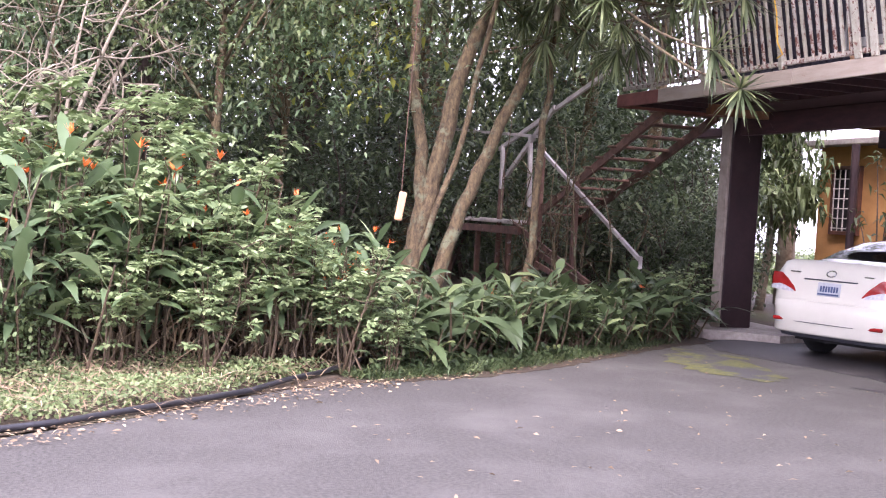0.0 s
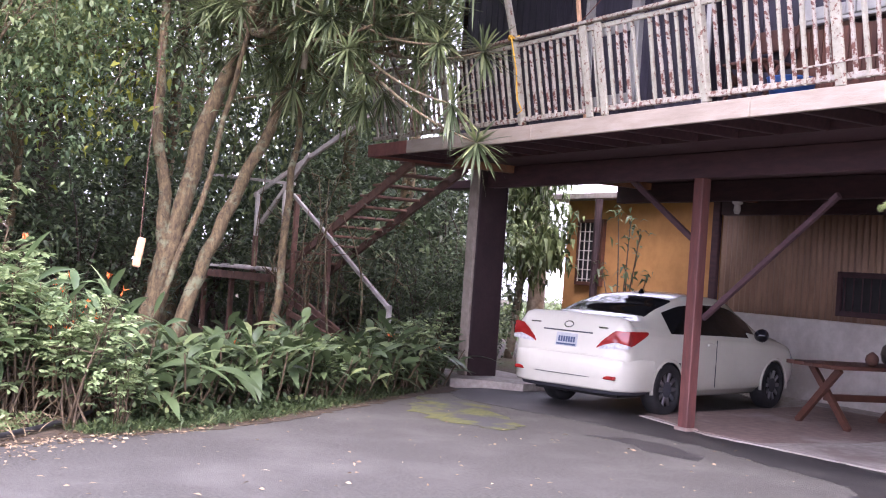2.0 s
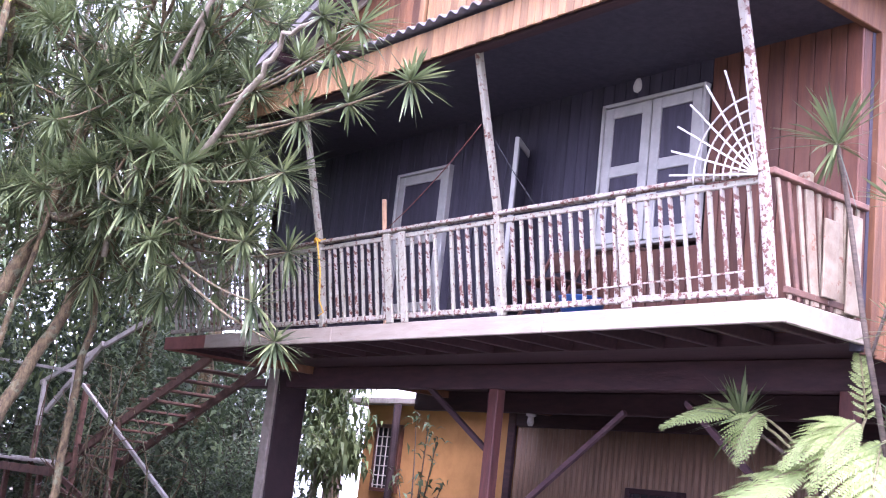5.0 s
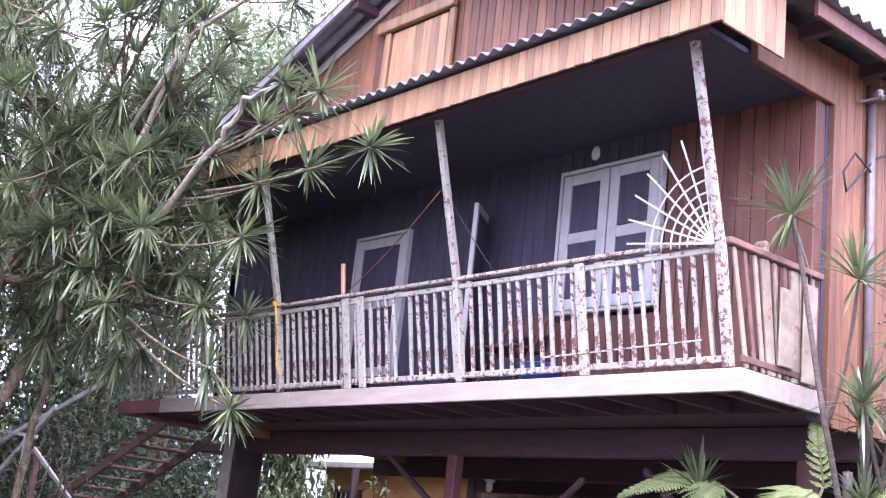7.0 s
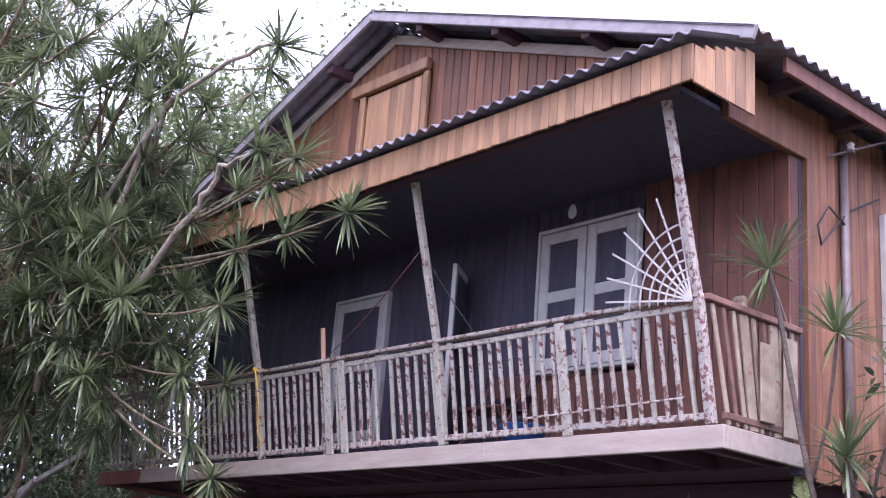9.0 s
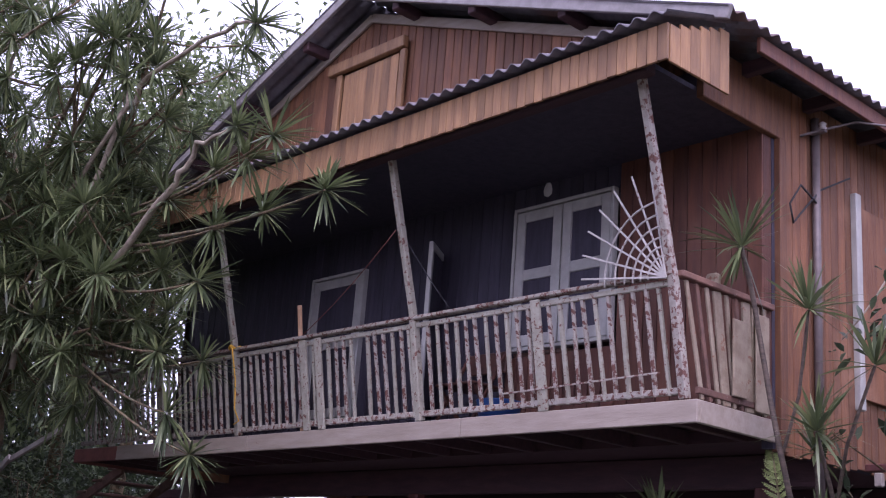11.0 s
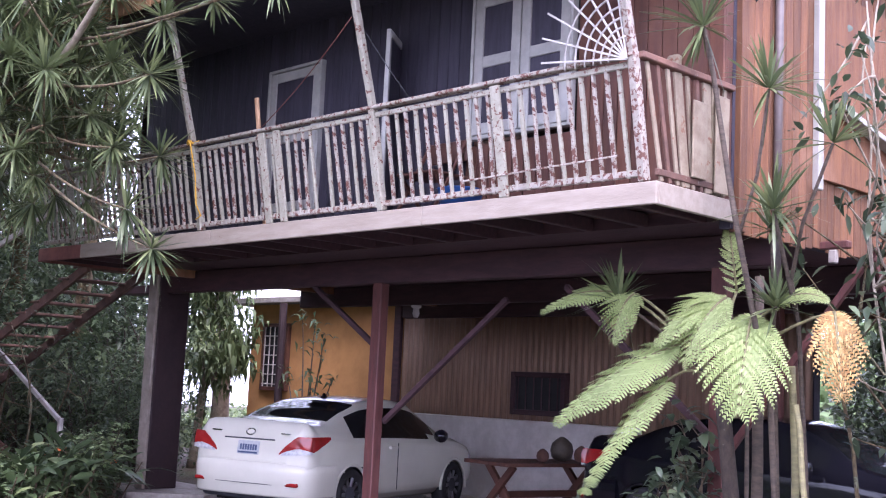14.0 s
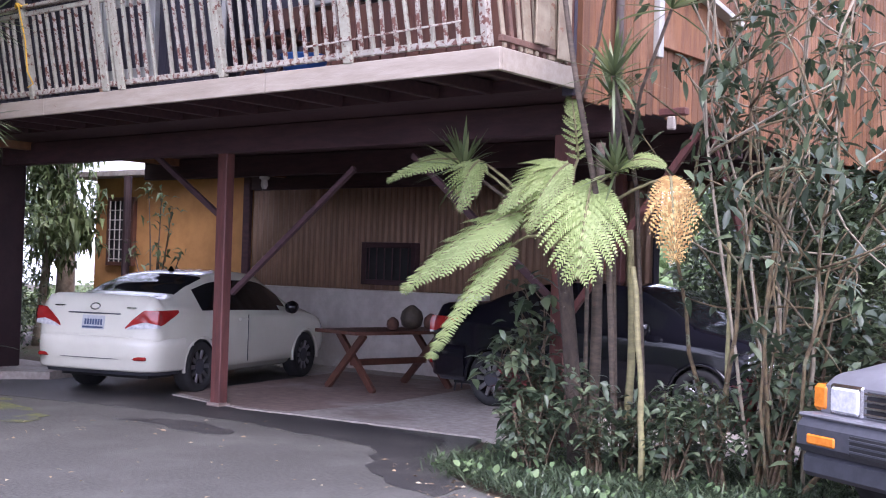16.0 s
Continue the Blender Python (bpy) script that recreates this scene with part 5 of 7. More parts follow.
for x, y, r, m, n, lab in ((-4.92, 5.0, 0.15, M_GOURD, "gourd", "round dark dried gourd on the table"), (-4.72, 5.15, 0.1, M_CLAY, "clay_pot", "small terracotta pot on the table"), (-5.15, 5.2, 0.09, M_GOURD, "gourd", "small dark dried gourd on the table"), (-4.85, 4.55, 0.08, M_CLAY, "clay_pot", "small terracotta pot on the table")):
    prof = [(r * 0.4, 0.765), (r * 0.85, 0.765 + r * 0.3), (r, 0.765 + r * 0.9), (r * 0.85, 0.765 + r * 1.5), (r * 0.4, 0.765 + r * 1.9), (r * 0.15, 0.765 + r * 2.05)]
    solo(n, Shape().lathe(prof, 16, Matrix.Translation((x, y, 0))), m, lab, n.replace("_", " "), smooth=True)
for x, y, a in ((-4.2, 5.3, 20), (-3.75, 5.7, -30)):
    st = thing("stool", (x, y, 0.018), "spindly dark metal stool in the carport", "stool", turn=a)
    part("seat", Shape().lathe([(0.17, 0.44), (0.18, 0.45), (0.18, 0.47), (0.16, 0.48)], 16), M_TABLE, st)
    for k in range(4):
        b = math.pi / 2 * k + 0.78
        part("leg", Shape().tube([(0.2 * math.cos(b), 0.2 * math.sin(b), 0), (0.13 * math.cos(b), 0.13 * math.sin(b), 0.45)], 0.012, 6), M_TRIM, st)
    part("leg_ring", Shape().tube([(0.165 * math.cos(t), 0.165 * math.sin(t), 0.22) for t in np.linspace(0, 6.2832, 18)], 0.008, 5), M_TRIM, st)
bulb = thing("ceiling_socket", (-6.9, 4.2, 2.55), "bare white lamp socket under the deck", "lamp")
part("socket", Shape().lathe([(0.03, 0.0), (0.05, 0.05), (0.04, 0.12), (0.07, 0.14), (0.07, 0.165)], 12), M_WALLWHITE, bulb)

# hose along the planting, hanging tag on the tree
hose = [(-2.6, -7.55, 0.03), (-2.95, -7.0, 0.03), (-3.35, -6.5, 0.04), (-3.75, -6.05, 0.035), (-4.15, -5.6, 0.04), (-4.6, -5.25, 0.05), (-5.1, -4.85, 0.04), (-5.6, -4.4, 0.07), (-6.1, -4.2, 0.05)]
hs = []
for i in range(len(hose) - 1):
    for k in range(4):
        hs.append(Vector(hose[i]).lerp(Vector(hose[i + 1]), k / 4))
solo("garden_hose", Shape().tube(hs, 0.022, 10), M_HOSE, "thick black hose lying along the edge of the planting", "hose", smooth=True)
tagt = thing("hanging_feeder", (-7.35, -3.55, 1.5), "peach wooden feeder hanging from a wire in the tree", "feeder")
part("board", Shape().box((-0.025, -0.04, -0.16), (0.025, 0.04, 0.15), pose(0, 0, 0, -9, 0, 0), 0.012), M_TAN, tagt)
part("wire", Shape().tube([(0, 0.0, 0.15), (0.0, 0.02, 0.9), (-0.1, 0.1, 2.2)], 0.005, 5), M_RUSTWOOD, tagt)

# ---- plants ----
def curve(p0, p1, bow, n=8):
    """A bent line from p0 to p1; bow: how far its middle is pushed out."""
    p0, p1, bow = np.array(p0, float), np.array(p1, float), np.array(bow, float)
    t = np.linspace(0, 1, n)[:, None]
    return p0 + (p1 - p0) * t + bow * 4 * t * (1 - t)


def limb(s, pts, r0, r1, n=7):
    s.tube([Vector(p) for p in pts], list(np.linspace(r0, r1, len(pts))), n)


def rosettes(points, axes, count=36, length=0.32, width=0.03, droop=0.3):
    out = []
    for p, a in zip(points, axes):
        a = a / (np.linalg.norm(a) + 1e-9)
        d = ball_dirs(count) + a * RNG.uniform(0.1, 1.3, (count, 1))
        L = length * RNG.uniform(0.65, 1.1, count) * RNG.uniform(0.8, 1.15)
        out.append(blade_arrays(np.tile(p, (count, 1)) + d * 0.015, d, L, width * RNG.uniform(0.8, 1.2, count), droop * RNG.uniform(0.3, 1.4, count)))
    return joined(out)


def heliconia(height, stems, label, spread=0.45):
    """A clump of upright stems with long arching leaves and orange flower heads."""
    t = thing("heliconia_clump", (0, 0, 0), label, "heliconia", "heliconia hedge")
    st, leaves, fl = Shape(), [], []
    for k in range(stems):
        b = np.array([*RNG.normal(0, spread * 0.5, 2), 0.0])
        h = height * RNG.uniform(0.6, 1.08)
        top = b + np.array([*(b[:2] * 0.5 + RNG.normal(0, 0.12, 2)), h * 0.8])
        pts = curve(b, top, (*RNG.normal(0, 0.04, 2), 0), 5)
        limb(st, pts, 0.016, 0.008, 5)
        n = RNG.integers(5, 8)
        u = RNG.uniform(0.3, 1.0, n)
        base = b + (top - b) * u[:, None]
        a = RNG.uniform(0, 2 * np.pi, n)
        d = np.stack([np.cos(a), np.sin(a), RNG.uniform(0.25, 1.7, n)], 1)
        leaves.append(paddle_arrays(base, d, RNG.uniform(0.45, 0.9, n) * (0.72 + 0.25 * height), RNG.uniform(0.08, 0.15, n), RNG.uniform(0.2, 0.75, n)))
        if RNG.random() < (0.11 if height > 1.5 else 0.07):
            m = 6
            dd = ball_dirs(m, 1.2)
            fl.append(leaf_arrays(np.tile(top + np.array([0, 0, 0.1 * height]), (m, 1)), dd, 0.11, 0.032, -0.1, 0.1))
            limb(st, curve(top, top + np.array([0, 0, 0.1 * height]), (0, 0, 0), 3), 0.006, 0.005, 4)
    part("stalk_cluster", st, M_STALK, t)["kind"] = "stuff"
    # low clumps take the leaf colour with the tree shade put in
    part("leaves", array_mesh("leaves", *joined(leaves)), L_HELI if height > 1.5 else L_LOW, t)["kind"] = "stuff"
    if fl:
        part("flowers", array_mesh("flowers", *joined(fl)), M_FLOWER_O, t, "orange flower heads")["kind"] = "stuff"
    return t


def bush(name, label, category, height, width, leaves, size, material, bark=M_BARK_DARK, group="", droop=0.3, stems=9):
    """A shrub: forked stems and many small leaves in clumps, with an uneven outline."""
    t = thing(name, (0, 0, 0), label, category, group)
    st = Shape()
    tips = []
    for k in range(stems):
        b = np.array([*RNG.normal(0, width * 0.1, 2), 0.0])
        a = RNG.uniform(0, 2 * np.pi)
        tip = np.array([np.cos(a) * width * RNG.uniform(0.1, 0.48), np.sin(a) * width * RNG.uniform(0.1, 0.48), height * RNG.uniform(0.45, 0.98)])
        pts = curve(b, tip, (*RNG.normal(0, 0.08 * width, 2), 0), 6)
        limb(st, pts, 0.012 + 0.008 * height, 0.005, 5)
        for j in range(5):
            p = pts[RNG.integers(2, 6)]
            q = p + RNG.normal(0, 0.16 * width, 3) + np.array([0, 0, 0.05 * height])
            q[2] = max(q[2], 0.08)
            limb(st, curve(p, q, (0, 0, 0.02), 3), 0.006, 0.003, 4)
            tips.append(q)
        tips.append(tip)
    tips = np.array(tips)
    c = tips[RNG.integers(0, len(tips), leaves)] + RNG.normal(0, 0.075 * (width + height) * 0.5, (leaves, 3))
    c[:, 2] = np.maximum(c[:, 2], 0.03)
    d = ball_dirs(leaves, 0.3) * np.array([1, 1, 0.6])
    part("branchwork", st, bark, t)["kind"] = "stuff"
    part("leaves", array_mesh("leaves", *oval_arrays(c, d, size * RNG.uniform(0.6, 1.2, leaves), size * 0.42 * RNG.uniform(0.7, 1.2, leaves), droop)), material, t)["kind"] = "stuff"
    return t


def tree(name, label, at, height, crown, leaves, size, material, bark, low=0.35, bow=(0.2, 0.1, 0), r=0.14, droop=0.16):
    """A tree: tapered trunk, forked limbs, and a crown of leaf clumps round the twig ends."""
    t = thing(name, at, label, "tree", "trees")
    st = Shape()
    top = np.array([bow[0] * 2, bow[1] * 2, height * 0.8])
    trunk = curve((0, 0, -0.1), top, bow, 9)
    limb(st, trunk, r, r * 0.35, 9)
    tips = []
    for k in range(14):
        u = RNG.uniform(low, 1.0)
        p = trunk[int(u * 8)]
        a = RNG.uniform(0, 2 * np.pi)
        reach = crown * RNG.uniform(0.5, 1.0)
        q = p + np.array([np.cos(a) * reach, np.sin(a) * reach, RNG.uniform(0.0, 0.28) * height])
        pts = curve(p, q, (0, 0, RNG.uniform(-0.1, 0.25) * reach), 7)
        limb(st, pts, r * 0.4 * (1.15 - u * 0.6), r * 0.08, 6)
        for j in range(7):
            b = pts[RNG.integers(2, 7)]
            e = b + RNG.normal(0, 0.28 * crown, 3)
            limb(st, curve(b, e, (0, 0, 0.05), 4), r * 0.1, r * 0.04, 4)
            tips.append(e)
        tips.append(q)
    tips = np.array(tips)
    c = tips[RNG.integers(0, len(tips), leaves)] + RNG.normal(0, 0.16 * crown, (leaves, 3))
    c[:, 2] = np.maximum(c[:, 2], 0.2)
    part("trunk", st, bark, t, "", True)
    part("crown", array_mesh("crown", *leaf_arrays(c, ball_dirs(leaves, -0.1), size * RNG.uniform(0.6, 1.25, leaves), size * 0.45 * RNG.uniform(0.7, 1.2, leaves), droop)), material, t)
    return t


# hedge of heliconias along the driveway, tall near the lawn and low towards the column
tall = [heliconia(h, n, "tall heliconia clump with long green leaves and orange flowers") for h, n in ((2.05, 26), (1.85, 26), (2.2, 24))]
short = [heliconia(h, n, "low heliconia clump with broad green leaves beside the driveway", 0.4) for h, n in ((0.95, 16), (0.8, 15), (1.1, 15))]
HR = random.Random(11)
tall_at = [(-5.8 - 0.6 * r + HR.uniform(-0.2, 0.2) - 0.04 * k, -9.2 + 0.58 * k + HR.uniform(-0.2, 0.2)) for k in range(9) for r in range(3)]
tall_at += [(-6.1, -4.2), (-6.6, -4.4), (-6.3, -4.7), (-4.95, -7.9), (-5.2, -7.3)]
for i, (x, y) in enumerate(tall_at):
    m = pose(x, y, 0, HR.uniform(-4, 4), HR.uniform(-4, 4), HR.uniform(0, 360))
    k = HR.uniform(0.8, 1.0) * (1.0 if y < -5.8 else 0.86 if y < -5.1 else 0.68)
    ob = tall[i] if i < 3 else copy_thing(tall[i % 3], m)
    ob.matrix_basis = m @ Matrix.Diagonal((k, k, k, 1))
low_at = [(-5.75 - 0.28 * k - 0.45 * r + HR.uniform(-0.15, 0.15), -3.9 + 0.44 * k + 0.28 * r + HR.uniform(-0.12, 0.12)) for k in range(11) for r in range(3)]
for i, (x, y) in enumerate(low_at):
    m = pose(x, y, 0, HR.uniform(-4, 4), HR.uniform(-4, 4), HR.uniform(0, 360))
    k = HR.uniform(0.6, 0.9)
    ob = short[i] if i < 3 else copy_thing(short[i % 3], m)
    ob.matrix_basis = m @ Matrix.Diagonal((k, k, k, 1))
solo("red_ginger_flower", Shape().lathe([(0.02, 1.95), (0.06, 2.02), (0.065, 2.1), (0.04, 2.2), (0.01, 2.28)], 10, Matrix.Translation((-4.7, -7.55, -0.05)) @ pose(0, 0, 0, 4, 6, 0)).tube([(-4.9, -7.5, 0), (-4.75, -7.52, 1.95)], 0.012, 6), M_FLOWER_R, "red torch-shaped ginger flower above the hedge", "flower", smooth=True)

# light shrubs growing through the hedge
def spray_shrub(height, width, sprays, size):
    """A shrub on bare lower stems, with layered compound leaves above."""
    t = thing("light_shrub", (0, 0, 0), "light green shrub with compound leaves growing through the hedge", "shrub", "light shrubs")
    st, o, d = Shape(), [], []
    for k in range(8):
        a = RNG.uniform(0, 2 * np.pi)
        tip = np.array([np.cos(a) * width * RNG.uniform(0.1, 0.45), np.sin(a) * width * RNG.uniform(0.1, 0.45), height * RNG.uniform(0.6, 1.0)])
        pts = curve((*RNG.normal(0, width * 0.1, 2), 0.0), tip, (*RNG.normal(0, 0.06 * width, 2), 0), 8)
        limb(st, pts, 0.016, 0.006, 5)
        for j in range(6):
            p = pts[RNG.integers(3, 8)]
            q = p + RNG.normal(0, 0.16 * width, 3) * np.array([1, 1, 0.5]) + np.array([0, 0, 0.06 * height])
            limb(st, curve(p, q, (0, 0, 0.02), 3), 0.006, 0.003, 4)
            m = max(1, sprays // 48)
            a = RNG.uniform(0, 2 * np.pi, m)
            o.append(q + RNG.normal(0, 0.05, (m, 3)))
            d.append(np.stack([np.cos(a), np.sin(a), RNG.uniform(-0.1, 0.7, m)], 1))
    part("branchwork", st, M_STALK, t)["kind"] = "stuff"
    part("leaves", array_mesh("leaves", *spray_arrays(np.concatenate(o), np.concatenate(d), 4, size)), L_SHRUB, t)["kind"] = "stuff"
    return t


light = [spray_shrub(h, w, n, z) for h, w, n, z in ((2.3, 1.15, 210, 0.1), (1.7, 1.05, 190, 0.095), (1.2, 0.95, 170, 0.085))]
spots = [(-6.3, -6.9, 0, 0.95), (-5.5, -6.2, 1, 1.0), (-5.4, -5.3, 2, 1.0), (-6.1, -7.5, 0, 0.92), (-6.2, -6.2, 0, 0.93), (-5.5, -7.0, 1, 0.95), (-5.9, -5.6, 0, 0.8), (-5.6, -5.0, 1, 0.75), (-5.3, -4.55, 2, 0.8), (-5.1, -6.6, 2, 0.75), (-5.05, -5.8, 2, 0.75),
         (-4.9, -7.7, 2, 0.7), (-6.6, -7.2, 0, 1.0), (-5.2, -4.2, 2, 0.5), (-7.0, -5.9, 0, 0.95), (-7.0, -1.6, 2, 0.5), (-8.2, 0.2, 2, 0.6), (-8.7, 0.6, 2, 0.7), (-6.3, -5.2, 1, 1.0)]
used = set()
for x, y, kind, k in spots:
    m = pose(x, y, 0, 0, 0, HR.uniform(0, 360))
    src = copy_thing(light[kind], m) if kind in used else light[kind]
    used.add(kind)
    src.matrix_basis = m @ Matrix.Diagonal((k, k, k, 1))


def scatter(n, outline, jitter=0.0):
    """n random points inside a flat outline."""
    o = np.array(outline)
    lo, hi = o.min(0), o.max(0)
    got = []
    total = 0
    while total < n:
        p = RNG.uniform(lo, hi, (n * 2, 2))
        inside = np.zeros(len(p), bool)
        for (x1, y1), (x2, y2) in zip(o, np.roll(o, -1, 0)):
            cross = ((y1 > p[:, 1]) != (y2 > p[:, 1])) & (p[:, 0] < (x2 - x1) * (p[:, 1] - y1) / (y2 - y1 + 1e-12) + x1)
            inside ^= cross
        got.append(p[inside])
        total += inside.sum()
    return np.concatenate(got)[:n] + RNG.normal(0, jitter + 1e-9, (n, 2))


def cover(name, label, outline, n, size, height, material, category="ground cover"):
    p = scatter(n, outline, 0.06)
    hump = 0.5 + 0.5 * np.sin(p[:, 0] * 3.1 + 1) * np.sin(p[:, 1] * 2.7)
    base = np.column_stack([p, RNG.uniform(0.0, height, n) * (0.4 + hump)])
    v, f = oval_arrays(base, ball_dirs(n, 0.8), size * RNG.uniform(0.6, 1.2, n), size * 0.62, 0.15)
    v[:, 2] = np.maximum(v[:, 2], 0.006)
    return solo(name, array_mesh(name, v, f), material, label, category, kind="stuff")


cover("creeping_ground_cover", "low creeping light green ground cover beside the hose", [(-2.6, -9.5), (-2.75, -7.6), (-3.5, -6.55), (-4.3, -5.7), (-5.4, -4.7), (-5.75, -5.4), (-5.8, -7), (-5.6, -9.5)], 17000, 0.045, 0.12, L_COVER)
cover("creeping_mound", "mound of small-leaved creeper climbing the hedge", [(-4.3, -8.6), (-4.5, -7.3), (-5.3, -6.95), (-5.9, -7.1), (-5.9, -8.6)], 7000, 0.06, 0.62, L_COVER)
cover("edge_weeds", "weeds and seedlings along the driveway edge", [(-5.3, -4.4), (-5.3, -3.7), (-6.0, -2.6), (-7.0, -1.3), (-8.2, 0.1), (-8.9, 1.0), (-9.5, 0.9), (-8.2, -1.2), (-6.8, -3.2)], 5500, 0.07, 0.16, L_LOW)
dn = 900
dp = scatter(dn, [(-5.4, -7.0), (-5.5, -5.5), (-5.55, -4.6), (-5.9, -3.6), (-6.3, -3.6), (-6.0, -4.6), (-5.95, -5.6), (-5.95, -7.0)], 0.06)
da = RNG.uniform(0, 6.28, dn)
solo("dry_stalks", array_mesh("dry_stalks", *blade_arrays(np.column_stack([dp, RNG.uniform(0.0, 0.35, dn)]), np.column_stack([np.cos(da) * 0.5, np.sin(da) * 0.5, RNG.uniform(-0.4, 1.2, dn)]), RNG.uniform(0.15, 0.45, dn), RNG.uniform(0.008, 0.03, dn), 0.25)), L_LITTER, "dry brown stalks and withered leaves under the hedge", "dry stalks", kind="stuff")
sn = 1500
sp = scatter(sn, [(-2.5, -7.7), (-3.4, -6.5), (-4.2, -5.7), (-5.1, -4.7), (-5.5, -4.9), (-5.5, -6.6), (-4.6, -7.6)], 0.12)
sa = RNG.uniform(0, 6.28, sn)
solo("straw", array_mesh("straw", *blade_arrays(np.column_stack([sp, RNG.uniform(0.02, 0.16, sn)]), np.column_stack([np.cos(sa), np.sin(sa), RNG.uniform(-0.1, 0.5, sn)]), RNG.uniform(0.08, 0.3, sn), 0.008, 0.2)), L_LITTER, "straw and dead grass blades on the ground cover", "dry grass", kind="stuff")
en = 9000
ep = scatter(en, [(-4.9, -4.5), (-5.25, -3.6), (-5.8, -2.7), (-6.5, -1.8), (-7.3, -0.8), (-8.1, 0.2), (-8.6, 0.3), (-7.7, -0.9), (-6.9, -2.0), (-6.1, -3.0), (-5.6, -3.9), (-5.2, -4.6)], 0.05)
ea = RNG.uniform(0, 6.28, en)
solo("edge_grass", array_mesh("edge_grass", *blade_arrays(np.column_stack([ep, np.full(en, 0.005)]), np.column_stack([np.cos(ea), np.sin(ea), RNG.uniform(0.5, 1.8, en)]), RNG.uniform(0.1, 0.26, en), 0.009, RNG.uniform(0.3, 0.9, en))), L_LOW, "dark tufted grass spilling onto the driveway edge", "grass", kind="stuff")
litter_at = np.concatenate([scatter(900, [(-2.5, -7.6), (-4.0, -5.9), (-5.2, -4.2), (-6.3, -2.2), (-8.0, 0.0), (-7.7, -0.3), (-5.8, -2.6), (-4.6, -4.4), (-3.2, -6.3), (-2.0, -7.7)], 0.1), scatter(220, [(-7, -0.5), (-4, -5.5), (3, -5), (3, -0.8), (-0.8, 0.0), (-4, 1.5)]), scatter(60, [(-1, 0.4), (1.4, -0.7), (2, -0.9), (0, -0.6), (-1.6, 0.6)])])
lv, lf = leaf_arrays(np.column_stack([litter_at, np.full(len(litter_at), 0.012)]), np.column_stack([RNG.normal(0, 1, (len(litter_at), 2)), np.full(len(litter_at), 0.08)]), RNG.uniform(0.03, 0.075, len(litter_at)), 0.022, 0.0, 0.15)
lv[:, 2] = np.maximum(lv[:, 2], 0.0095)
solo("fallen_leaves", array_mesh("fallen_leaves", lv, lf), L_LITTER, "dry fallen leaves scattered on the asphalt", "leaf litter", kind="stuff")

# the tall dracaena trees before the deck: leaning trunks, pale limbs, tufts of narrow leaves
drac = thing("dracaena_tree", (0, 0, 0), "tall dracaena tree with leaning trunks and tufted narrow leaves", "tree", "trees")
stems = [([(-8.5, -3.15, -0.1), (-8.5, -3.05, 0.74), (-8.5, -2.94, 1.34), (-8.48, -2.8, 1.95), (-8.45, -2.62, 2.95), (-8.35, -2.3, 3.9), (-8.0, -1.9, 6.0)], 0.15, 0.06),
         ([(-8.5, -2.98, 1.2), (-8.52, -2.98, 1.94), (-8.55, -3.08, 2.92), (-8.5, -3.17, 3.9), (-8.6, -3.0, 7.0)], 0.085, 0.04),
         ([(-8.45, -2.95, -0.1), (-8.42, -2.77, 0.63), (-8.42, -2.46, 1.5), (-8.42, -2.12, 2.4), (-8.4, -1.84, 3.05), (-8.2, -1.45, 4.0), (-7.5, -1.2, 5.4)], 0.095, 0.05),
         ([(-8.6, -1.55, -0.1), (-8.55, -1.5, 1.5), (-8.5, -1.46, 3.0), (-8.2, -1.35, 4.6)], 0.055, 0.035),
         ([(-8.25, -3.3, -0.1), (-8.3, -2.85, 1.5), (-8.25, -2.5, 2.6), (-8.0, -2.3, 4.2)], 0.04, 0.03)]
for pts, r0, r1 in stems:
    s = Shape()
    fine = []
    for a, b in zip(pts[:-1], pts[1:]):
        fine += [np.array(a) + (np.array(b) - np.array(a)) * k / 4 for k in range(4)]
    fine = np.array(fine + [np.array(pts[-1])]) + RNG.normal(0, 0.018, (len(pts) * 4 - 3, 3))
    limb(s, fine, r0, r1, 12)
    part("trunk", s, M_BARK, drac, "", True)
starts = np.array([(-8.3, -2.1, 4.2), (-8.0, -1.9, 5.5), (-8.5, -3.2, 5.0), (-8.55, -3.0, 6.6), (-8.2, -1.35, 4.0), (-7.6, -1.2, 5.2), (-8.2, -1.3, 4.4), (-8.0, -2.3, 4.1), (-8.4, -2.4, 3.0)])
tips, axes = [], []
branches = Shape()
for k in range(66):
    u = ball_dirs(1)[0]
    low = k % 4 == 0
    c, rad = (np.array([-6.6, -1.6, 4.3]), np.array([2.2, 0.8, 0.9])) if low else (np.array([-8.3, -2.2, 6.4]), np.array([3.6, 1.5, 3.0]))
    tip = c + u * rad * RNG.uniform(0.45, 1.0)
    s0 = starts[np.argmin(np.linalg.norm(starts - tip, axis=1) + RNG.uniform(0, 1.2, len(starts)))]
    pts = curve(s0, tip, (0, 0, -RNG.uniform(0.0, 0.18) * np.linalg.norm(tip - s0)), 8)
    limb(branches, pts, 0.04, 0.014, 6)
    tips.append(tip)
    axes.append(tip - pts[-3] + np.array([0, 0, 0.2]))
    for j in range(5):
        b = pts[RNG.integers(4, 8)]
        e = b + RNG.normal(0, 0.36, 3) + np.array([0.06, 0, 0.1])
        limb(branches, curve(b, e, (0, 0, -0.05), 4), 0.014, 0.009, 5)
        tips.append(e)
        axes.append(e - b)
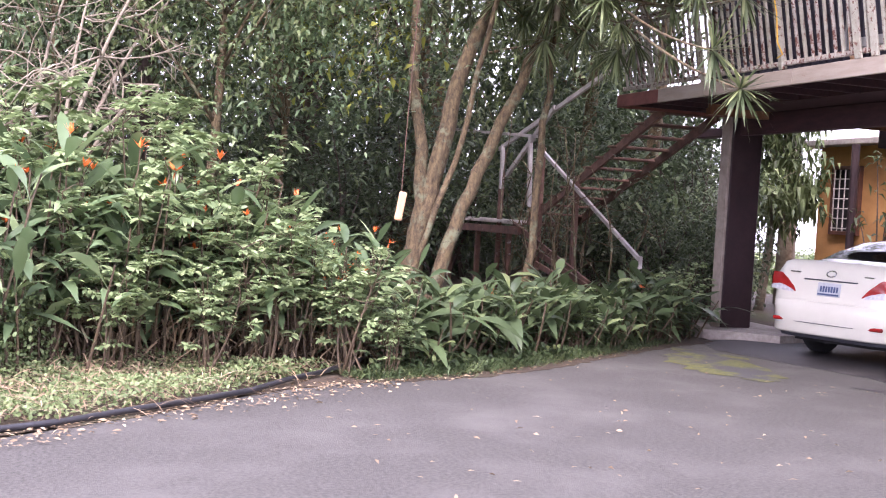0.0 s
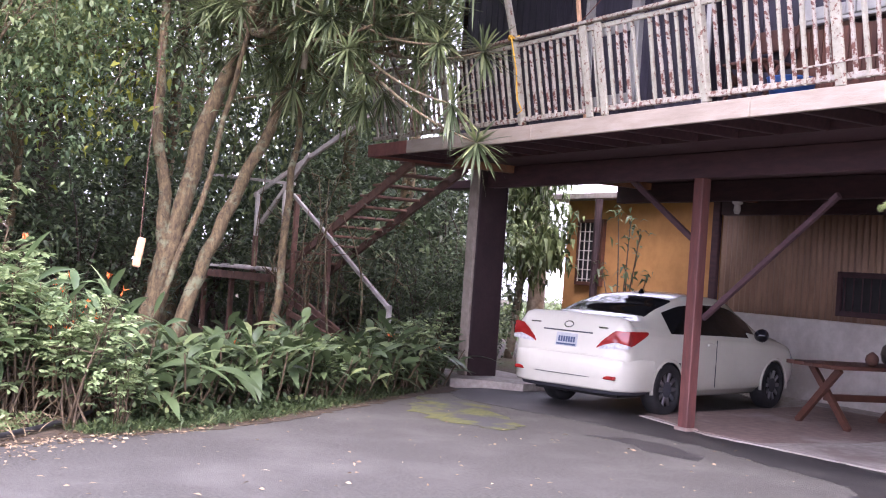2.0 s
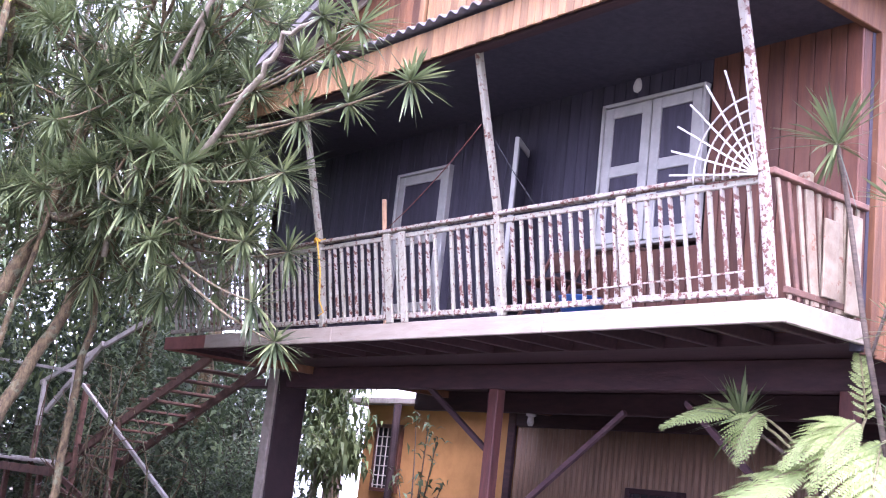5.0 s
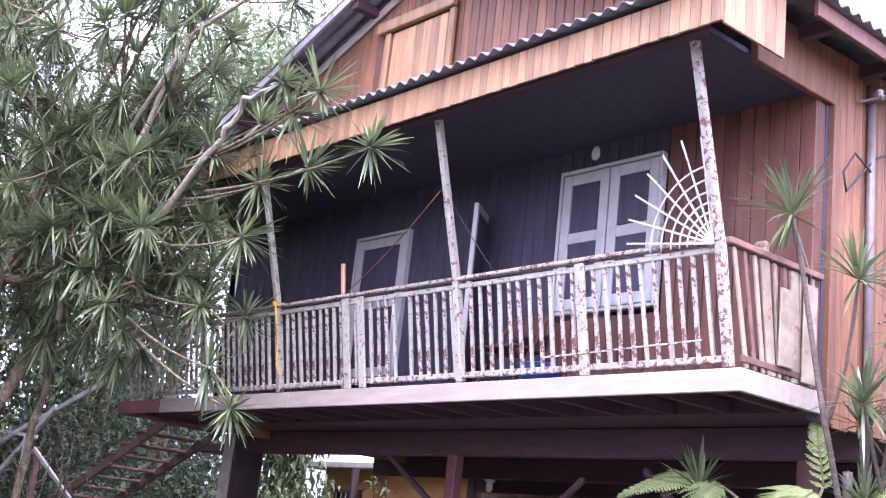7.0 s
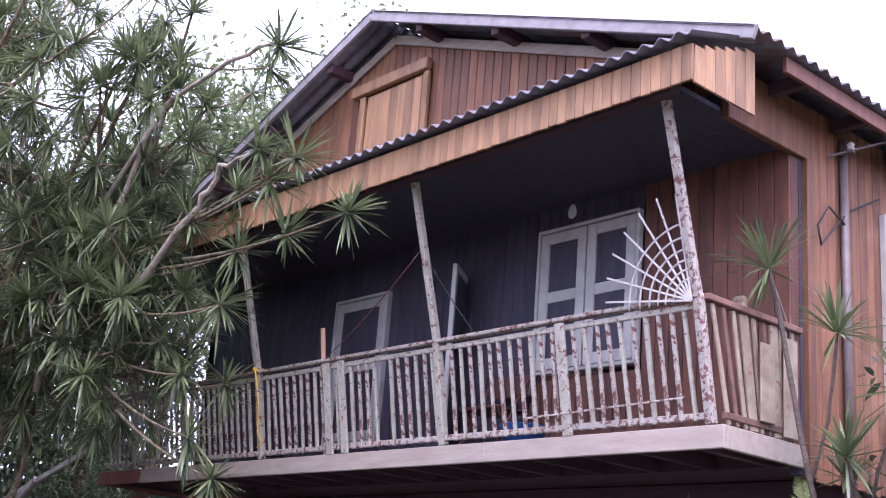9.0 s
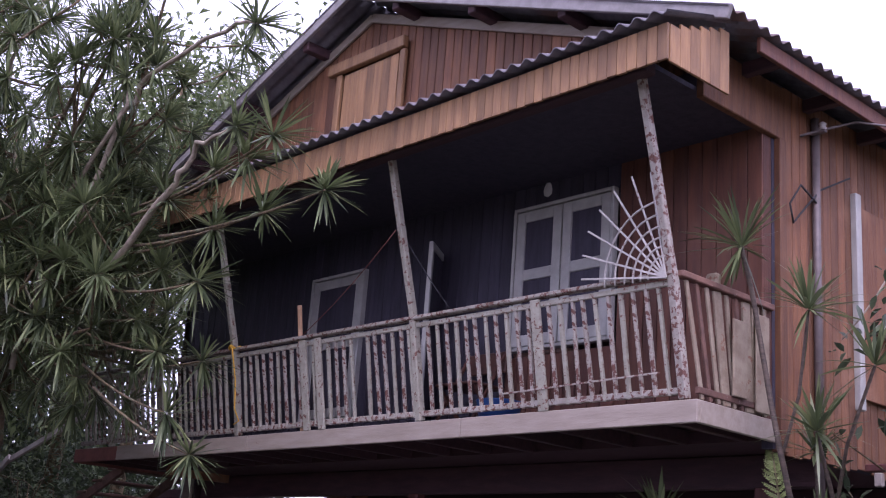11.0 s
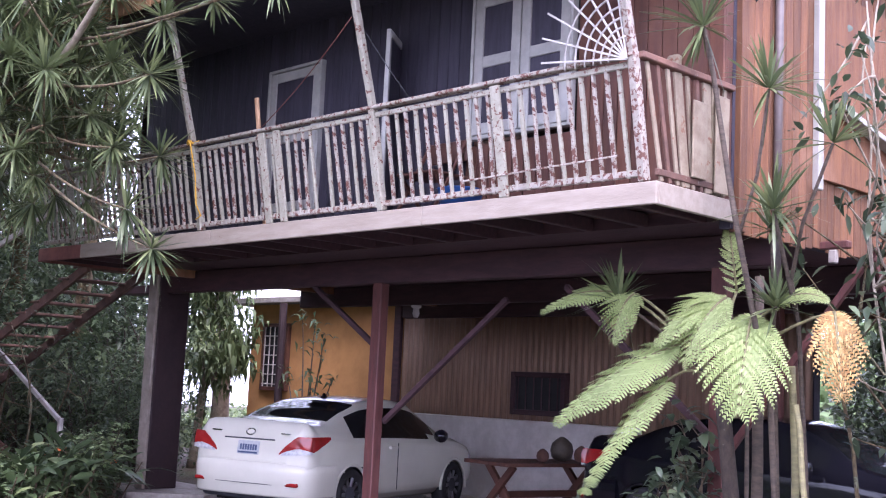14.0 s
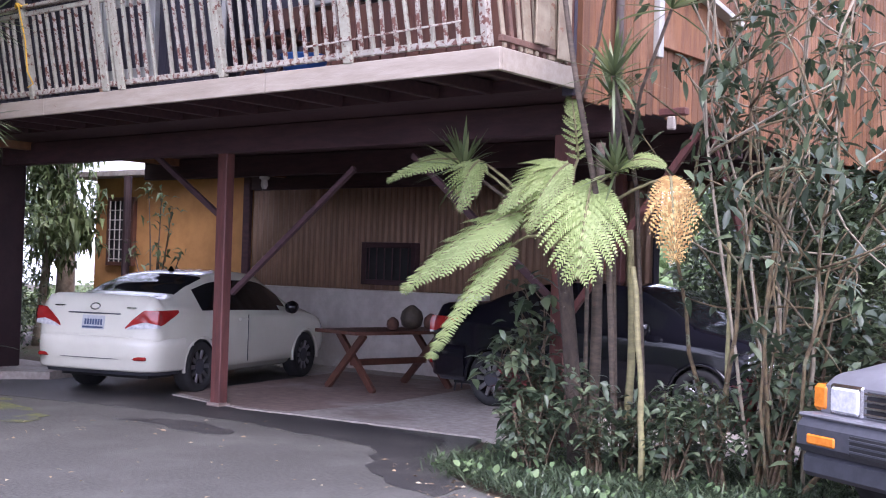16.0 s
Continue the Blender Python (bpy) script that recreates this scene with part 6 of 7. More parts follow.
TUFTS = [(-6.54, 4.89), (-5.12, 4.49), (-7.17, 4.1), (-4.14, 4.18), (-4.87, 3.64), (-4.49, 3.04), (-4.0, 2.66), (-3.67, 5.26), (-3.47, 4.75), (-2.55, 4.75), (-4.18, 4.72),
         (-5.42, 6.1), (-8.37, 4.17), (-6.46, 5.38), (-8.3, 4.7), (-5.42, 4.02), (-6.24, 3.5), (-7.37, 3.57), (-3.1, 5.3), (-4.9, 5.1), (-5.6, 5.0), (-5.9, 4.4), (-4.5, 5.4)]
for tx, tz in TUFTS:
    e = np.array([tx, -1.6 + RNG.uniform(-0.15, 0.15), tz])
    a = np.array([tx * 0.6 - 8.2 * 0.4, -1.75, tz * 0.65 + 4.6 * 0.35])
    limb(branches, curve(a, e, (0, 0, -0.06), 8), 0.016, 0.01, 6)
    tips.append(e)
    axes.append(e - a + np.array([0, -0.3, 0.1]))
PALE = [((-7.3, -1.9, 3.9), (-6.04, -1.9, 5.45), (-5.72, -1.9, 6.1), (-5.28, -1.9, 6.4), (-3.87, -1.9, 6.5), (-3.3, -1.9, 6.4)), ((-5.6, -1.8, 4.5), (-4.59, -1.8, 5.15), (-4.28, -1.8, 5.47), (-3.63, -1.8, 5.5)),
        ((-7.2, -1.95, 3.6), (-6.85, -1.95, 4.55), (-6.51, -1.95, 5.36), (-5.55, -1.95, 6.14), (-5.74, -1.95, 7.1)), ((-8.7, -2.0, 4.2), (-8.78, -2.0, 5.53), (-8.87, -2.0, 7.17), (-8.39, -2.0, 7.94), (-7.89, -2.0, 8.3))]
pale = Shape()
for pts in PALE:
    fine = np.concatenate([np.array(p) + (np.array(q) - np.array(p)) * np.linspace(0, 1, 5)[:-1, None] for p, q in zip(pts[:-1], pts[1:])] + [np.array([pts[-1]])])
    fine += RNG.normal(0, 0.02, fine.shape)
    limb(pale, fine, 0.036, 0.016, 8)
    tips.append(fine[-1])
    axes.append(fine[-1] - fine[-3])
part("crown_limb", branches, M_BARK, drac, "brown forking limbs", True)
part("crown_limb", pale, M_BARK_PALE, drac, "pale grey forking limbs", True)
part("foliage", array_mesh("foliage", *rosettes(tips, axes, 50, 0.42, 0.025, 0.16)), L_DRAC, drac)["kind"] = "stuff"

# woodland behind
tree("dark_tree", "dark leafy tree behind the hedge", (-11.0, -6.2, 0), 8.5, 2.6, 15000, 0.14, L_DARK, M_BARK_DARK, 0.3)
tree("dark_tree", "dark leafy tree behind the hedge", (-11.5, -9.8, 0), 8.0, 2.8, 15000, 0.14, L_DARK, M_BARK_DARK, 0.25)
tree("dark_tree", "dark leafy tree with a thick trunk behind the dracaena", (-11.4, -4.0, 0), 9.5, 2.2, 8500, 0.13, L_DARK, M_BARK_DARK, 0.5, r=0.22)
tree("leafy_tree", "tall green tree behind the stairs", (-17.4, -0.2, 0), 10.5, 3.0, 12000, 0.16, L_MID, M_BARK, 0.4)
tree("leafy_tree", "tall green tree with a pale trunk beyond the deck", (-15.4, 6.9, 0), 13.5, 3.2, 11000, 0.2, L_MID, M_BARK_PALE, 0.6, (-0.3, 0.2, 0), r=0.2)
tree("leafy_tree", "yellow-green tree beside the dracaena", (-10.6, -4.6, 0), 9.5, 2.0, 5000, 0.15, L_YEL, M_BARK_PALE, 0.55, r=0.09)
tree("leafy_tree", "tall green tree beyond the house", (-13.0, 2.2, 0), 12.5, 2.6, 9000, 0.19, L_MID, M_BARK, 0.6, r=0.14)
tree("leafy_tree", "tall green tree in the woodland", (-16.5, -6.5, 0), 12.0, 3.8, 18000, 0.17, L_MID, M_BARK, 0.3)
tree("leafy_tree", "tall green tree in the woodland", (-15.5, -12.0, 0), 11.0, 3.8, 16000, 0.17, L_MID, M_BARK, 0.3)
tree("leafy_tree", "light leafy tree overhanging the hedge", (-8.6, -5.6, 0), 5.8, 1.9, 6000, 0.1, L_MID, M_BARK, 0.55, (0.1, 0.1, 0), 0.08)
tree("leafy_tree", "tree with drooping leaves behind the column", (-13.4, 5.0, 0), 4.6, 0.75, 2200, 0.2, L_MID, M_BARK_PALE, 0.35, (0.05, 0.05, 0), 0.09, 0.8)
tree("leafy_tree", "green tree beyond the far side of the house", (4.2, 11.5, 0), 9.0, 3.0, 8000, 0.2, L_MID, M_BARK, 0.2)
tree("leafy_tree", "yellow-green tree beside the house", (3.3, 6.8, 0), 6.0, 1.9, 5000, 0.16, L_YEL, M_BARK, 0.3, r=0.1)
tree("dark_tree", "dark leafy tree beyond the parked cars", (7.0, 8.5, 0), 8.0, 2.8, 8000, 0.2, L_DARK, M_BARK_DARK, 0.2)

tree("leafy_tree", "yellow-green tree with small leaves behind the dracaena", (-13.0, -1.9, 0), 11.5, 2.6, 8000, 0.13, L_MID, M_BARK, 0.62, r=0.12)
tree("leafy_tree", "tall green tree in the woodland", (-18.5, 3.6, 0), 13.5, 3.6, 12000, 0.22, L_MID, M_BARK, 0.45, r=0.18)

tree("leafy_tree", "light green tree with small leaves overhanging the hedge", (-9.3, -4.7, 0), 6.0, 1.5, 6500, 0.11, L_HELI, M_BARK, 0.5, (0.1, 0.1, 0), 0.06)
tree("leafy_tree", "light green tree with small leaves behind the hedge", (-9.0, -6.9, 0), 6.4, 1.6, 6500, 0.11, L_HELI, M_BARK, 0.55, (0.1, -0.1, 0), 0.06)

# dead twigs and vines tangled over the stairs
tangle = thing("dead_branches", (-12.0, 0.3, 0), "tangle of bare dead branches over the old stairs", "branches")
tw = Shape()
for k in range(14):
    b = np.array([RNG.uniform(-2.2, 1.6), RNG.uniform(-0.2, 0.4), 0.0])
    e = b + np.array([RNG.uniform(-1.2, 1.6), RNG.uniform(-0.3, 0.3), RNG.uniform(1.4, 3.0)])
    pts = curve(b, e, (*RNG.normal(0, 0.25, 2), 0), 9)
    limb(tw, pts, 0.022, 0.007, 5)
    for j in range(7):
        p = pts[RNG.integers(3, 9)]
        limb(tw, curve(p, p + RNG.normal(0, 0.45, 3) * np.array([1.3, 0.5, 0.8]), RNG.normal(0, 0.1, 3), 5), 0.009, 0.004, 4)
part("branchwork", tw, M_BARK, tangle, "", True)["kind"] = "stuff"

# bare twiggy shrub over the hedge
twig = thing("bare_shrub", (-7.6, -7.4, 0), "leafless shrub with pale tangled twigs over the hedge", "shrub")
for k in range(16):
    tw = Shape()
    a = RNG.uniform(0, 2 * np.pi)
    e = np.array([np.cos(a) * RNG.uniform(0.4, 1.6), np.sin(a) * RNG.uniform(0.5, 2.1), RNG.uniform(2.3, 4.0)])
    pts = curve((*RNG.normal(0, 0.15, 2), 0.0), e, (0, 0, 0.5), 9)
    limb(tw, pts, 0.035, 0.01, 6)
    for j in range(9):
        b = pts[RNG.integers(4, 9)]
        q = b + RNG.normal(0, 0.45, 3) * np.array([1, 1, 0.7])
        pp = curve(b, q, RNG.normal(0, 0.08, 3), 5)
        limb(tw, pp, 0.012, 0.005, 5)
        for i in range(3):
            limb(tw, curve(pp[RNG.integers(2, 5)], q + RNG.normal(0, 0.22, 3), RNG.normal(0, 0.04, 3), 4), 0.006, 0.003, 4)
    part("branch", tw, M_BARK_PALE, twig, "", True)

# understory and far woods
under = [bush("understory_shrub", "dark understory shrub in the shade of the trees", "shrub", h, w, n, s, L_DARK, M_BARK_DARK, "understory shrubs") for h, w, n, s in ((2.6, 2.0, 2600, 0.13), (3.4, 2.2, 3000, 0.15), (1.8, 1.8, 2200, 0.12))]
under_at = [(-9.6, -5.0, 1.0), (-10.4, -3.0, 0.8), (-9.8, -8.0, 1.1), (-12.4, 3.4, 0.6), (-13.4, -2.6, 1.2), (-13.2, 2.4, 0.9), (-11.2, 2.8, 0.75), (-12.2, -7.6, 1.2), (-9.6, -6.6, 1.0), (-14.0, 2.0, 0.8), (-9.4, -3.8, 0.8), (-13.5, -5.0, 1.3), (-15.6, 2.6, 1.2), (-10.6, 1.4, 0.6), (-17.5, 0.5, 1.4), (-9.8, -9.6, 1.2), (-12.8, 3.0, 1.0), (-11.8, 3.2, 0.8), (-14.6, 4.0, 1.25), (-16.2, 4.6, 1.4), (-17.4, 5.4, 1.5), (-18.5, 3.5, 1.5), (-1.2, 8.6, 1.0), (-2.6, 9.6, 1.1), (0.2, 8.2, 0.9), (-0.2, 10.0, 1.2), (2.7, 4.4, 0.85), (3.6, 4.0, 0.9), (1.7, 5.2, 0.7), (4.2, 3.2, 0.9)]
for i, (x, y, k) in enumerate(under_at):
    m = pose(x, y, 0, 0, 0, HR.uniform(0, 360))
    ob = under[i] if i < 3 else copy_thing(under[i % 3], m)
    ob.matrix_basis = m @ Matrix.Diagonal((k, k, k, 1))
broad = bush("broad_leaf_shrub", "dark shrub with large drooping leaves by the column", "shrub", 2.6, 1.5, 520, 0.3, L_DARK, M_BARK_DARK, "broad-leaved shrubs", 0.5)
broad.matrix_basis = pose(-12.61, 2.3, 0, 0, 0, 40) @ Matrix.Diagonal((0.8, 0.8, 1.0, 1))
copy_thing(broad, pose(-12.9, 2.1, 0, 0, 0, 250))


def woods(name, label, lo, hi, n, size, material):
    c = RNG.uniform(lo, hi, (n, 3))
    top = hi[2] * (0.72 + 0.28 * np.sin(c[:, 1] * 0.9 + 1.3) * np.sin(c[:, 0] * 0.7))
    c[:, 2] *= np.minimum(1, top / hi[2])
    return solo(name, array_mesh(name, *leaf_arrays(c, ball_dirs(n, -0.1), size * RNG.uniform(0.6, 1.3, n), size * 0.5, 0.3)), material, label, "woodland", kind="stuff")


woods("far_woods", "dense dark woodland behind the garden", (-27, -22, 0.1), (-18.5, 7.0, 8.6), 70000, 0.27, L_DARK)
woods("far_woods", "dense dark woodland beyond the column", (-30, 5.5, -0.5), (-22.5, 9.6, 6.0), 12000, 0.34, L_DARK)
woods("far_woods", "dense green woodland at the house side", (-5, 12, 0.1), (14, 16, 7.0), 22000, 0.32, L_DARK)
woods("far_woods", "woodland behind the ochre room", (-30, 12.0, -3.0), (-20.0, 18.0, 0.8), 9000, 0.3, L_MID)
hill_u, hill_v = np.meshgrid(np.linspace(-150, -10, 60), np.linspace(0, 1, 16))
hill_z = -12 + hill_v * (22 + 5 * np.sin(hill_u * 0.09) + 2.5 * np.sin(hill_u * 0.31 + 1))
hv = np.stack([hill_u, 95 + hill_v * 40 + 3 * np.sin(hill_u * 0.2), hill_z], -1).reshape(-1, 3)
hi_ = np.arange(60 * 16).reshape(16, 60)
hf = np.stack([hi_[:-1, :-1], hi_[:-1, 1:], hi_[1:, 1:], hi_[1:, :-1]], -1).reshape(-1, 4)
M_HILL = surface("far_hillside", (0.24, 0.3, 0.15), (0.15, 0.21, 0.09), 0.4, rough=0.9, bump=0.0, stain=(0.34, 0.37, 0.25), stain_scale=0.06)
solo("far_hillside", array_mesh("far_hillside", hv, hf, True), M_HILL, "sunlit green hillside across the valley", "hill", kind="structure")
c = np.column_stack([RNG.uniform(-140, -12, 9000), np.zeros(9000), np.zeros(9000)])
k = RNG.uniform(0, 1, 9000)
c[:, 1] = 95 + k * 40 + 3 * np.sin(c[:, 0] * 0.2) - 1
c[:, 2] = -12 + k * (22 + 5 * np.sin(c[:, 0] * 0.09) + 2.5 * np.sin(c[:, 0] * 0.31 + 1)) + 0.5
solo("hillside_trees", array_mesh("hillside_trees", *leaf_arrays(c, ball_dirs(9000, 0.6), RNG.uniform(1.2, 3.0, 9000), 1.4, 0.2)), L_HILL, "far trees covering the hillside", "woodland", kind="stuff")

# thin plant before the ochre wall
thin = thing("thin_shrub", (-11.6, 6.0, 0), "thin dark shrub with sparse leaves before the ochre wall", "shrub")
s = Shape()
tl = []
for e in ((-0.25, 0.1, 2.7), (0.1, 0.1, 2.6), (0.5, 0.0, 2.35), (0.35, -0.1, 1.7), (-0.5, 0, 1.75), (0.75, 0.0, 1.6)):
    pts = curve((0, 0, 0), e, (0.05, 0, 0.1), 7)
    limb(s, pts, 0.022, 0.008, 5)
    tl += [pts[-1]] * 10 + [pts[-2]] * 5
tl = np.array(tl) + RNG.normal(0, 0.07, (len(tl), 3))
part("branchwork", s, M_BARK_DARK, thin)
part("leaves", array_mesh("leaves", *leaf_arrays(tl, ball_dirs(len(tl)), 0.2, 0.06, 0.3)), L_DARK, thin)["kind"] = "stuff"

# ---- the bed beside the carport ----
def frond(crown, base, tip, reach0, bow=0.06, dry=False, pairs=13):
    """A tree-fern frond: a bare stalk, then a rib with paired, drooping combs of small leaflets."""
    crown, base, tip = np.array(crown), np.array(base), np.array(tip)
    L = np.linalg.norm(tip - base)
    face = unit(np.array([0.3, -0.62, 0.72]))
    pts = curve(base, tip, face * bow * 2, pairs + 1)
    along = unit(np.gradient(pts, axis=0))
    leaves = []
    rib = Shape()
    limb(rib, curve(crown, base, (0, 0, 0.1), 7), 0.015, 0.011, 6)
    limb(rib, pts, 0.011, 0.003, 6)
    gap = L / pairs
    for i in range(pairs):
        u = i / pairs
        reach = reach0 * (1 - u) ** 0.62 * min(1.0, 0.66 + 1.9 * u) * RNG.uniform(0.93, 1.06)
        side = unit(np.cross(along[i], face))
        for sgn in (-1, 1):
            d = unit(side * sgn * 0.82 + along[i] * (0.42 + 0.5 * u) + RNG.normal(0, 0.04, 3))
            n = max(7, int(reach / 0.0155))
            t = np.linspace(0.03, 1, n)
            bend = (t**2)[:, None] * reach * (along[i] * 0.3 - np.array([0, 0, 0.16 if not dry else 0.35]) - face * 0.08)
            at = pts[i] + d * reach * t[:, None] + bend
            across = unit(np.cross(d, face))
            size = (gap * 0.74 * (1 - t**2.2) ** 0.6 + 0.006)[:, None]
            run = unit(np.gradient(at, axis=0))
            half = reach / n * 0.62
            for q in (-1, 1):
                out = across * q * 0.92 + d * 0.42 - face * 0.12
                lift = face * RNG.uniform(-0.12, 0.12, (n, 1))
                v = np.stack([at - run * half, at + run * half, at + (out + lift) * size * 0.7 + run * half * 0.75, at + (out + lift) * size + run * half * 0.3, at + (out + lift) * size * 0.6 - run * half * 0.7], 1).reshape(-1, 3)
                k = (np.arange(n) * 5)[:, None]
                leaves.append((v, np.concatenate([k + np.array([w]) for w in ((0, 1, 2), (0, 2, 4), (4, 2, 3))], 0)))
            limb(rib, np.array([pts[i], at[n // 2], at[-1]]), 0.003, 0.001, 4)
    return rib, joined(leaves)


M_FERN_BARK = surface("fibrous_dark_trunk", (0.07, 0.05, 0.035), (0.03, 0.022, 0.017), 14, (2, 2, 1), rough=0.95, bump=1.0, bump_scale=40, wear=(0.2, 0.18, 0.14), wear_at=(0.62, 0.7), wear_scale=16)
fern = thing("tree_fern", (0, 0, 0), "tree fern with arching feathery fronds, one dry and yellow", "tree fern")
F0 = (-0.12, 1.02, 1.72)
s = Shape()
limb(s, np.array([(0.05, 1.1, -0.05), (0.03, 1.08, 0.5), (-0.03, 1.05, 1.1), (-0.1, 1.02, 1.75)]) + RNG.normal(0, 0.01, (4, 3)), 0.07, 0.055, 10)
part("trunk", s, M_FERN_BARK, fern, "", True)
for base, tip, reach, dry in (((0.27, 0.85, 2.24), (0.35, 0.55, 1.5), 0.46, 0), ((-0.41, 0.9, 2.02), (-1.5, 0.75, 1.36), 0.36, 0), ((-0.49, 0.9, 1.74), (-1.26, 0.82, 0.78), 0.2, 0), ((-1.0, 0.92, 2.44), (-1.8, 0.88, 2.28), 0.2, 0), ((-0.84, 0.92, 2.43), (-0.96, 0.8, 2.02), 0.24, 0),
                              ((-0.06, 0.92, 2.38), (-0.55, 0.8, 2.02), 0.28, 0), ((0.02, 0.9, 2.38), (-0.24, 0.72, 1.86), 0.3, 0), ((0.35, 1.0, 2.3), (0.82, 0.95, 2.34), 0.16, 0), ((-0.05, 1.15, 2.45), (-0.1, 1.1, 2.95), 0.14, 0), ((0.86, 0.95, 2.26), (1.02, 0.75, 1.64), 0.27, 1)):
    rib, lv = frond(F0, base, tip, reach, 0.05, bool(dry))
    fr = part("frond", array_mesh("frond", *lv), L_FERN_DRY if dry else L_FERN, fern, "dry yellow frond" if dry else "")
    part("rib", rib, M_CANE, fr, "", True)


M_STEM = surface("ringed_grey_brown_stem", (0.12, 0.09, 0.065), (0.055, 0.042, 0.032), 9, (1, 1, 4), rough=0.8, bump=0.4)


def cane_plant(label, stems, blade=0.42, width=0.034, count=46, droop=0.16):
    t = thing("dracaena", (stems[0][0][0][0], stems[0][0][0][1], 0), label, "dracaena", "dracaenas")
    o = np.array([stems[0][0][0][0], stems[0][0][0][1], 0.0])
    tips, ax = [], []
    for pts, r in stems:
        s = Shape()
        p = np.array(pts, float) - o
        fine = np.concatenate([p[i] + (p[i + 1] - p[i]) * np.linspace(0, 1, 5)[:-1, None] for i in range(len(p) - 1)] + [p[-1:]])
        limb(s, fine, r, r * 0.75, 8)
        part("stem", s, M_STEM, t, "", True)
        tips.append(p[-1])
        ax.append(p[-1] - p[-2] + np.array([0, 0, 0.5]))
    part("foliage", array_mesh("foliage", *rosettes(tips, ax, count, blade, width, droop)), L_DRAC, t)["kind"] = "stuff"
    return t


cane_plant("tall thin dracaena with tufted leaves against the house corner", [([(0.3, 1.25, 0), (0.34, 1.0, 1.6), (0.35, 0.5, 2.81), (0.28, 0.5, 3.14), (0.12, 0.5, 4.0), (0.06, 0.45, 4.35)], 0.024), ([(0.35, 0.52, 2.78), (0.5, 0.5, 3.2), (0.64, 0.4, 3.78)], 0.014)], 0.56, 0.024, 64, 0.24)
cane_plant("dracaena with drooping yellow-tipped leaves", [([(0.48, 1.4, 0), (0.5, 1.1, 2.2), (0.6, 0.55, 2.95)], 0.02), ([(0.5, 1.1, 2.2), (0.55, 0.9, 2.5), (0.8, 0.6, 2.85), (1.07, 0.5, 3.36)], 0.016)], 0.42, 0.028, 40)
cane_plant("dracaena with a spray of sword leaves above the fern", [([(-0.02, 1.3, 0), (0.0, 1.25, 1.5), (-0.6, 1.05, 2.1), (-0.98, 0.9, 2.38)], 0.018), ([(0.0, 1.25, 1.5), (0.25, 1.1, 1.9), (0.43, 0.9, 2.3)], 0.018)], 0.46, 0.028, 50)
cane_plant("dracaena rosettes over the carport bed", [([(0.16, 1.5, 0), (0.2, 1.3, 1.8), (0.42, 0.85, 2.85)], 0.018)], 0.42, 0.028, 40)

# bamboo-like canes and bare stems
for x, y, dx, z, r, m in ((-0.1, 1.5, 0.03, 2.6, 0.05, M_STEM), (0.3, 1.4, -0.02, 1.9, 0.036, M_CANE), (0.72, 0.88, -0.1, 1.6, 0.026, M_CANE), (1.12, 1.3, 0.04, 1.8, 0.02, M_CANE)):
    s = Shape()
    limb(s, curve((x, y, -0.03), (x + dx, y, z), (0.03, 0, 0), 10) + RNG.normal(0, 0.006, (10, 3)), r, r * 0.75, 9)
    solo("cane_stem", s, m, "upright bare stem in the carport bed", "stem", "bed stems", smooth=True)
bare = thing("sparse_shrub", (1.4, 1.6, 0), "tall sparse shrub with pale forking stems and dark leaves", "shrub")
s, lp = Shape(), []
for bx, by, ex, ey, ez in ((-0.35, -0.3, 0.05, -0.4, 3.6), (-0.2, -0.1, 0.3, -0.2, 3.9), (0.0, -0.4, -0.25, -0.5, 3.4), (0.15, -0.2, 0.75, -0.3, 3.5), (0.2, 0.1, 1.3, 0.0, 3.0), (0.3, -0.3, 1.5, -0.4, 2.6), (-0.1, 0.2, 0.1, 0.3, 4.2), (0.25, -0.1, 0.55, 0.1, 4.0), (-0.4, 0.1, -0.6, 0.0, 2.9), (0.1, -0.35, 0.35, -0.45, 3.0), (0.0, -0.2, -0.41, -0.50, 4.44), (0.1, -0.2, -0.34, -0.50, 3.93), (0.2, -0.2, -0.46, -0.50, 4.58), (0.0, -0.2, -0.59, -0.40, 3.05), (0.1, -0.2, -0.05, -0.40, 2.72), (0.2, -0.2, 0.63, -0.40, 2.99)):
    s = Shape()
    pts = curve((bx, by, 0), (ex, ey, ez), (*RNG.normal(0, 0.22, 2), 0), 10) + RNG.normal(0, 0.04, (10, 3)) * np.linspace(0.2, 1, 10)[:, None]
    limb(s, pts, RNG.uniform(0.012, 0.024), 0.007, 7)
    for j in range(9):
        b = pts[RNG.integers(4, 10)]
        q = b + RNG.normal(0, 0.38, 3) + np.array([0.12, 0, 0.2])
        pp = curve(b, q, RNG.normal(0, 0.05, 3), 5)
        limb(s, pp, 0.011, 0.005, 5)
        lp += [q] * 8 + [pp[3]] * 2
    part("stem", s, M_BARK_PALE if ez > 3.7 else M_BARK, bare, "", True)
lp = np.array(lp) + RNG.normal(0, 0.06, (len(lp), 3))
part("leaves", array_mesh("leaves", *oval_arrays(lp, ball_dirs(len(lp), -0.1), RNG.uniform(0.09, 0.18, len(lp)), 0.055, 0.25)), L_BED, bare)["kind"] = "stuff"

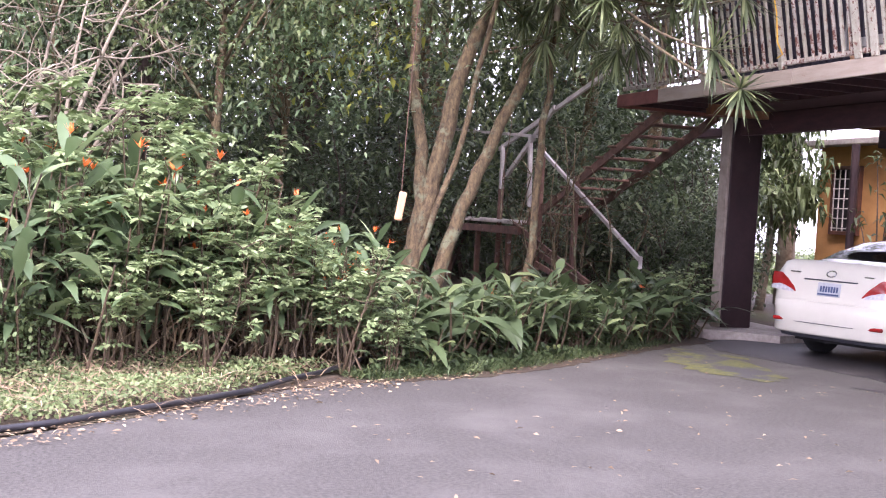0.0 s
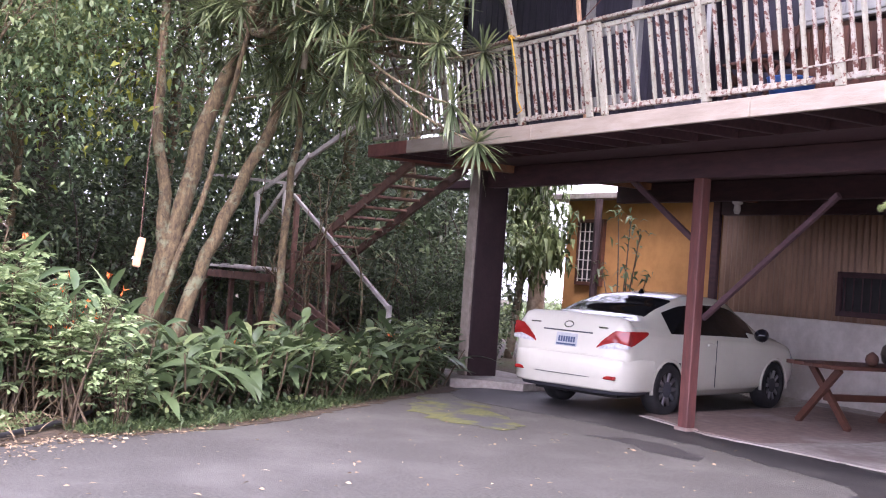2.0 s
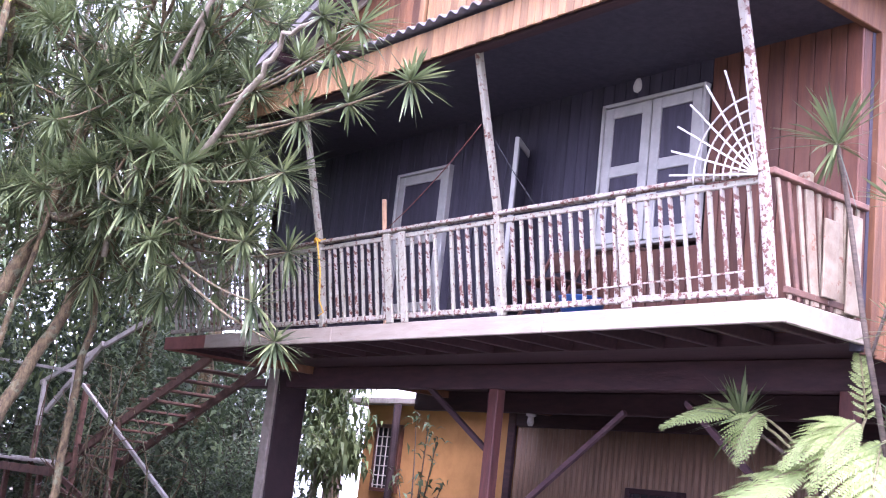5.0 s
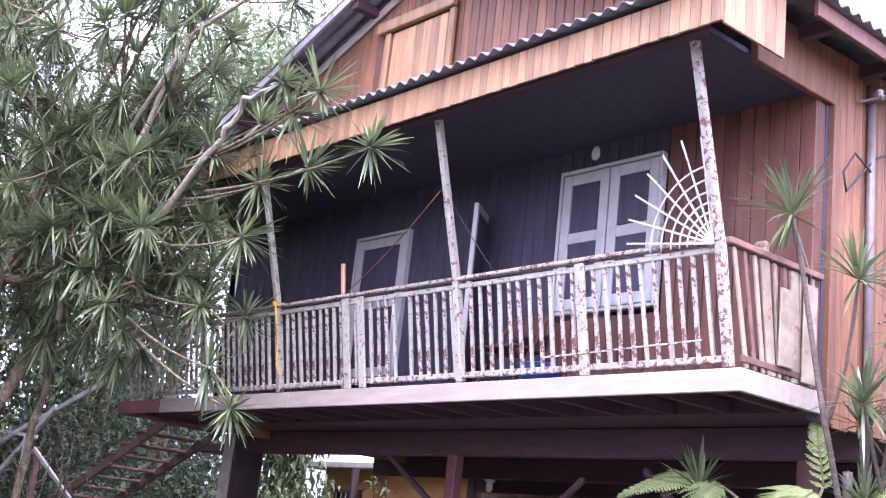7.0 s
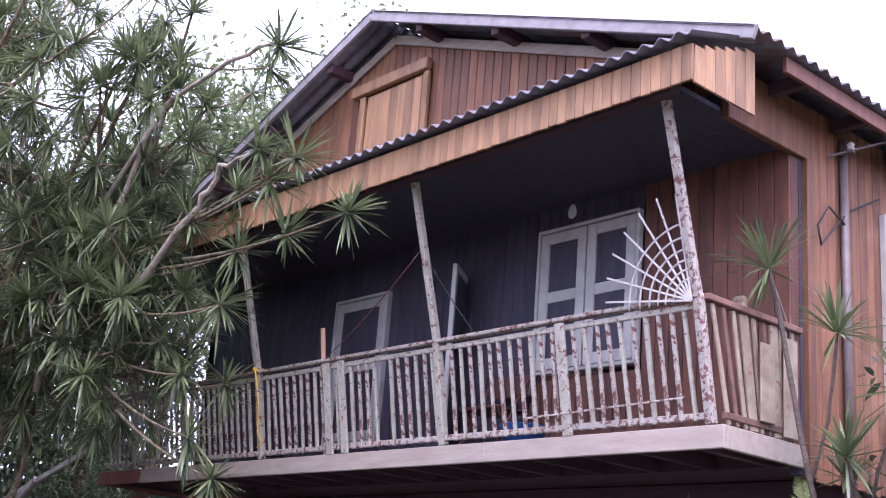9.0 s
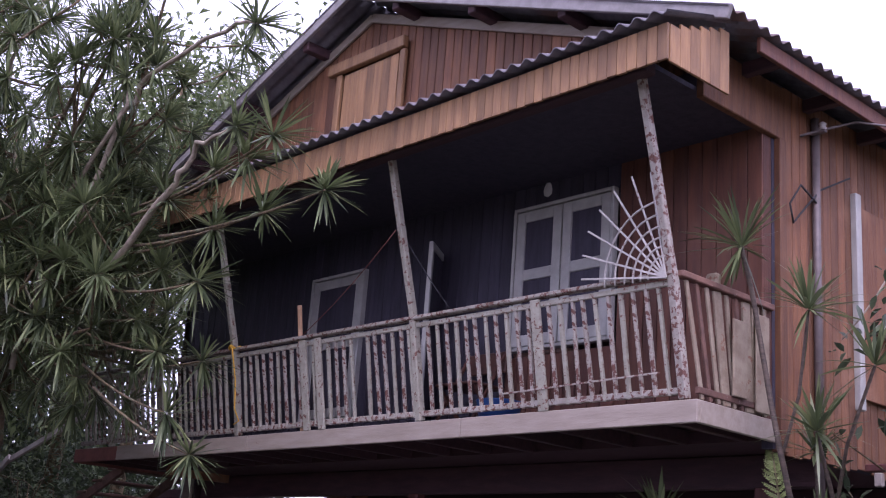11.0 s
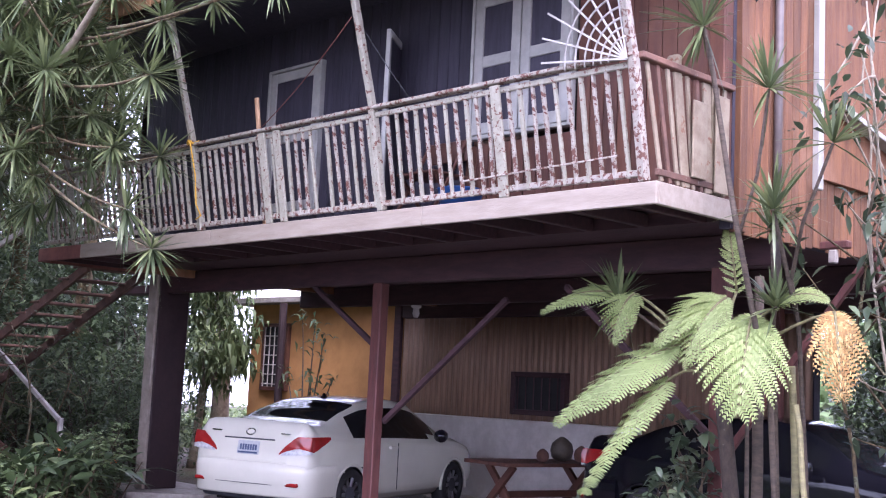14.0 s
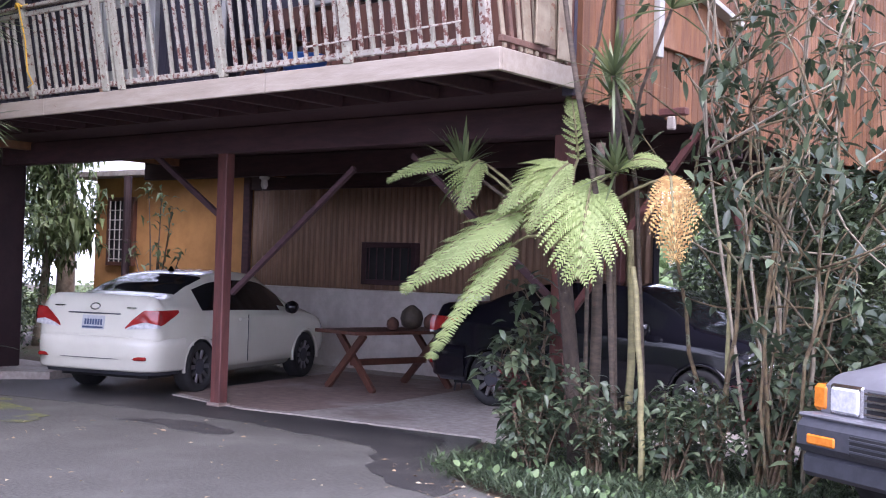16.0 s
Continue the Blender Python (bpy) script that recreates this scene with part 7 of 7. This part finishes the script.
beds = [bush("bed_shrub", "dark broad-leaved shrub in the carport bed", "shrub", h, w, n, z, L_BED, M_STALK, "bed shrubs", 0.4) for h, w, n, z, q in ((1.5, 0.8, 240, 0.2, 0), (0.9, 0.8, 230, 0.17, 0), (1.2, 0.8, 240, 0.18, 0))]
for i, (x, y, k) in enumerate(((-0.55, 1.4, 0.9), (-0.35, 0.9, 0.65), (0.75, 1.5, 0.6), (1.2, 1.9, 0.7), (0.2, 1.8, 0.55), (1.9, 1.9, 1.0), (1.5, 2.3, 1.1), (-0.1, 0.7, 0.62), (-0.3, 1.15, 0.85), (0.35, 0.85, 0.5), (0.5, 1.1, 0.7), (0.9, 1.0, 0.6), (1.5, 1.3, 0.7), (2.4, 2.6, 1.2), (0.5, 2.3, 0.55), (1.2, 1.1, 0.5), (1.1, 2.4, 0.75), (1.7, 2.8, 1.3))):
    m = pose(x, y, 0, 0, 0, HR.uniform(0, 360))
    ob = beds[i] if i < 3 else copy_thing(beds[i % 3], m)
    ob.matrix_basis = m @ Matrix.Diagonal((k, k, k, 1))
for x, y in ((-0.55, 1.1), (1.0, 2.1), (1.35, 2.3)):
    t = thing("cordyline", (x, y, 0), "small red-leaved cordyline in the bed", "cordyline", "cordylines")
    part("stem", Shape().tube([(0, 0, 0), (0.02, 0, 0.6)], 0.012, 6), M_CANE, t)
    part("leaves", array_mesh("leaves", *rosettes([np.array([0.02, 0, 0.62])], [np.array([0, 0, 1.0])], 22, 0.3, 0.05, 0.4)), L_RED, t)["kind"] = "stuff"
BED = [(-1.0, 0.65), (-0.6, 0.3), (0.0, 0.05), (1.0, -0.35), (1.5, 0.3), (1.9, 1.2), (2.6, 2.4), (0.5, 2.3), (-0.8, 1.7)]
sheet("garden_bed", [(-1.05, 0.75), (-0.6, 0.4), (0.0, 0.1), (1.15, -0.5), (2.2, -0.7), (5, -0.9), (12, -1.2), (12, 3.1), (9, 2.9), (3.0, 2.55), (-0.95, 1.85)], 0.02, M_SOIL, "dark soil of the planted bed beside the carport", "garden bed", 0.06)
gp = scatter(13000, BED, 0.05)
ga = RNG.uniform(0, 6.28, 13000)
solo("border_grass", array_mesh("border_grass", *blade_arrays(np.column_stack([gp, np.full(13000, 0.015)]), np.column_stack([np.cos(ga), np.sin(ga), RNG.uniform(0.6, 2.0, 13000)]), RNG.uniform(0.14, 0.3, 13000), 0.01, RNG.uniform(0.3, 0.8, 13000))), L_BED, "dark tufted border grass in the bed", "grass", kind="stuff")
cover("bed_weeds", "small weeds and ferns in the carport bed", BED, 420, 0.085, 0.16, L_HELI)
